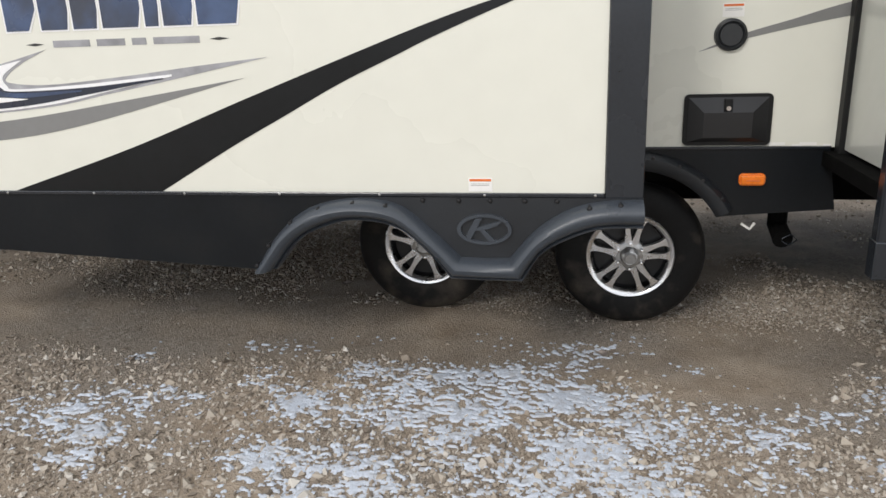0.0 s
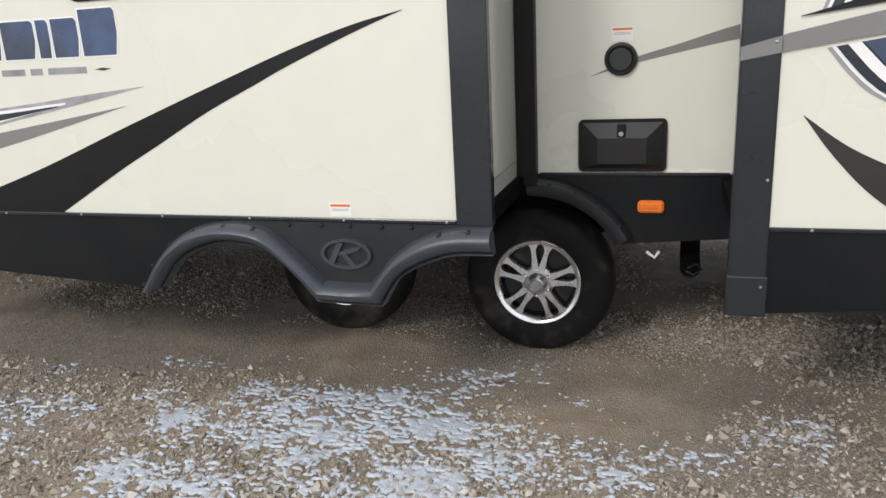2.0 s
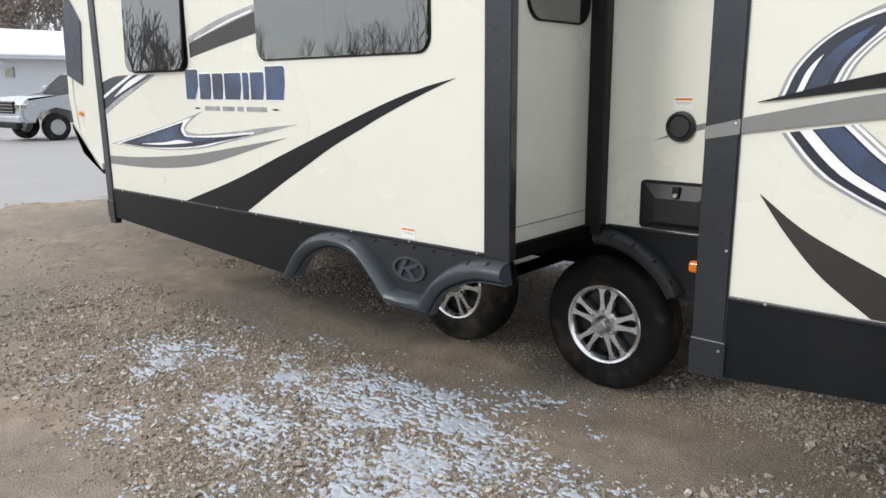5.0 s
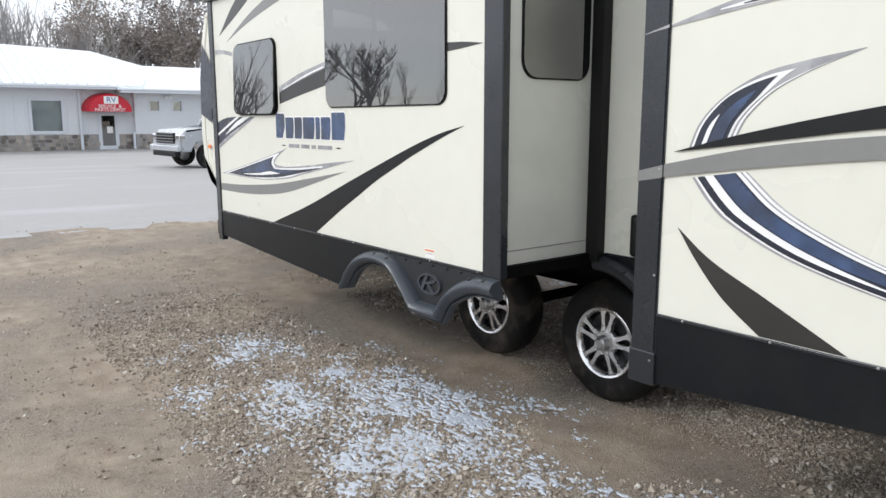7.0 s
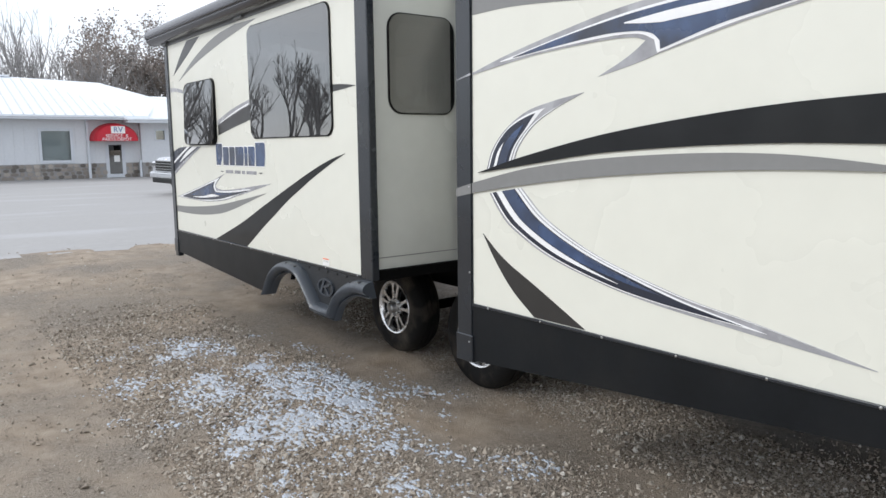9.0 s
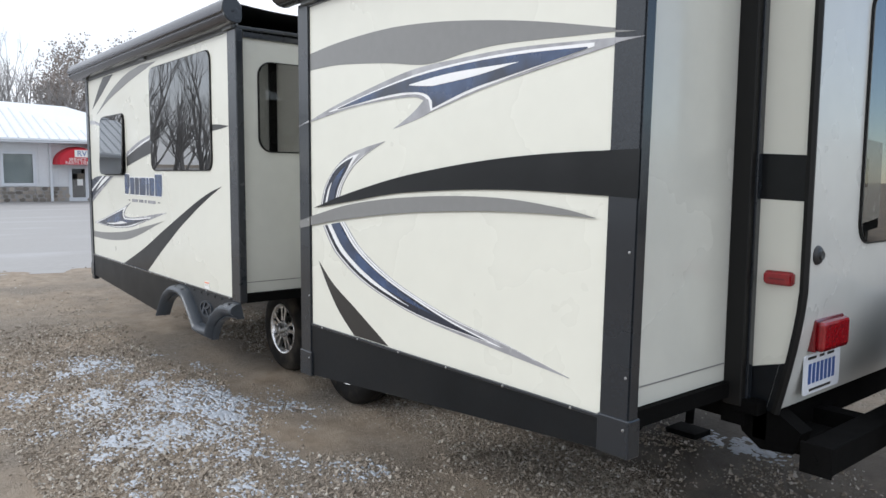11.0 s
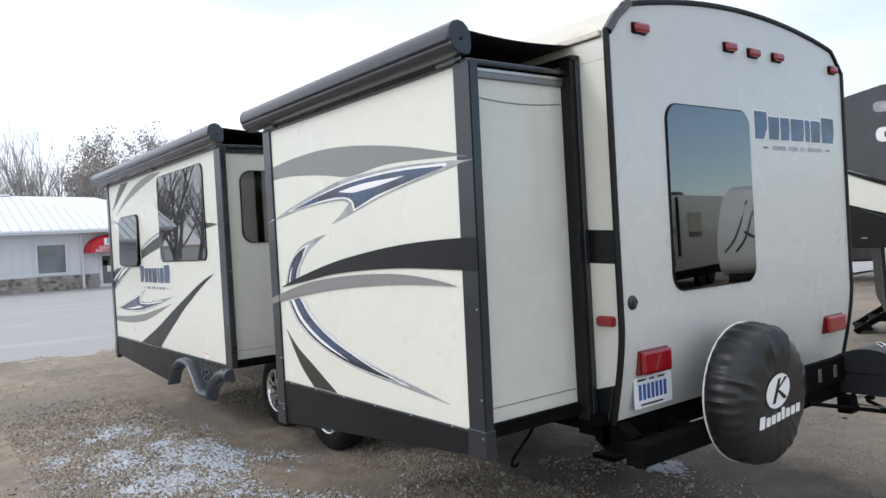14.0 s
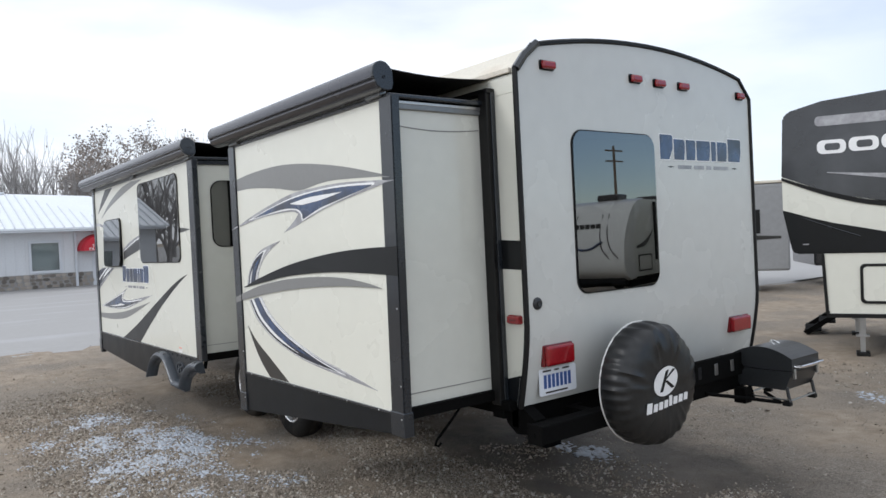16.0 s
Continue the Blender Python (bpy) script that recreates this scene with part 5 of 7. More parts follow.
for k, wd in enumerate((0.060, 0.046, 0.046, 0.044, 0.036, 0.048, 0.048, 0.046)):
    zb, hgt = SZ - 0.142 + 0.004 * k, 0.062 if k in (0, 4) else 0.045
    part("wordmark_block", slab(bmesh.new(), [(y0, zb), (y0 + wd * 0.8, zb), (y0 + wd, zb + hgt), (y0 + wd * 0.2, zb + hgt)], lx, 0.003, "yz"), M_WHITE, spare, "white wordmark block")
    y0 += wd + 0.006
part("spare_bracket", boxed(4.10, 4.17, SY - 0.05, SY + 0.05, 0.70, 0.95), M_UNDER, spare)

# barbecue on its bumper bracket
grill = empty("barbecue_grill", TRAILER_POSE @ Matrix.Translation(Vector((4.3, 6.13, 0.56)) - BASE), "small black portable barbecue on a bracket at the rear bumper", "barbecue")
G = Vector((4.3, 6.13, 0.56))
gp = lambda name, bm, mat, label="", soft=False: part(name, bm, mat, grill, label, soft, at=-G)
gy0, gy1, gx0, gx1 = 5.97, 6.34, 4.13, 4.56
gp("fire_box", slab(bmesh.new(), [(gx0 + 0.03, 0.66), (gx1 - 0.06, 0.66), (gx1, 0.79), (gx0, 0.79)], gy0, gy1 - gy0), M_GRILL, "black fire box")
lid = [(gx0, 0.795)] + [(gx0 + (gx1 - gx0) * k / 12, 0.795 + 0.05 + 0.105 * math.sin(math.pi * (0.12 + 0.80 * k / 12)) ** 0.8) for k in range(13)] + [(gx1, 0.795)]
lo = gp("lid", slab(bmesh.new(), lid, gy0 - 0.004, gy1 - gy0 + 0.008), M_GRILL, "domed black lid")
bm = bmesh.new()
tube(bm, [(gx1 - 0.01, gy0 + 0.03, 0.825), (gx1 + 0.045, gy0 + 0.035, 0.828), (gx1 + 0.05, gy0 + 0.18, 0.828), (gx1 + 0.045, gy1 - 0.035, 0.828), (gx1 - 0.01, gy1 - 0.03, 0.825)], 0.011, sides=8)
part("handle", bm, M_CHROME, lo, "bright bar handle")
bm = bmesh.new()
tube(bm, [(gx0 + 0.22 + 0.035 * math.cos(a), 6.16 + 0.035 * math.sin(a), 0.948 - 0.02 * math.cos(a)) for a in [2 * math.pi * k / 16 for k in range(17)]], 0.006, sides=6, cap=False)
part("thermometer_ring", bm, M_CHROME, lo)
for y in (gy0 + 0.01, gy1 - 0.01):
    for x in (gx0 + 0.05, gx1 - 0.05):
        bm = bmesh.new()
        tube(bm, [(x, y, 0.68), (x + (0.02 if x > 4.3 else -0.02), y, 0.575)], 0.012, sides=6)
        gp("leg", bm, M_GRILL)
        gp("rubber_foot", boxed(x - 0.03, x + 0.03, y - 0.02, y + 0.02, 0.552, 0.585, 0.008), M_RUBBER)
for x in (gx0 + 0.05, gx1 - 0.03):
    bm = bmesh.new()
    tube(bm, [(x, gy0, 0.59), (x, gy1, 0.59)], 0.006, sides=6)
    gp("stretcher", bm, M_STEEL)
for y in (gy0 + 0.0, gy0 + 0.0):
    bm = bmesh.new()
    tube(bm, [(gx0 + 0.05, gy0, 0.595), (gx1 - 0.03, gy0, 0.595)], 0.006, sides=6)
    gp("stretcher", bm, M_STEEL)
gp("latch", boxed(gx1 - 0.012, gx1 + 0.008, gy0 + 0.02, gy0 + 0.04, 0.74, 0.81, 0.003), M_STEEL)
gp("latch", boxed(gx1 - 0.012, gx1 + 0.008, gy1 - 0.04, gy1 - 0.02, 0.74, 0.81, 0.003), M_STEEL)
rack = tp("grill_bracket", boxed(4.157, 4.19, 5.35, 6.05, 0.74, 0.90, 0.004), M_UNDER, "black steel carrier bracket")
for y in (5.42, 5.62, 5.82):
    part("bracket_hole_plate", boxed(4.189, 4.194, y, y + 0.04, 0.78, 0.86, 0.002), M_STEEL if y > 5.6 else M_SKIRT, rack)
bm = bmesh.new()
tube(bm, [(4.16, 5.55, 0.66), (4.30, 5.75, 0.62), (4.45, 6.0, 0.565), (4.2, 6.25, 0.56)], 0.013, sides=8)
tube(bm, [(4.17, 5.9, 0.88), (4.2, 6.0, 0.75), (4.22, 6.05, 0.56)], 0.013, sides=8)
part("bracket_tube", bm, M_UNDER, rack)
part("hinge_block", boxed(4.18, 4.27, 5.86, 5.95, 0.55, 0.66, 0.008), M_UNDER, rack)

# inside, behind the tinted panes, its dimness put into a dark colour
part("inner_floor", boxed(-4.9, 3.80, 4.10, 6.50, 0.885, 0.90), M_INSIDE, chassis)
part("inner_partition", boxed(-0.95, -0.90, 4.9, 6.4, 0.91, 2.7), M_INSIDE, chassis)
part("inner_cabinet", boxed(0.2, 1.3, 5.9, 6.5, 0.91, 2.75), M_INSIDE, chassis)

# front cap
cap_pts = [(-4.75, 0.82), (-5.1, 0.98), (-5.28, 1.2), (-5.33, 1.5), (-5.30, 2.0), (-5.2, 2.5), (-5.05, 2.80), (-4.98, 2.80), (-5.1, 2.5), (-5.2, 2.0), (-5.23, 1.5), (-5.18, 1.2), (-5.0, 1.0), (-4.75, 0.88)]
cap = tp("front_cap", slab(bmesh.new(), cap_pts, WALL - 0.01, FAR - WALL + 0.02), M_CREAM, "rounded cream front cap")
part("lower_guard", slab(bmesh.new(), [(-4.72, 0.80), (-5.12, 0.97), (-5.295, 1.2), (-5.30, 1.24), (-5.10, 0.955), (-4.72, 0.78)], WALL - 0.02, FAR - WALL + 0.04), M_SKIRT, cap)
part("dark_flash", slab(bmesh.new(), [(-5.0, 1.62), (-5.31, 1.72), (-5.29, 2.1), (-5.18, 2.5), (-4.9, 2.2)], WALL - 0.014, 0.003), M_NAVY, cap)
part("side_lamp", boxed(-5.12, -5.06, WALL - 0.03, WALL - 0.012, 1.33, 1.37, 0.006), M_AMBER, cap)

# ---------------------------------------------------------------- ground

rng = np.random.default_rng(7)


def lattice(seed):
    return np.random.default_rng(seed).random((128, 128))


def value_noise(x, y, scale, seed):
    """Smooth noise in 0..1 on arrays."""
    g = lattice(seed)
    u, v = np.asarray(x) * scale, np.asarray(y) * scale
    i, j = np.floor(u).astype(int), np.floor(v).astype(int)
    f, h = u - i, v - j
    f, h = f * f * (3 - 2 * f), h * h * (3 - 2 * h)
    a, b, c, d = g[i % 128, j % 128], g[(i + 1) % 128, j % 128], g[i % 128, (j + 1) % 128], g[(i + 1) % 128, (j + 1) % 128]
    return (a * (1 - f) + b * f) * (1 - h) + (c * (1 - f) + d * f) * h


def ground_z(x, y):
    x, y = np.asarray(x, float), np.asarray(y, float)
    near = np.clip(1.3 - np.hypot(x - 2, y - 3.5) / 14, 0, 1)
    bumps = 0.030 * (value_noise(x, y, 0.9, 1) - 0.5) + 0.014 * (value_noise(x, y, 4, 2) - 0.5) + 0.007 * (value_noise(x, y, 14, 3) - 0.5)
    rut = -0.018 * np.exp(-((y - 3.85 - 0.1 * np.sin(x * 0.8)) / 0.28) ** 2) - 0.014 * np.exp(-((y - 1.9 - 0.15 * np.sin(x * 0.6)) / 0.3) ** 2)
    far = np.clip((-8 - x) / 33, 0, 1)
    mound = 0.045 * np.exp(-((x + 0.35) / 0.45) ** 2) * (np.exp(-((y - 4.15) / 0.3) ** 2) + np.exp(-((y - 6.45) / 0.3) ** 2))
    return near * (bumps + rut) + mound - 0.50 * far * far * (3 - 2 * far)


def spaced(lo, hi, fine, a, b):
    """Coordinates that are fine between a and b and grow coarse outside."""
    mid = list(np.arange(a, b, fine))
    left, right, step, x = [], [], fine, a
    while x > lo:
        step *= 1.22
        x -= step
        left.append(max(x, lo))
    step, x = fine, mid[-1]
    while x < hi:
        step *= 1.22
        x += step
        right.append(min(x, hi))
    return np.array(left[::-1] + mid + right)


def sheet(name, xs, ys, zf):
    gx, gy = np.meshgrid(xs, ys, indexing="ij")
    gz = zf(gx, gy)
    n, m = gx.shape
    me = bpy.data.meshes.new(name)
    idx = np.arange(n * m).reshape(n, m)
    faces = np.stack([idx[:-1, :-1], idx[1:, :-1], idx[1:, 1:], idx[:-1, 1:]], -1).reshape(-1, 4)
    me.from_pydata(np.stack([gx, gy, gz], -1).reshape(-1, 3).tolist(), [], faces.tolist())
    me.shade_smooth()
    return me


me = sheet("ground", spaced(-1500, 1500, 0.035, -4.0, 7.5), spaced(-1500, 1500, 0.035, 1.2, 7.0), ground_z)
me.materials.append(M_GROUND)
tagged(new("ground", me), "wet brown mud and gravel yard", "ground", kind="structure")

# paved lot beyond the gravel
xs = np.array([-400, -200, -120, -80, -60] + list(np.arange(-50, -8.5, 1.0)) + [-8.2, -7.8, -7.5])
ys = np.array([-400, -200, -100, -60] + list(np.arange(-40, 40.1, 0.8)) + [60, 100, 200, 400])
gx, gy = np.meshgrid(xs, ys, indexing="ij")
edge = (value_noise(0 * gy, gy, 0.6, 5) - 0.5) * 0.7 + (value_noise(0 * gy, gy, 2.1, 6) - 0.5) * 0.3 - 0.3 + 0.22 * (gy - 3)
gx2 = np.where(gx > -9, gx + np.clip(edge, -3, 4), gx)
n, m = gx.shape
idx = np.arange(n * m).reshape(n, m)
faces = np.stack([idx[:-1, :-1], idx[1:, :-1], idx[1:, 1:], idx[:-1, 1:]], -1).reshape(-1, 4)
me = bpy.data.meshes.new("road")
me.from_pydata(np.stack([gx2, gy, ground_z(gx2, gy) + np.where(gx > -7.9, 0.0, 0.025)], -1).reshape(-1, 3).tolist(), [], faces.tolist())
me.shade_smooth()
me.materials.append(M_ASPHALT)
tagged(new("road", me), "pale worn asphalt lot with icy streaks", "paved lot", kind="structure")

OCTA = np.array([(1, 0, 0), (0, 1, 0), (-1, 0, 0), (0, -1, 0), (0, 0, 1), (0, 0, -1)], float) * 0.6
OCTA_F = np.array([(0, 1, 4), (1, 2, 4), (2, 3, 4), (3, 0, 4), (1, 0, 5), (2, 1, 5), (3, 2, 5), (0, 3, 5)])


def stones(name, px, py, size, flat, label, mat, sink=0.25):
    """Many small angular stones in one mesh."""
    n = len(px)
    v = OCTA[None] * rng.uniform(0.7, 1.25, (n, 6, 1)) + rng.normal(0, 0.14, (n, 6, 3))
    v *= (size[:, None] * rng.uniform(0.7, 1.3, (n, 3)) * np.array([1, 1, flat]))[:, None, :]
    a = rng.uniform(0, 2 * math.pi, n)
    t = rng.uniform(-1.2, 1.2, n)
    c, s, ct, st = np.cos(a), np.sin(a), np.cos(t), np.sin(t)
    y1, z1 = v[..., 1] * ct[:, None] - v[..., 2] * st[:, None], v[..., 1] * st[:, None] + v[..., 2] * ct[:, None]
    x2, y2 = v[..., 0] * c[:, None] - y1 * s[:, None], v[..., 0] * s[:, None] + y1 * c[:, None]
    z = ground_z(px, py) + size * flat * (0.5 - sink)
    w = np.stack([x2 + px[:, None], y2 + py[:, None], z1 + z[:, None]], -1).reshape(-1, 3)
    f = (OCTA_F[None] + 6 * np.arange(n)[:, None, None]).reshape(-1, 3)
    me = bpy.data.meshes.new(name)
    me.from_pydata(w.tolist(), [], f.tolist())
    me.materials.append(mat)
    return tagged(new(name, me), label, "gravel", kind="stuff")


def stone_material():
    m = M_STONE
    n, l = m.node_tree.nodes, m.node_tree.links
    geo = n.new("ShaderNodeNewGeometry")
    ramp = n.new("ShaderNodeValToRGB")
    e = ramp.color_ramp.elements
    e[0].color, e[1].color = (0.15, 0.122, 0.094, 1), (0.55, 0.52, 0.47, 1)
    a = e.new(0.5)
    a.color = (0.32, 0.27, 0.213, 1)
    a = e.new(0.85)
    a.color = (0.41, 0.365, 0.305, 1)
    l.new(geo.outputs["Random Per Island"], ramp.inputs["Fac"])
    l.new(ramp.outputs["Color"], n["Principled BSDF"].inputs["Base Color"])


stone_material()
N = 420000
px = np.concatenate([rng.uniform(-3.6, 6.2, N), rng.uniform(-9, 9, 90000)])
py = np.concatenate([rng.uniform(2.0, 6.0, N), rng.uniform(1.0, 11, 90000)])
thick = value_noise(px, py, 0.8, 11) * 0.6 + value_noise(px, py, 3.1, 12) * 0.4
thick += np.where(py > 4.15, 0.06, 0.0) - 0.13 * np.exp(-((py - 3.85) / 0.3) ** 2) + np.where(py < 3.3, 0.05, 0) + 0.16 * np.exp(-((px - 2.35) / 0.8) ** 2 - ((py - 3.25) / 0.45) ** 2)
inner = np.minimum(np.minimum(px + 3.6, 6.2 - px) / 1.6, np.minimum(py - 1.6, 6.0 - py) / 0.8)
inner = np.where(np.arange(len(px)) < N, np.clip(inner, 0, 1), 1.0)
wet = np.hypot((px - 3.0) / 1.45, (py - 5.6) / 0.9) + 0.5 * (value_noise(px, py, 1.6, 31) - 0.5) + 0.2 * (value_noise(px, py, 6, 32) - 0.5)
# barer soil beside and below the front of the trailer, gravel heaped round the wheels
thick -= 0.20 * np.clip((-0.25 - px) / 0.4, 0, 1) * np.clip((py - 3.5) / 0.3, 0, 1)
bank = np.clip((px + 0.15) / 0.3, 0, 1) * np.clip((2.9 - px) / 0.6, 0, 1)
thick += 0.24 * bank * np.exp(-((py - 4.50 + 0.05 * px * np.sin(px * 1.3)) / 0.17) ** 2)
thick -= 0.45 * np.clip((1.05 - wet) / 0.15, 0, 1)
keep = (thick > rng.uniform(0.27, 0.79, len(px))) & (inner > rng.uniform(0, 1, len(px)) * (0.4 + 1.2 * value_noise(px, py, 1.7, 13)))
px, py = px[keep], py[keep]
size = np.clip(rng.lognormal(math.log(0.0102), 0.45, len(px)), 0.005, 0.032)
stones("gravel", px, py, size, 0.7, "loose grey and tan gravel strewn over the mud", M_STONE)
# finer gravel washed up along the trailer's edge
k = 30000
fx = rng.uniform(-0.3, 2.9, k)
fy = 4.50 - 0.05 * fx * np.sin(fx * 1.3) + rng.normal(0, 0.17, k)
keep = value_noise(fx, fy, 3.0, 17) + 0.25 > rng.uniform(0.3, 1.0, k)
fx, fy = fx[keep], fy[keep]
stones("gravel", fx, fy, rng.uniform(0.006, 0.012, len(fx)), 0.7, "fine pale gravel banked beside the wheels", M_STONE)
k = 70
stones("larger_stones", rng.uniform(-5, 7, k), rng.uniform(1.9, 6.5, k), rng.uniform(0.018, 0.032, k), 0.6, "scattered larger pale stones", M_STONE, 0.3)

# trodden slush
def slush(name, x0, x1, y0, y1, step, cx, cy, rx, ry, cover, label, seed=22, tilt=0.0):
    """Ragged clumps of thin snow; cover is the share of ground hidden in the middle."""
    xs, ys = np.arange(x0, x1, step), np.arange(y0, y1, step)
    gx, gy = np.meshgrid(xs, ys, indexing="ij")
    wx, wy = gx + 0.03 * value_noise(gx, gy, 16, seed + 5), gy + 0.03 * value_noise(gx, gy, 16, seed + 6)
    d = np.sqrt(((gx - cx) / rx) ** 2 + ((gy - cy - tilt * (gx - cx)) / ry) ** 2) + 0.55 * (value_noise(gx, gy, 4.5, seed + 3) - 0.5)
    veins = 1 - np.abs(2 * value_noise(wx * 0.68 + wy * 0.2, wy, 38, seed) - 1)
    f = 0.36 * veins + 0.36 * value_noise(wx * 0.62 - wy * 0.12, wy, 64, seed + 1) + 0.30 * value_noise(wx * 0.8, wy, 135, seed + 2) + 0.42 * value_noise(gx * 0.8, gy, 5.5, seed + 4)
    f = f - np.quantile(f, 1 - cover) - 0.36 * np.clip(d - 0.60, 0, 3)
    h = np.clip(f, -0.02, 0.05) * 0.09
    on = f > 0
    cell = on[:-1, :-1] | on[1:, :-1] | on[1:, 1:] | on[:-1, 1:]
    i, j = np.nonzero(cell)
    idx = np.arange(gx.size).reshape(gx.shape)
    faces = np.stack([idx[i, j], idx[i + 1, j], idx[i + 1, j + 1], idx[i, j + 1]], -1)
    used, inv = np.unique(faces, return_inverse=True)
    z = ground_z(gx, gy) + 0.004 + h
    pts = np.stack([gx, gy, z], -1).reshape(-1, 3)[used]
    me = bpy.data.meshes.new(name)
    me.from_pydata(pts.tolist(), [], inv.reshape(-1, 4).tolist())
    me.shade_smooth()
    me.materials.append(M_SNOW)
    return tagged(new(name, me), label, "snow", kind="stuff")


slush("snow_patch", -1.9, 2.0, 1.9, 4.0, 0.0048, 0.05, 2.91, 1.42, 0.62, 0.37, "patchy trodden snow on the gravel", tilt=0.03)
slush("snow_remnant", 2.2, 3.4, 5.2, 6.2, 0.012, 2.8, 5.7, 0.35, 0.2, 0.18, "ice and snow under the trailer", 51)
slush("snow_remnant", -2.2, -0.6, 5.6, 7.4, 0.015, -1.3, 6.6, 0.6, 0.4, 0.4, "ice and snow under the trailer", 61)
slush("snow_remnant", 3.4, 4.4, 8.6, 9.6, 0.012, 3.85, 9.1, 0.25, 0.16, 0.4, "small leftover snow patch", 71)
slush("snow_remnant", 1.3, 2.4, 2.6, 3.5, 0.008, 1.62, 3.05, 0.3, 0.2, 0.12, "small leftover snow patch", 84)

# fallen leaves
leaf = bmesh.new()
lo = [leaf.verts.new(p) for p in ((-0.035, 0, 0), (-0.012, 0.022, 0.008), (0.018, 0.016, 0.004), (0.035, 0, 0.010), (0.014, -0.018, 0.003), (-0.014, -0.02, 0.009))]
c0 = leaf.verts.new((0, 0, 0.002))
for k in range(6):
    leaf.faces.new((lo[k], lo[(k + 1) % 6], c0))
leaf_ob = part("fallen_leaf", leaf, M_DRYLEAF)
leaf_ob.location = (-1.62, 4.02, float(ground_z(-1.62, 4.02)) + 0.008)
tagged(leaf_ob, "curled brown fallen leaf on the gravel", "leaf", "fallen leaves")
for x, y in ((0.1, 2.55), (-0.9, 4.5), (1.9, 3.1), (2.6, 2.7), (-2.4, 3.6), (4.4, 2.9), (0.55, 3.75), (-3.2, 4.4)):
    copy_thing(leaf_ob, pose(x, y, float(ground_z(x, y)) + 0.008, rng.uniform(-15, 15), rng.uniform(-15, 15), rng.uniform(0, 360)))

# ---------------------------------------------------------------- service building across the lot

BX, BZ = -41.0, -0.47
depot = empty("service_building", pose(BX, 9.3, BZ), "grey-sided service building with a stone base and snowy metal roof", "building")
D = Vector((BX, 9, BZ))
dp = lambda name, bm, mat, parent=depot, label="": part(name, bm, mat, parent, label, at=-D if parent is depot else None)
wall = dp("wall", panel_with_holes(bmesh.new(), -9.0, 13.1, 0.36, 2.86, [(7.92, 9.52, 0.47, 2.24), (11.28, 12.22, 0.36, 1.52), (0.9, 2.5, 0.47, 2.24), (-6.5, -4.9, 0.47, 2.24)], BX - 0.2, 0.2, "yz"), M_SIDING, label="grey vertical siding")
for k in range(44):
    y = -8.8 + 0.5 * k
    if not (7.9 < y < 9.55 or 11.25 < y < 12.25 or 0.88 < y < 2.52 or -6.52 < y < -4.88):
        part("siding_rib", boxed(BX, BX + 0.018, y, y + 0.03, 0.37, 2.85), M_SIDING, wall)
dp("mortar_base", panel_with_holes(bmesh.new(), -9.0, 13.1, BZ - 0.3, 0.355, [(11.28, 12.22, BZ - 0.05, 0.355)], BX - 0.2, 0.22, "yz"), M_MORTAR)
for y0, y1 in ((7.92, 9.52), (0.9, 2.5), (-6.5, -4.9)):
    win = dp("window", ring_plate(bmesh.new(), [(y0 - 0.06, 0.41), (y1 + 0.06, 0.41), (y1 + 0.06, 2.30), (y0 - 0.06, 2.30)], [(y0 + 0.09, 0.56), (y1 - 0.09, 0.56), (y1 - 0.09, 2.15), (y0 + 0.09, 2.15)], BX - 0.02, 0.08, "yz"), M_FASCIA)
    part("pane", boxed(BX - 0.06, BX - 0.045, y0 + 0.08, y1 - 0.08, 0.55, 2.16), M_PANE, win)
    part("blind", boxed(BX - 0.16, BX - 0.14, y0, y1, 0.47, 2.24), M_SIDING, win)
door = dp("door", ring_plate(bmesh.new(), [(11.22, BZ), (12.28, BZ), (12.28, 1.56), (11.22, 1.56)], [(11.40, BZ + 0.2), (12.10, BZ + 0.2), (12.10, 1.38), (11.40, 1.38)], BX - 0.06, 0.09, "yz"), M_FASCIA)
part("pane", boxed(BX - 0.05, BX - 0.035, 11.39, 12.11, BZ + 0.19, 1.39), M_GLASS, door)
part("notice", boxed(BX - 0.034, BX - 0.03, 11.68, 11.98, 0.42, 0.78), M_LABEL, door)
# plain dark sheet added behind the openings for the unlit room
dp("dark_backing", boxed(BX - 4.2, BX - 4.1, -8.9, 13.0, BZ, 2.8), M_INSIDE)
eave = dp("fascia", boxed(BX - 0.1, BX + 0.95, -9.4, 13.3, 2.78, 3.0), M_FASCIA, label="pale fascia and gutter")
roofm = bmesh.new()
slab(roofm, [(BX + 1.0, 3.0), (BX - 6.5, 5.42), (BX - 14.0, 3.0), (BX - 14.0, 2.9), (BX - 6.5, 5.3), (BX + 1.0, 2.9)], -9.6, 17.4)
roof = dp("roof", roofm, M_SNOWROOF, label="snow-dusted standing-seam metal roof")
for k in range(46):
    y = -9.4 + 0.5 * k
    if y < 12.9:
        f = 1.0 if y < 7.8 else (13.4 - y) / 5.6
        hx, hz = BX + 1.0 - 7.5 * f, 3.0 + 2.42 * f
        sb = bmesh.new()
        vs = [sb.verts.new(p) for p in ((BX + 1.0, y, 3.0), (BX + 1.0, y + 0.05, 3.0), (BX + 1.0, y + 0.05, 3.05), (BX + 1.0, y, 3.05), (hx, y, hz), (hx, y + 0.05, hz), (hx, y + 0.05, hz + 0.05), (hx, y, hz + 0.05))]
        for q in ((0, 1, 2, 3), (4, 7, 6, 5), (0, 4, 5, 1), (1, 5, 6, 2), (2, 6, 7, 3), (3, 7, 4, 0)):
            sb.faces.new([vs[a] for a in q])
        part("roof_seam", sb, M_FASCIA, roof)
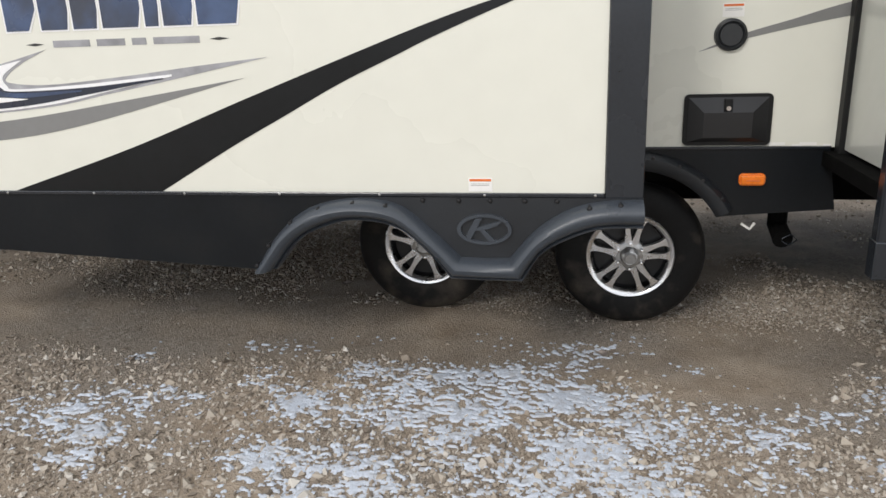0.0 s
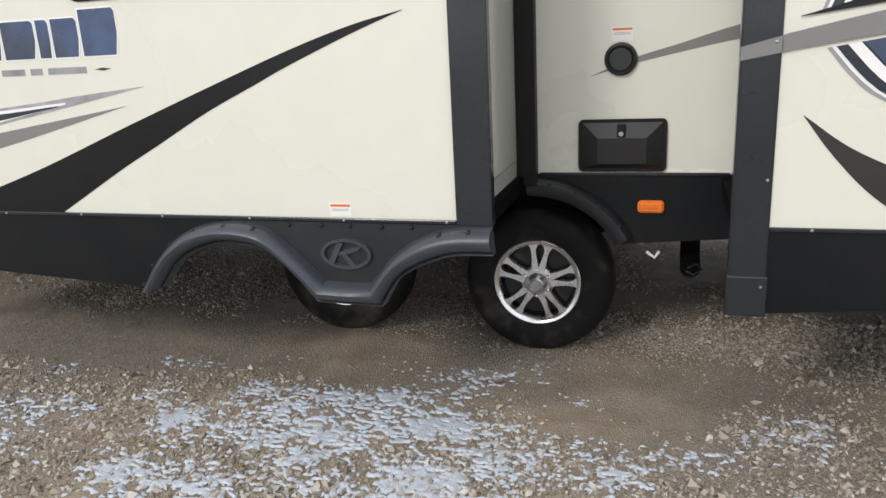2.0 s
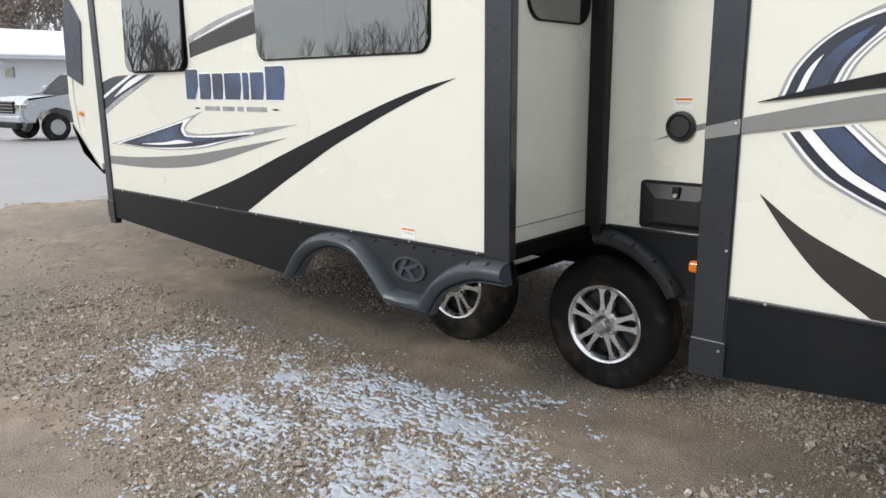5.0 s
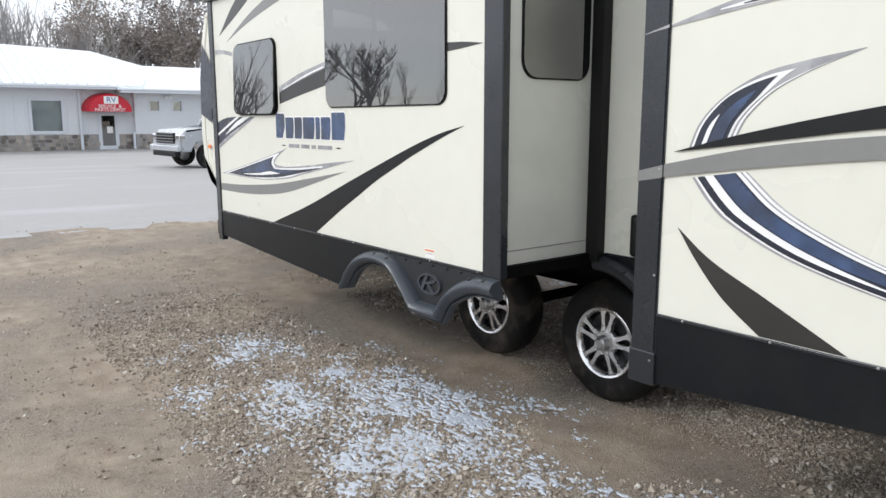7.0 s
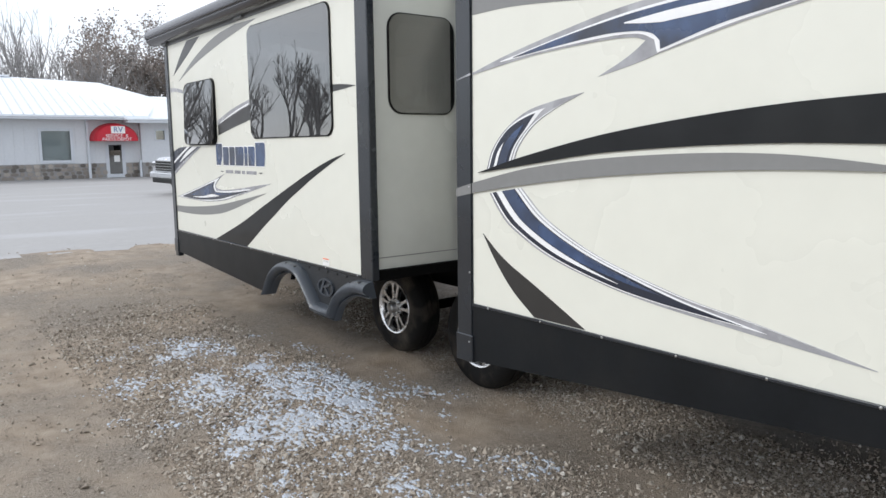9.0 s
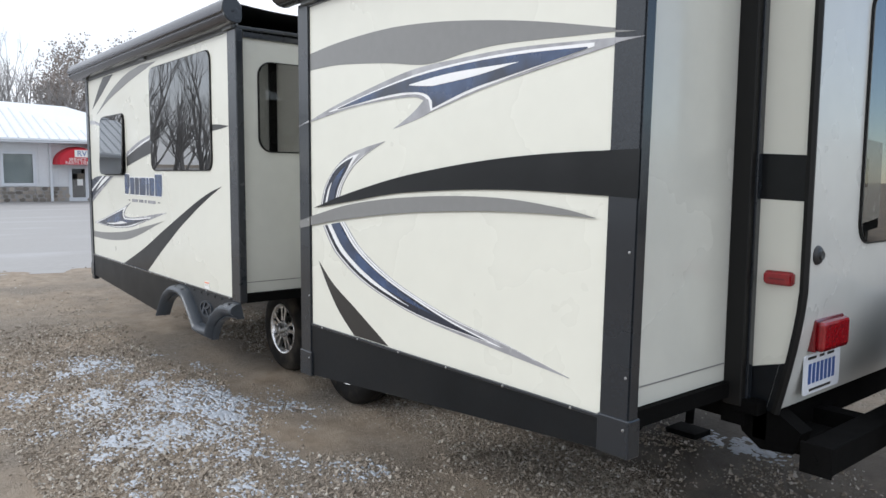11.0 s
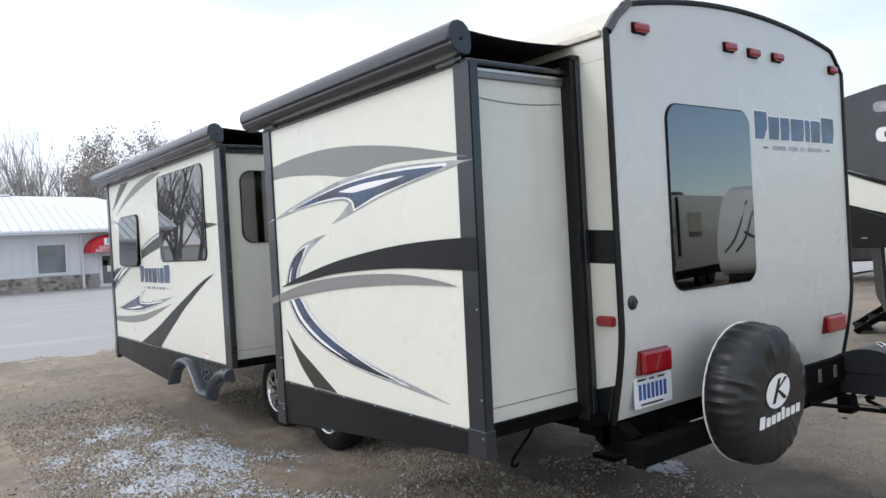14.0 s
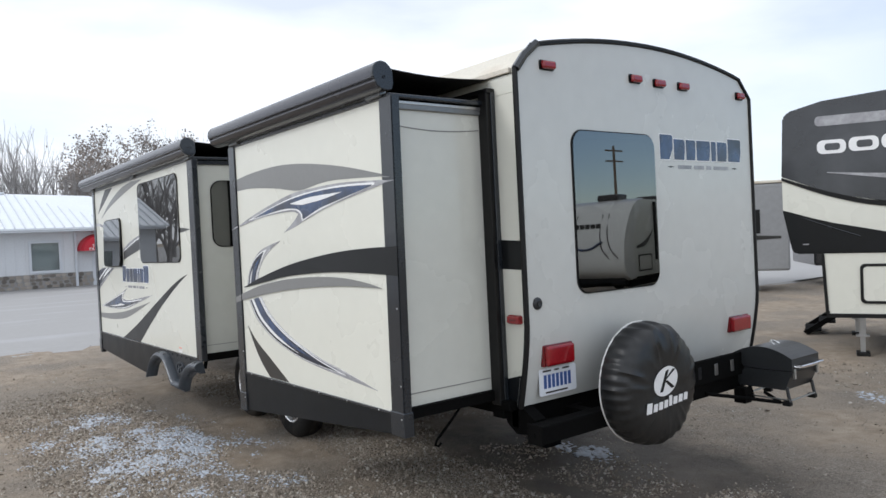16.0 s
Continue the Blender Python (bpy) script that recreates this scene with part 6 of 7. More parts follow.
part("ridge_vent", boxed(BX - 6.65, BX - 6.35, -9, 7.6, 5.42, 5.53, 0.02), M_SNOWROOF, roof)
dp("downpipe", boxed(BX + 0.02, BX + 0.14, 10.26, 10.40, BZ, 2.78, 0.01), M_FASCIA)
dp("downpipe", boxed(BX + 0.3, BX + 0.42, 12.95, 13.07, BZ, 0.5, 0.01), M_FASCIA)
# projecting wing
wing = dp("wing_wall", panel_with_holes(bmesh.new(), 13.1, 24.0, 0.36, 2.72, [(13.9, 14.5, 1.62, 2.24), (15.2, 15.78, 1.62, 2.24)], BX + 0.2, 0.2, "yz"), M_SIDING)
dp("wing_return", boxed(BX + 0.003, BX + 0.197, 13.103, 13.25, BZ, 2.72), M_SIDING)
dp("mortar_base", boxed(BX + 0.2, BX + 0.42, 13.1, 24.0, BZ - 0.3, 0.355), M_MORTAR)
for y0, y1 in ((13.9, 14.5), (15.2, 15.78)):
    win = dp("window", ring_plate(bmesh.new(), [(y0 - 0.03, 1.59), (y1 + 0.03, 1.59), (y1 + 0.03, 2.27), (y0 - 0.03, 2.27)], [(y0 + 0.05, 1.67), (y1 - 0.05, 1.67), (y1 - 0.05, 2.19), (y0 + 0.05, 2.19)], BX + 0.36, 0.07, "yz"), M_FASCIA)
    part("pane", boxed(BX + 0.3, BX + 0.312, y0 + 0.04, y1 - 0.04, 1.66, 2.20), M_GLASS, win)
hip = bmesh.new()
ha = [hip.verts.new(p) for p in ((BX + 1.0, 13.4, 3.0), (BX - 6.5, 7.8, 5.42), (BX - 6.5, 12.6, 5.28), (BX - 3.4, 15.4, 4.2), (BX - 1.0, 14.2, 3.4))]
hb = [hip.verts.new(v.co - Vector((0, 0, 0.06))) for v in ha]
for a, b, c in ((0, 1, 2), (0, 2, 3), (0, 3, 4)):
    hip.faces.new((ha[a], ha[b], ha[c]))
    hip.faces.new((hb[c], hb[b], hb[a]))
for k in range(5):
    hip.faces.new((ha[k], hb[k], hb[(k + 1) % 5], ha[(k + 1) % 5]))
dp("cross_roof", hip, M_SNOWROOF)
fs_ = bmesh.new()
ta = [fs_.verts.new(p) for p in ((BX + 1.0, 7.8, 3.0), (BX + 1.0, 13.4, 3.0), (BX - 6.5, 7.8, 5.42))]
tb = [fs_.verts.new(v.co - Vector((0, 0, 0.1))) for v in ta]
fs_.faces.new(ta)
fs_.faces.new(tb[::-1])
for k in range(3):
    fs_.faces.new((ta[k], tb[k], tb[(k + 1) % 3], ta[(k + 1) % 3]))
dp("front_slope", fs_, M_SNOWROOF)
dp("fascia", boxed(BX + 0.1, BX + 1.35, 12.2, 24.5, 2.62, 2.86), M_FASCIA)
wr = bmesh.new()
va = [wr.verts.new(p) for p in ((BX + 1.4, 12.1, 2.86), (BX + 1.4, 24.6, 2.86), (BX - 3.4, 24.6, 4.35), (BX - 3.4, 14.6, 4.35), (BX - 3.4, 12.1, 3.2))]
vb = [wr.verts.new(v.co - Vector((0, 0, 0.08))) for v in va]
wr.faces.new(va)
wr.faces.new(vb[::-1])
for k in range(5):
    wr.faces.new((va[k], vb[k], vb[(k + 1) % 5], va[(k + 1) % 5]))
dp("wing_roof", wr, M_SNOWROOF)
flood = dp("flood_lamp", boxed(BX + 0.42, BX + 0.55, 14.75, 15.1, 2.42, 2.5, 0.02), M_FASCIA)
for y in (14.82, 15.05):
    bm = bmesh.new()
    lathe(bm, [(0.0, 0.1), (0.08, 0.09), (0.05, -0.03), (0.0, -0.05)], (BX + 0.6, y, 2.42), 12, "x")
    part("lamp_head", bm, M_LABEL, flood)
# round-headed canopy with its lettering
cn = bmesh.new()
arcs = []
for x, sc in ((BX + 0.02, 1.0), (BX + 0.75, 0.94), (BX + 1.0, 0.86)):
    arcs.append([cn.verts.new((x, 11.68 + 1.26 * sc * math.cos(a), 1.60 + (1.02 * sc) * math.sin(a) ** 0.9)) for a in [math.pi * k / 20 for k in range(21)]])
for a, b in zip(arcs, arcs[1:]):
    for k in range(20):
        cn.faces.new((a[k], a[k + 1], b[k + 1], b[k]))
cn.faces.new(arcs[-1])
canopy = dp("door_canopy", cn, M_CANOPY, label="red round-headed door canopy")
part("canopy_badge", boxed(BX + 1.0, BX + 1.012, 11.36, 12.10, 2.02, 2.42), M_LABEL, canopy)


def lettering(text, size, y, z, x, mat, parent):
    """Flat built-in lettering that faces +x."""
    cu = bpy.data.curves.new("lettering", "FONT")
    cu.body, cu.size, cu.extrude, cu.align_x, cu.align_y = text, size, 0.004, "CENTER", "CENTER"
    tmp = bpy.data.objects.new("tmp", cu)
    scene.collection.objects.link(tmp)
    bpy.context.view_layer.update()
    me = bpy.data.meshes.new_from_object(tmp.evaluated_get(bpy.context.evaluated_depsgraph_get()))
    bpy.data.objects.remove(tmp)
    me.transform(Matrix.Translation((x, y, z)) @ Matrix.Rotation(radians(90), 4, "Z") @ Matrix.Rotation(radians(90), 4, "X"))
    me.materials.clear()
    me.materials.append(mat)
    ob = new("lettering", me)
    ob.parent = parent
    return ob


lettering("RV", 0.42, 11.73, 2.22, BX + 1.018, M_PLATEBLUE, canopy)
lettering("SERVICE  &", 0.25, 11.66, 1.88, BX + 1.01, M_LABEL, canopy)
lettering("PARTS DEPOT", 0.25, 11.66, 1.69, BX + 1.01, M_LABEL, canopy)

# stones of the base, each one set proud of the mortar
stone_meshes = []
for s in range(10):
    bm = bmesh.new()
    w, h = rng.uniform(0.20, 0.42), rng.uniform(0.16, 0.27)
    pts = [(w * 0.5 * math.cos(a) * rng.uniform(0.85, 1.1), h * 0.5 * math.sin(a) * rng.uniform(0.85, 1.1)) for a in [2 * math.pi * (k + 0.5) / 7 for k in range(7)]]
    slab(bm, pts, 0.0, 0.04, "yz")
    me = bpy.data.meshes.new("stone")
    bm.to_mesh(me)
    bm.free()
    me.materials.append(M_MASONRY)
    stone_meshes.append(me)
count = 0
for y0, y1, x in ((2.6, 11.15, BX + 0.02), (12.35, 13.0, BX + 0.02), (13.3, 17.0, BX + 0.42)):
    for r in range(4):
        y = y0 + rng.uniform(0, 0.2)
        while y < y1 and count < 290:
            ob = new("stone", stone_meshes[int(rng.integers(10))])
            ob.parent = depot
            ob.location = Vector((x, y, BZ + 0.10 + 0.205 * r + rng.uniform(-0.02, 0.02))) - D
            count += 1
            y += rng.uniform(0.27, 0.40)

# ---------------------------------------------------------------- pickup truck on the lot

def pickup(m, label):
    t = empty("pickup_truck", m, label, "pickup truck", "pickup trucks")
    P = lambda name, bm, mat, label="", soft=False: part(name, bm, mat, t, label, soft)
    body = bmesh.new()
    slab(body, [(2.75, 0.55), (2.85, 0.75), (2.8, 1.05), (2.6, 1.22), (1.2, 1.30), (0.6, 1.86), (0.2, 1.94), (-1.3, 1.94), (-1.5, 1.34), (-2.9, 1.34), (-2.95, 0.6), (-2.3, 0.55), (-2.2, 0.9), (-1.7, 1.02), (-1.2, 0.9), (-1.1, 0.5), (1.25, 0.5), (1.35, 0.9), (1.85, 1.02), (2.35, 0.9), (2.45, 0.55)], -0.98, 1.96)
    bmesh.ops.bevel(body, geom=[e for e in body.edges if abs(e.verts[0].co.y - e.verts[1].co.y) < 1e-5], offset=0.06, segments=2, affect="EDGES")
    P("body", body, M_PAINT, soft=True)
    g = P("grille", boxed(2.80, 2.875, -0.62, 0.62, 0.80, 1.14, 0.02), M_GASKET)
    for z in (0.86, 0.95, 1.04, 1.12):
        part("grille_bar", boxed(2.87, 2.89, -0.6, 0.6, z - 0.010, z + 0.010, 0.004), M_STEEL, g)
    for y in (-0.80, 0.80):
        P("headlight", boxed(2.62, 2.85, y - 0.185, y + 0.185, 0.90, 1.10, 0.05), M_CHROME, "clear headlight")
        P("mirror", boxed(0.95, 1.1, y * 1.25 - 0.1, y * 1.25 + 0.1, 1.34, 1.55, 0.03), M_PAINT)
        P("side_glass", slab(bmesh.new(), [(0.95, 1.38), (0.52, 1.82), (-1.2, 1.85), (-1.32, 1.38)], 0.975 if y > 0 else -0.985, 0.012), M_GASKET)
    P("bumper", boxed(2.78, 2.95, -0.97, 0.97, 0.56, 0.76, 0.05), M_PAINT, "painted bumper")
    P("lower_intake", boxed(2.74, 2.93, -0.80, 0.80, 0.40, 0.565, 0.03), M_GASKET)
    ws = bmesh.new()
    v = [ws.verts.new(p) for p in ((1.24, -0.85, 1.315), (1.24, 0.85, 1.315), (0.64, 0.80, 1.875), (0.64, -0.80, 1.875), (1.20, -0.85, 1.29), (1.20, 0.85, 1.29), (0.60, 0.80, 1.85), (0.60, -0.80, 1.85))]
    for q in ((0, 1, 2, 3), (7, 6, 5, 4), (0, 4, 5, 1), (1, 5, 6, 2), (2, 6, 7, 3), (3, 7, 4, 0)):
        ws.faces.new([v[a] for a in q])
    P("windscreen", ws, M_GASKET)
    for x in (1.85, -1.7):
        for y in (-0.92, 0.92):
            wt = bmesh.new()
            lathe(wt, [(0.22, -0.11), (0.38, -0.10), (0.40, -0.05), (0.40, 0.05), (0.38, 0.10), (0.22, 0.11)], (x, y * 0.93, 0.40), 28)
            wh = P("wheel", wt, M_RUBBER, soft=True)
            rm = bmesh.new()
            lathe(rm, [(0.0, 0.10 if y > 0 else -0.10), (0.23, 0.105 if y > 0 else -0.105), (0.23, 0.0)], (x, y * 0.93, 0.40), 20)
            part("rim", rm, M_STEEL, wh, soft=True)
    return t


def on_ground(x, y):
    return float(ground_z(x, y)) + (0.025 if x < -8.5 else 0)


pickup(pose(-21.2, 11.45, on_ground(-21.2, 11.45), 0, 0, -83), "silver pickup truck parked on the asphalt lot")
pickup(pose(-33.0, -14.0, on_ground(-33, -14), 0, 0, 20), "silver pickup truck parked before the building")

# ---------------------------------------------------------------- fifth-wheel trailers and others

def fifth_wheel(m, label, upper, accent, length):
    """High-nosed trailer: raised front over a low body, slide, landing leg and folded steps. x runs back from the nose, y across."""
    t = empty("fifth_wheel_trailer", m, label, "fifth-wheel trailer", "fifth-wheel trailers")
    P = lambda name, bm, mat, label="", soft=False: part(name, bm, mat, t, label, soft)
    b = bmesh.new()
    slab(b, [(0.50, 0.58), (length, 0.62), (length, 3.44), (1.3, 3.42), (0.60, 3.34), (0.25, 3.2), (0.25, 2.2), (0.30, 1.55), (0.46, 1.41)], 0.0, 2.44)
    bmesh.ops.bevel(b, geom=[e for e in b.edges if abs(e.verts[0].co.y - e.verts[1].co.y) > 1], offset=0.04, segments=2, affect="EDGES")
    P("body", b, M_CREAM, soft=True)
    capm = bmesh.new()
    slab(capm, [(0.0, 2.42), (0.03, 3.22), (0.10, 3.30), (0.5, 3.40), (1.25, 3.46), (3.4, 3.50), (3.4, 2.12), (2.2, 1.98), (1.25, 2.02), (0.6, 2.17)], -0.02, 2.48)
    bmesh.ops.bevel(capm, geom=list(capm.edges), offset=0.02, segments=2, affect="EDGES")
    c = P("upper_cap", capm, upper, "glossy upper nose", soft=True)
    part("cap_edge", slab(bmesh.new(), blade([(0.0, 2.42), (0.6, 2.19), (1.25, 2.04), (2.2, 2.0), (3.4, 2.14)], [(0.0, 2.38), (0.6, 2.13), (1.25, 1.975), (2.2, 1.94), (3.4, 2.08)], 6), -0.026, 0.014), M_GASKET, c)
    low = bmesh.new()
    slab(low, [(0.0, 1.99), (0.11, 1.42), (0.16, 1.385), (3.2, 1.37), (3.2, 1.50), (2.0, 1.56), (1.2, 1.655), (0.6, 1.79)], -0.025, 2.49)
    bmesh.ops.bevel(low, geom=list(low.edges), offset=0.02, segments=2, affect="EDGES")
    lc = P("lower_cap", low, M_BLACK, soft=True)
    crease = bmesh.new()
    tube(crease, [(0.26, -0.026, 1.86), (0.6, -0.028, 1.72), (0.92, -0.026, 1.60)], 0.008, sides=6)
    part("cap_crease", crease, M_TRIM, lc)
    part("reflector", boxed(0.24, 0.31, -0.030, -0.024, 1.505, 1.520), M_SILVER, lc)
    mid = bmesh.new()
    slab(mid, [(0.005, 2.43), (0.6, 2.18), (1.25, 2.03), (2.2, 2.0), (3.2, 2.12), (3.2, 1.49), (2.0, 1.55), (1.2, 1.645), (0.6, 1.78), (0.008, 1.98)], -0.012, 2.464)
    P("nose_band", mid, M_CREAM)
    part("cap_window", slab(bmesh.new(), rounded(0.42, 2.6, 3.07, 3.20, 0.05, 4), -0.026, 0.012), M_SILVER, c)
    for k in range(6):
        x = 0.44 + 0.37 * k
        part("wordmark_block", slab(bmesh.new(), rounded(x, x + 0.34, 2.70 + 0.01 * k, 2.88 + 0.012 * k, 0.07, 4), -0.030, 0.012), M_WHITE, c, "white wordmark block")
        part("wordmark_gap", slab(bmesh.new(), rounded(x + 0.09, x + 0.27, 2.745 + 0.01 * k, 2.835 + 0.012 * k, 0.035, 4), -0.033, 0.004), upper, c)
    part("pale_sweep", slab(bmesh.new(), blade([(0.55, 2.46), (1.1, 2.41), (1.8, 2.36)], [(0.55, 2.45), (1.1, 2.36), (1.8, 2.24)], 5), -0.030, 0.012), accent, c)
    hd = P("compartment_door", slab(bmesh.new(), rounded(0.92, 2.45, 0.74, 1.22, 0.05), -0.012, 0.012), M_CREAM)
    part("door_seal", ring_plate(bmesh.new(), rounded(0.90, 2.47, 0.72, 1.24, 0.06), rounded(0.935, 2.435, 0.755, 1.205, 0.05), -0.018, 0.014), M_GASKET, hd)
    P("front_edge", slab(bmesh.new(), [(0.45, 1.39), (0.49, 0.58), (0.53, 0.58), (0.49, 1.39)], -0.012, 2.464), M_GASKET)
    P("lower_trim", boxed(0.50, length, -0.012, 2.452, 0.53, 0.585), M_GASKET)
    for y in (0.25, 2.15):
        lg = bmesh.new()
        box(lg, 0.88, 0.96, y - 0.04, y + 0.04, 0.26, 0.56, 0.006)
        leg = P("landing_leg", lg, M_STEEL)
        part("collar", boxed(0.84, 1.0, y - 0.05, y + 0.05, 0.25, 0.28, 0.004), M_STEEL, leg)
        part("inner_leg", boxed(0.89, 0.95, y - 0.03, y + 0.03, 0.04, 0.27), M_STEEL, leg)
        part("foot", boxed(0.84, 1.0, y - 0.1, y + 0.1, 0.0, 0.05, 0.006), M_GASKET, leg)
    for x in (length * 0.63, length * 0.63 + 0.92):
        for y, o in ((0.02, -1), (2.42, 1)):
            wt = bmesh.new()
            lathe(wt, [(0.2, 0.0), (0.36, 0.0), (0.38, -0.04 * o), (0.38, -0.18 * o), (0.2, -0.2 * o)], (x, y, 0.38), 24)
            wh = P("wheel", wt, M_RUBBER, soft=True)
            rm = bmesh.new()
            lathe(rm, [(0.0, 0.01 * o), (0.2, 0.0), (0.2, -0.1 * o)], (x, y, 0.38), 18)
            part("rim", rm, M_ALLOY, wh, soft=True)
    for x0, x1 in ((3.75, 4.75),):
        part("gasket", slab(bmesh.new(), rounded(x0 - 0.02, x1 + 0.02, 1.88, 2.62, 0.08), -0.010, 0.012), M_GASKET, P("side_window", slab(bmesh.new(), rounded(x0, x1, 1.9, 2.6, 0.08), -0.018, 0.007), M_GLASS))
    P("side_stripe", slab(bmesh.new(), blade([(3.3, 1.5), (4.6, 1.66), (length - 0.2, 1.5)], [(3.3, 1.36), (4.6, 1.42), (length - 0.2, 1.38)], 6), -0.012, 0.01), M_DARKGREY)
    P("roof_unit", boxed(3.6, 4.4, 0.9, 1.6, 3.42, 3.74, 0.08), M_WHITE)
    st = bmesh.new()
    slab(st, [(0.16, 0.05), (0.22, 0.0), (0.95, 0.50), (0.95, 0.60)], 2.0, 0.10)
    slab(st, [(0.16, 0.05), (0.22, 0.0), (0.95, 0.50), (0.95, 0.60)], 2.75, 0.10)
    for k in range(4):
        box(st, 0.18 + 0.2 * k, 0.42 + 0.2 * k, 2.0, 2.85, 0.06 + 0.135 * k, 0.085 + 0.135 * k)
    P("folded_step", st, M_UNDER)
    return t


fifth_wheel(pose(1.97, 10.85, 0.0, 0, 0, 25), "cream and graphite fifth-wheel trailer standing on landing legs", M_FWGREY, M_SILVER, 5.4)


def parked_trailer(m, label):
    """Travel trailer with a swept pale front cap, beige sides and a black belly. y runs back from the nose, x across."""
    t = empty("parked_trailer", m, label, "travel trailer", "trailers in the row behind")
    P = lambda name, bm, mat, label="", soft=False: part(name, bm, mat, t, label, soft)
    b = bmesh.new()
    slab(b, [(0.75, 0.62), (0.62, 1.25), (0.72, 1.85), (1.0, 2.35), (1.5, 2.86), (7.2, 2.90), (7.2, 0.66)], -1.20, 2.40, "yz")
    P("body", b, M_SIDE, "beige side walls")
    c = bmesh.new()
    slab(c, [tuple(p) for p in curve([(0.42, 0.55), (0.06, 0.80), (0.0, 1.25), (0.12, 1.80), (0.45, 2.35), (0.92, 2.75), (1.55, 2.90)], 4)] + [tuple(p) for p in curve([(1.56, 2.86), (1.05, 2.36), (0.78, 1.88), (0.68, 1.28), (0.84, 0.60)], 4)], -1.23, 2.46, "yz")
    bmesh.ops.bevel(c, geom=[e for e in c.edges if abs(e.verts[0].co.x - e.verts[1].co.x) < 1e-5], offset=0.05, segments=2, affect="EDGES", clamp_overlap=True)
    cap = P("front_cap", c, M_REAR, "pale moulded front cap", soft=True)
    for sx in (-1, 1):
        for k in (0, 1):
            ln = bmesh.new()
            tube(ln, [tuple(p) for p in curve([(sx * (1.05 - 0.28 * k), -0.012, 1.18), (sx * (0.80 - 0.26 * k), 0.02, 1.50), (sx * (0.66 - 0.22 * k), 0.20, 1.95), (sx * (0.60 - 0.20 * k), 0.55, 2.46)], 6)], 0.022, sides=6)
            part("cap_line", ln, M_DARKGREY, cap)
    sw = bmesh.new()
    tube(sw, [tuple(p) for p in curve([(-0.55, 0.045, 1.68), (-0.25, 0.02, 1.50), (0.0, 0.012, 1.46), (0.25, 0.02, 1.50), (0.55, 0.045, 1.68)], 6)], 0.035, sides=6)
    part("blue_sweep", sw, M_BLUE, cap)
    for k in range(5):
        part("wordmark_block", boxed(-0.42 + 0.17 * k, -0.29 + 0.17 * k, 0.245, 0.30, 2.06, 2.20, 0.01), M_DARKGREY, cap)
    P("belly", boxed(-1.18, 1.18, 0.55, 7.15, 0.36, 0.66, 0.02), M_UNDER)
    P("nose_skirt", boxed(-1.10, 1.10, 0.30, 0.58, 0.42, 0.80, 0.04), M_BLACK)
    for k, y in enumerate((1.7, 4.6)):
        P("roof_unit", boxed(-0.35, 0.35, y, y + 0.7, 2.88, 3.10, 0.06), M_DARKGREY)
    for sx in (-1, 1):
        x0, x1 = (-1.215, -1.2) if sx < 0 else (1.2, 1.215)
        hd = P("storage_door", slab(bmesh.new(), rounded(1.05, 1.95, 0.78, 1.22, 0.05), x0, 0.015, "yz"), M_SIDE)
        part("door_seal", ring_plate(bmesh.new(), rounded(1.02, 1.98, 0.75, 1.25, 0.06), rounded(1.07, 1.93, 0.80, 1.20, 0.05), x0 - 0.004 if sx < 0 else x0, 0.019, "yz"), M_GASKET, hd)
        P("awning_arm", boxed(x0 - 0.05 if sx < 0 else x0, x1 if sx < 0 else x1 + 0.05, 2.25, 2.36, 1.05, 2.80, 0.01), M_GASKET)
        P("side_stripe", slab(bmesh.new(), blade([(0.95, 1.50), (1.6, 1.66), (2.2, 1.98)], [(0.95, 1.44), (1.6, 1.52), (2.2, 1.96)], 5), x0 - 0.002 if sx < 0 else x1 - 0.012, 0.014, "yz"), M_DARKGREY)
        P("side_window", slab(bmesh.new(), rounded(3.2, 4.3, 1.6, 2.35, 0.07), x0, 0.015, "yz"), M_GLASS)
        for y in (4.4, 5.25):
            wt = bmesh.new()
            lathe(wt, [(0.0, 0.01 * sx), (0.19, 0.0), (0.33, 0.0), (0.35, -0.04 * sx), (0.35, -0.18 * sx), (0.0, -0.19 * sx)], (1.12 * sx, y, 0.35), 20, "x")
            P("wheel", wt, M_RUBBER, soft=True)
    tg = bmesh.new()
    tube(tg, [(-0.75, 0.6, 0.45), (0.0, -0.95, 0.45), (0.75, 0.6, 0.45)], 0.05, sides=6)
    P("tongue", tg, M_UNDER)
    P("tongue_jack", boxed(-0.05, 0.05, -0.80, -0.70, 0.02, 0.95, 0.01), M_GASKET)
    return t


parked_trailer(pose(15.3, 17.3, 0.0, 0, 0, -14), "pale grey travel trailer with beige sides, parked in a row")
parked_trailer(pose(11.2, 18.5, 0.0, 0, 0, -14), "pale grey travel trailer with beige sides, parked in a row")
parked_trailer(pose(21.2, 16.9, 0.0, 0, 0, -14), "pale grey travel trailer with beige sides, parked in a row")


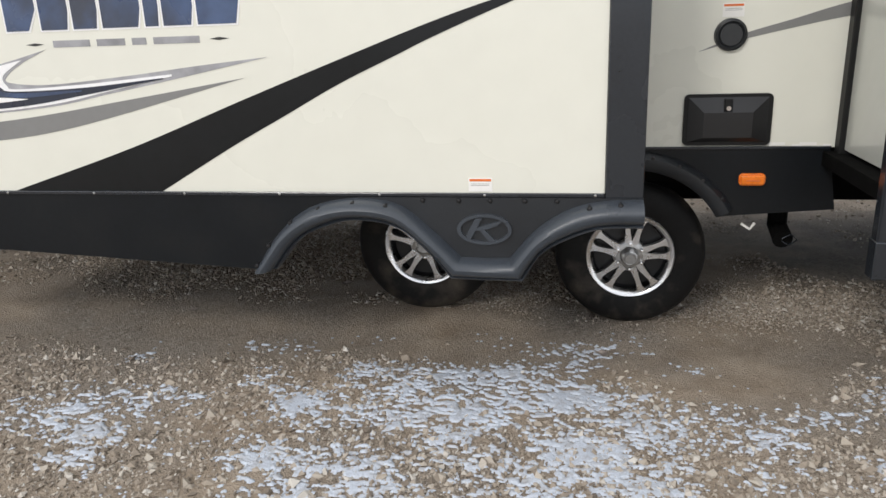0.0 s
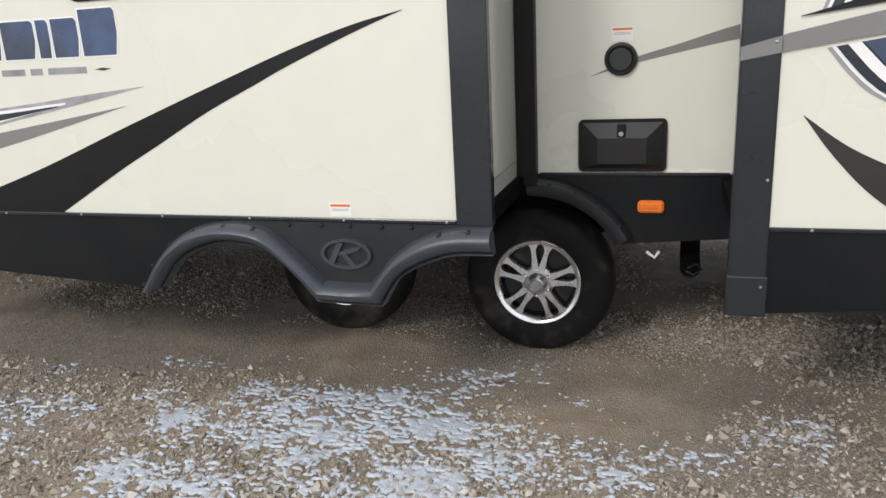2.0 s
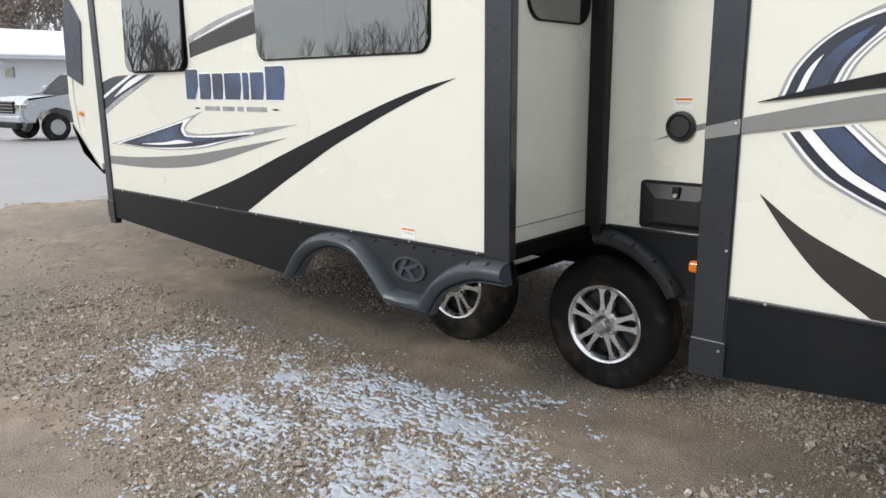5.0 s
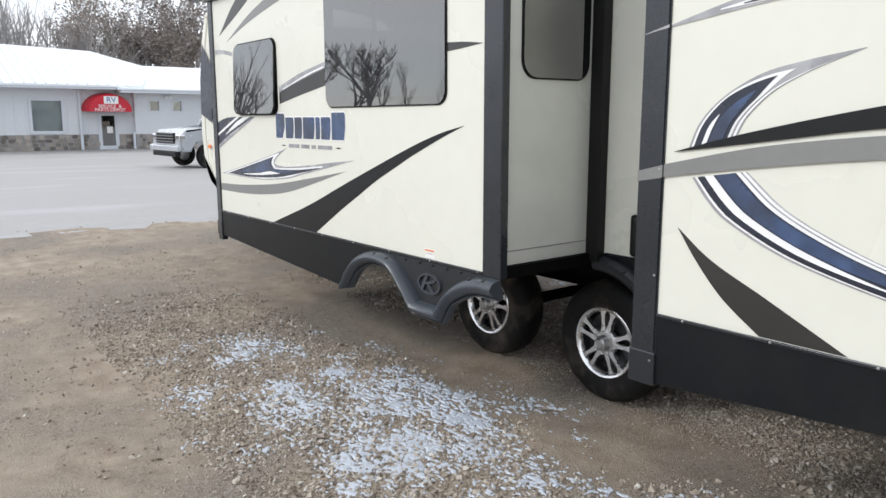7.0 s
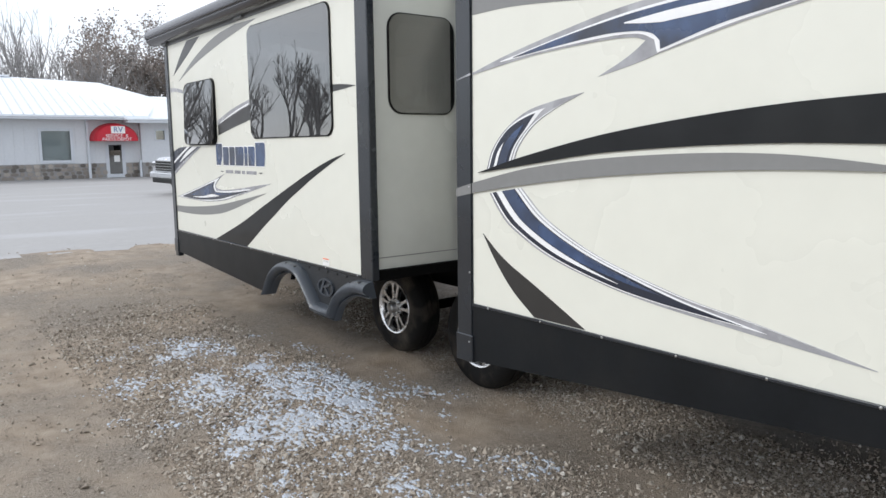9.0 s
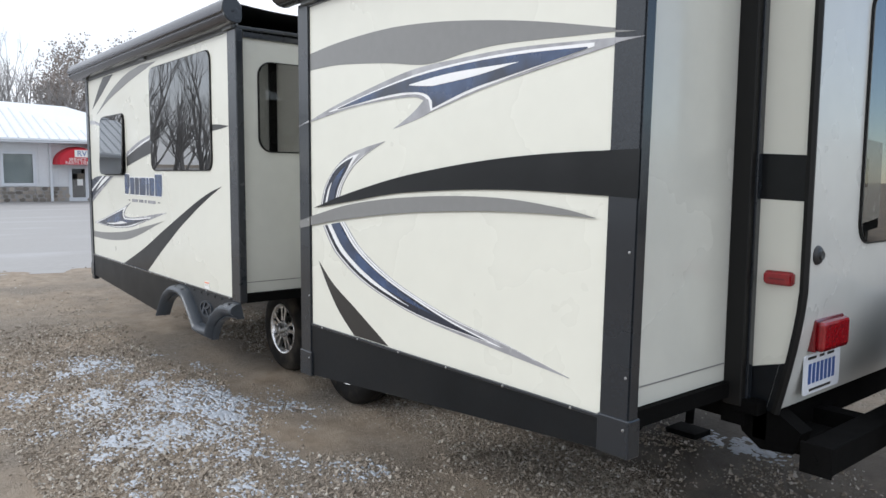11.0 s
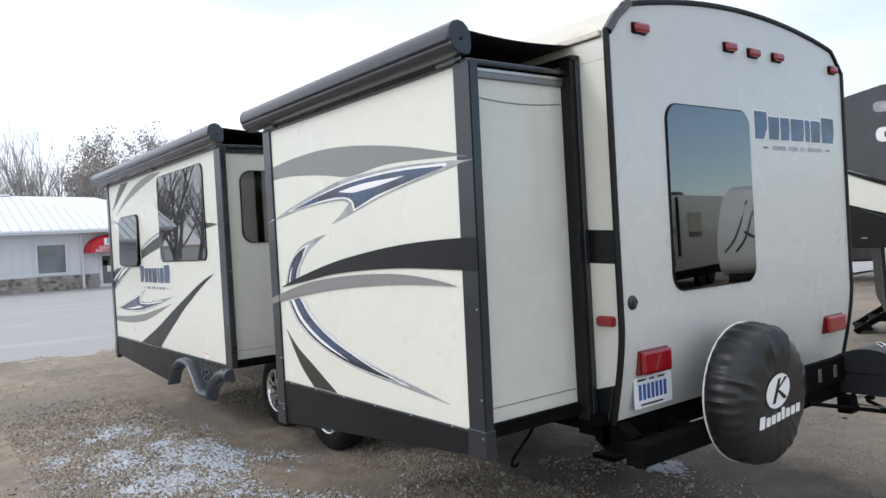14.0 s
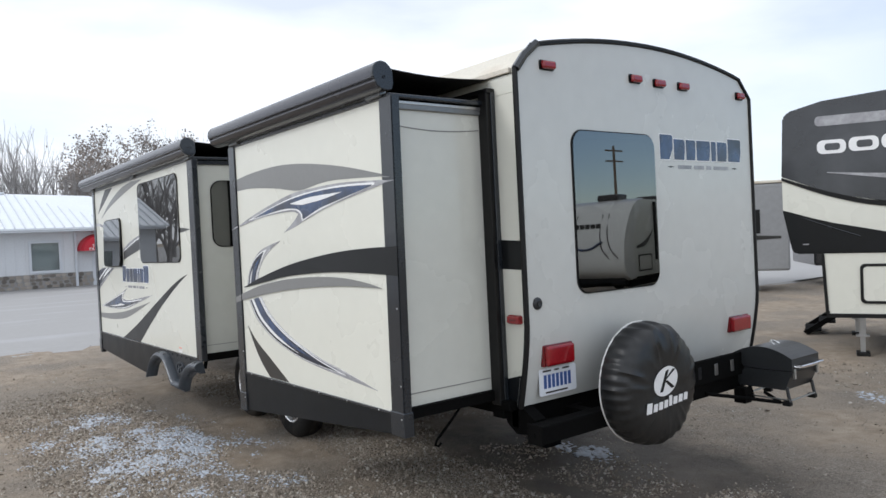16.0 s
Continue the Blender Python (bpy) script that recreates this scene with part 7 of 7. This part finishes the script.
def box_trailer(m, label, length, mat):
    t = empty("cargo_trailer", m, label, "trailer", "far trailers")
    P = lambda name, bm, mt, soft=False: part(name, bm, mt, t, "", soft)
    P("body", boxed(0, length, 0, 2.4, 0.55, 2.75, 0.06), mat)
    P("roof", boxed(-0.02, length + 0.02, -0.02, 2.42, 2.75, 2.82, 0.02), M_ROOF)
    P("window", boxed(length * 0.72, length * 0.86, -0.012, 0.0, 1.5, 2.1, 0.003), M_GASKET)
    P("stripe", slab(bmesh.new(), blade([(0.2, 1.25), (length * 0.5, 1.5), (length - 0.2, 1.42)], [(0.2, 1.18), (length * 0.5, 1.28), (length - 0.2, 1.36)], 6), -0.008, 0.008), M_DARKGREY)
    for x in (length * 0.55, length * 0.55 + 0.86):
        fl = bmesh.new()
        tube(fl, [(x + 0.42 * math.cos(a), -0.03, 0.42 + 0.42 * math.sin(a)) for a in [math.pi * k / 12 for k in range(13)]], 0.045, sides=6)
        P("fender", fl, M_WHITE, True)
        for y, o in ((0.03, -1), (2.37, 1)):
            wt = bmesh.new()
            lathe(wt, [(0.0, 0.012 * o), (0.19, 0.0), (0.33, 0.0), (0.35, -0.04 * o), (0.35, -0.17 * o), (0.0, -0.18 * o)], (x, y, 0.35), 20)
            P("wheel", wt, M_RUBBER, True)
    return t


box_trailer(pose(-6.2, 16.4, 0.0, 0, 0, 34), "pale grey trailer with white fenders, far across the yard", 4.85, M_FARGREY)
box_trailer(pose(-2.45, 20.9, 0.0, 0, 0, 40), "dark grey trailer, far across the yard", 5.0, M_FWGREY)

# ---------------------------------------------------------------- bare winter trees

def bare_tree(name, height, seed, spread, leafy, m, label, last=5, stout=1.0, least=0.0):
    r = random.Random(seed)
    trunk, twigs, leaves = bmesh.new(), bmesh.new(), bmesh.new()

    def grow(p, d, length, radius, depth):
        bm = trunk if depth < 2 else twigs
        pts, q, dd = [p], p, d
        for k in range(3):
            dd = (dd + Vector((r.uniform(-1, 1), r.uniform(-1, 1), r.uniform(-0.25, 0.7))) * 0.16).normalized()
            q = q + dd * length / 3
            pts.append(q)
        tube(bm, pts, max(radius, least), max(radius * 0.62, least), sides=6 if depth == 0 else 4 if depth < 3 else 3, cap=False)
        if leafy and depth >= 3:
            for k in range(8):
                c = pts[r.randrange(1, 4)] + Vector((r.gauss(0, 0.25), r.gauss(0, 0.25), r.gauss(0, 0.22)))
                a = Vector((r.uniform(-1, 1), r.uniform(-1, 1), r.uniform(-1, 1))).normalized() * 0.10
                b = a.orthogonal().normalized() * 0.07
                leaves.faces.new([leaves.verts.new(c + s) for s in (a, b, -a, -b)])
        if depth >= last:
            return
        n = 3 if depth in (1, 2) else 4 if depth == 0 else 2 + (r.random() < 0.5)
        for k in range(n):
            at = pts[-1] if k == 0 else pts[r.randrange(1, 4)]
            az = r.uniform(0, 2 * math.pi)
            side = Vector((math.cos(az), math.sin(az), 0))
            lean = spread * (0.35 if k == 0 else 1.0)
            nd = (dd + side * lean * r.uniform(0.6, 1.2) + Vector((0, 0, 0.12))).normalized()
            grow(at, nd, length * r.uniform(0.58, 0.80), radius * r.uniform(0.48, 0.62), depth + 1)

    grow(Vector((0, 0, -0.1)), Vector((0, 0, 1)), height * 0.32, height * 0.019 * stout, 0)
    t = empty(name, m, label, "tree", "bare winter trees")
    part("trunk", trunk, M_BARK, t)
    part("crown", twigs, M_BARK, t)
    if leafy:
        part("dry_leaves", leaves, M_DRYLEAF, t)
    return t


kinds = []
for k, (h, sp, lf) in enumerate(((11.5, 0.55, False), (12.5, 0.45, False), (10.5, 0.7, False), (11.0, 0.6, True))):
    kinds.append(bare_tree("tree", h, 40 + k, sp, lf, pose(-58, 6 + 5 * k, -0.5), "brown-leaved winter oak behind the building" if lf else "bare winter tree behind the building"))
r = random.Random(5)
for k in range(95):
    y = -22 + 0.74 * k + r.uniform(-0.8, 0.8)
    x = -57 - 16 * r.random()
    leafy = 17 < y < 27 and r.random() < 0.5
    s = r.uniform(0.85, 1.2)
    copy_thing(kinds[3] if leafy else kinds[r.randrange(3)], pose(x, y, -0.5, 0, 0, r.uniform(0, 360)) @ Matrix.Diagonal((s, s, s, 1)))
# trees along the road behind, mirrored in the panes
oak = bare_tree("tree", 12.5, 91, 0.90, False, pose(-77, -46, -0.5), "large spreading bare oak beside the road", 6, 1.7, 0.035)
slim = bare_tree("tree", 11.5, 47, 0.50, False, pose(-72, -35, -0.5), "slender bare tree beside the road", 5, 1.2, 0.03)
copy_thing(slim, pose(-84, -40, -0.5, 0, 0, 70))
copy_thing(slim, pose(-63, -27, -0.5, 0, 0, 140))
copy_thing(oak, pose(-104, -52, -0.5, 0, 0, 200))
big = bare_tree("tree", 14.0, 91, 0.95, False, pose(-40, -66, -0.5), "large spreading bare tree beside the road", 5, 1.3, 0.03)
for x, y, s in ((-88, -50, 0.9), (-62, -56, 0.7), (-50, -60, 0.8), (-95, -38, 0.8), (-36, -62, 0.9), (-104, -30, 1.0), (-20, -60, 0.8), (5, -55, 0.8)):
    copy_thing(big, pose(x, y, -0.2, 0, 0, 40 * x) @ Matrix.Diagonal((s, s, s, 1)))
for k in range(26):
    x = -112 + 4.6 * k + r.uniform(-2, 2)
    y = -64 - 14 * r.random() + 0.22 * (x + 112) * (x < -80) * -1
    s = r.uniform(0.75, 1.15)
    copy_thing(kinds[r.randrange(3)], pose(x, y, -0.3, 0, 0, r.uniform(0, 360)) @ Matrix.Diagonal((s, s, s, 1)))
# utility pole, mirrored in the rear pane
pole = empty("utility_pole", pose(41.7, 51.5, 0), "weathered wooden utility pole with cross-arms", "utility pole")
bm = bmesh.new()
tube(bm, [(0, 0, -0.2), (0, 0, 9.5)], 0.15, 0.11, sides=10)
part("post", bm, M_WOOD, pole)
for z in (8.2, 9.1):
    part("cross_arm", boxed(-0.06, 0.06, -1.1, 1.1, z - 0.06, z + 0.06), M_WOOD, pole)
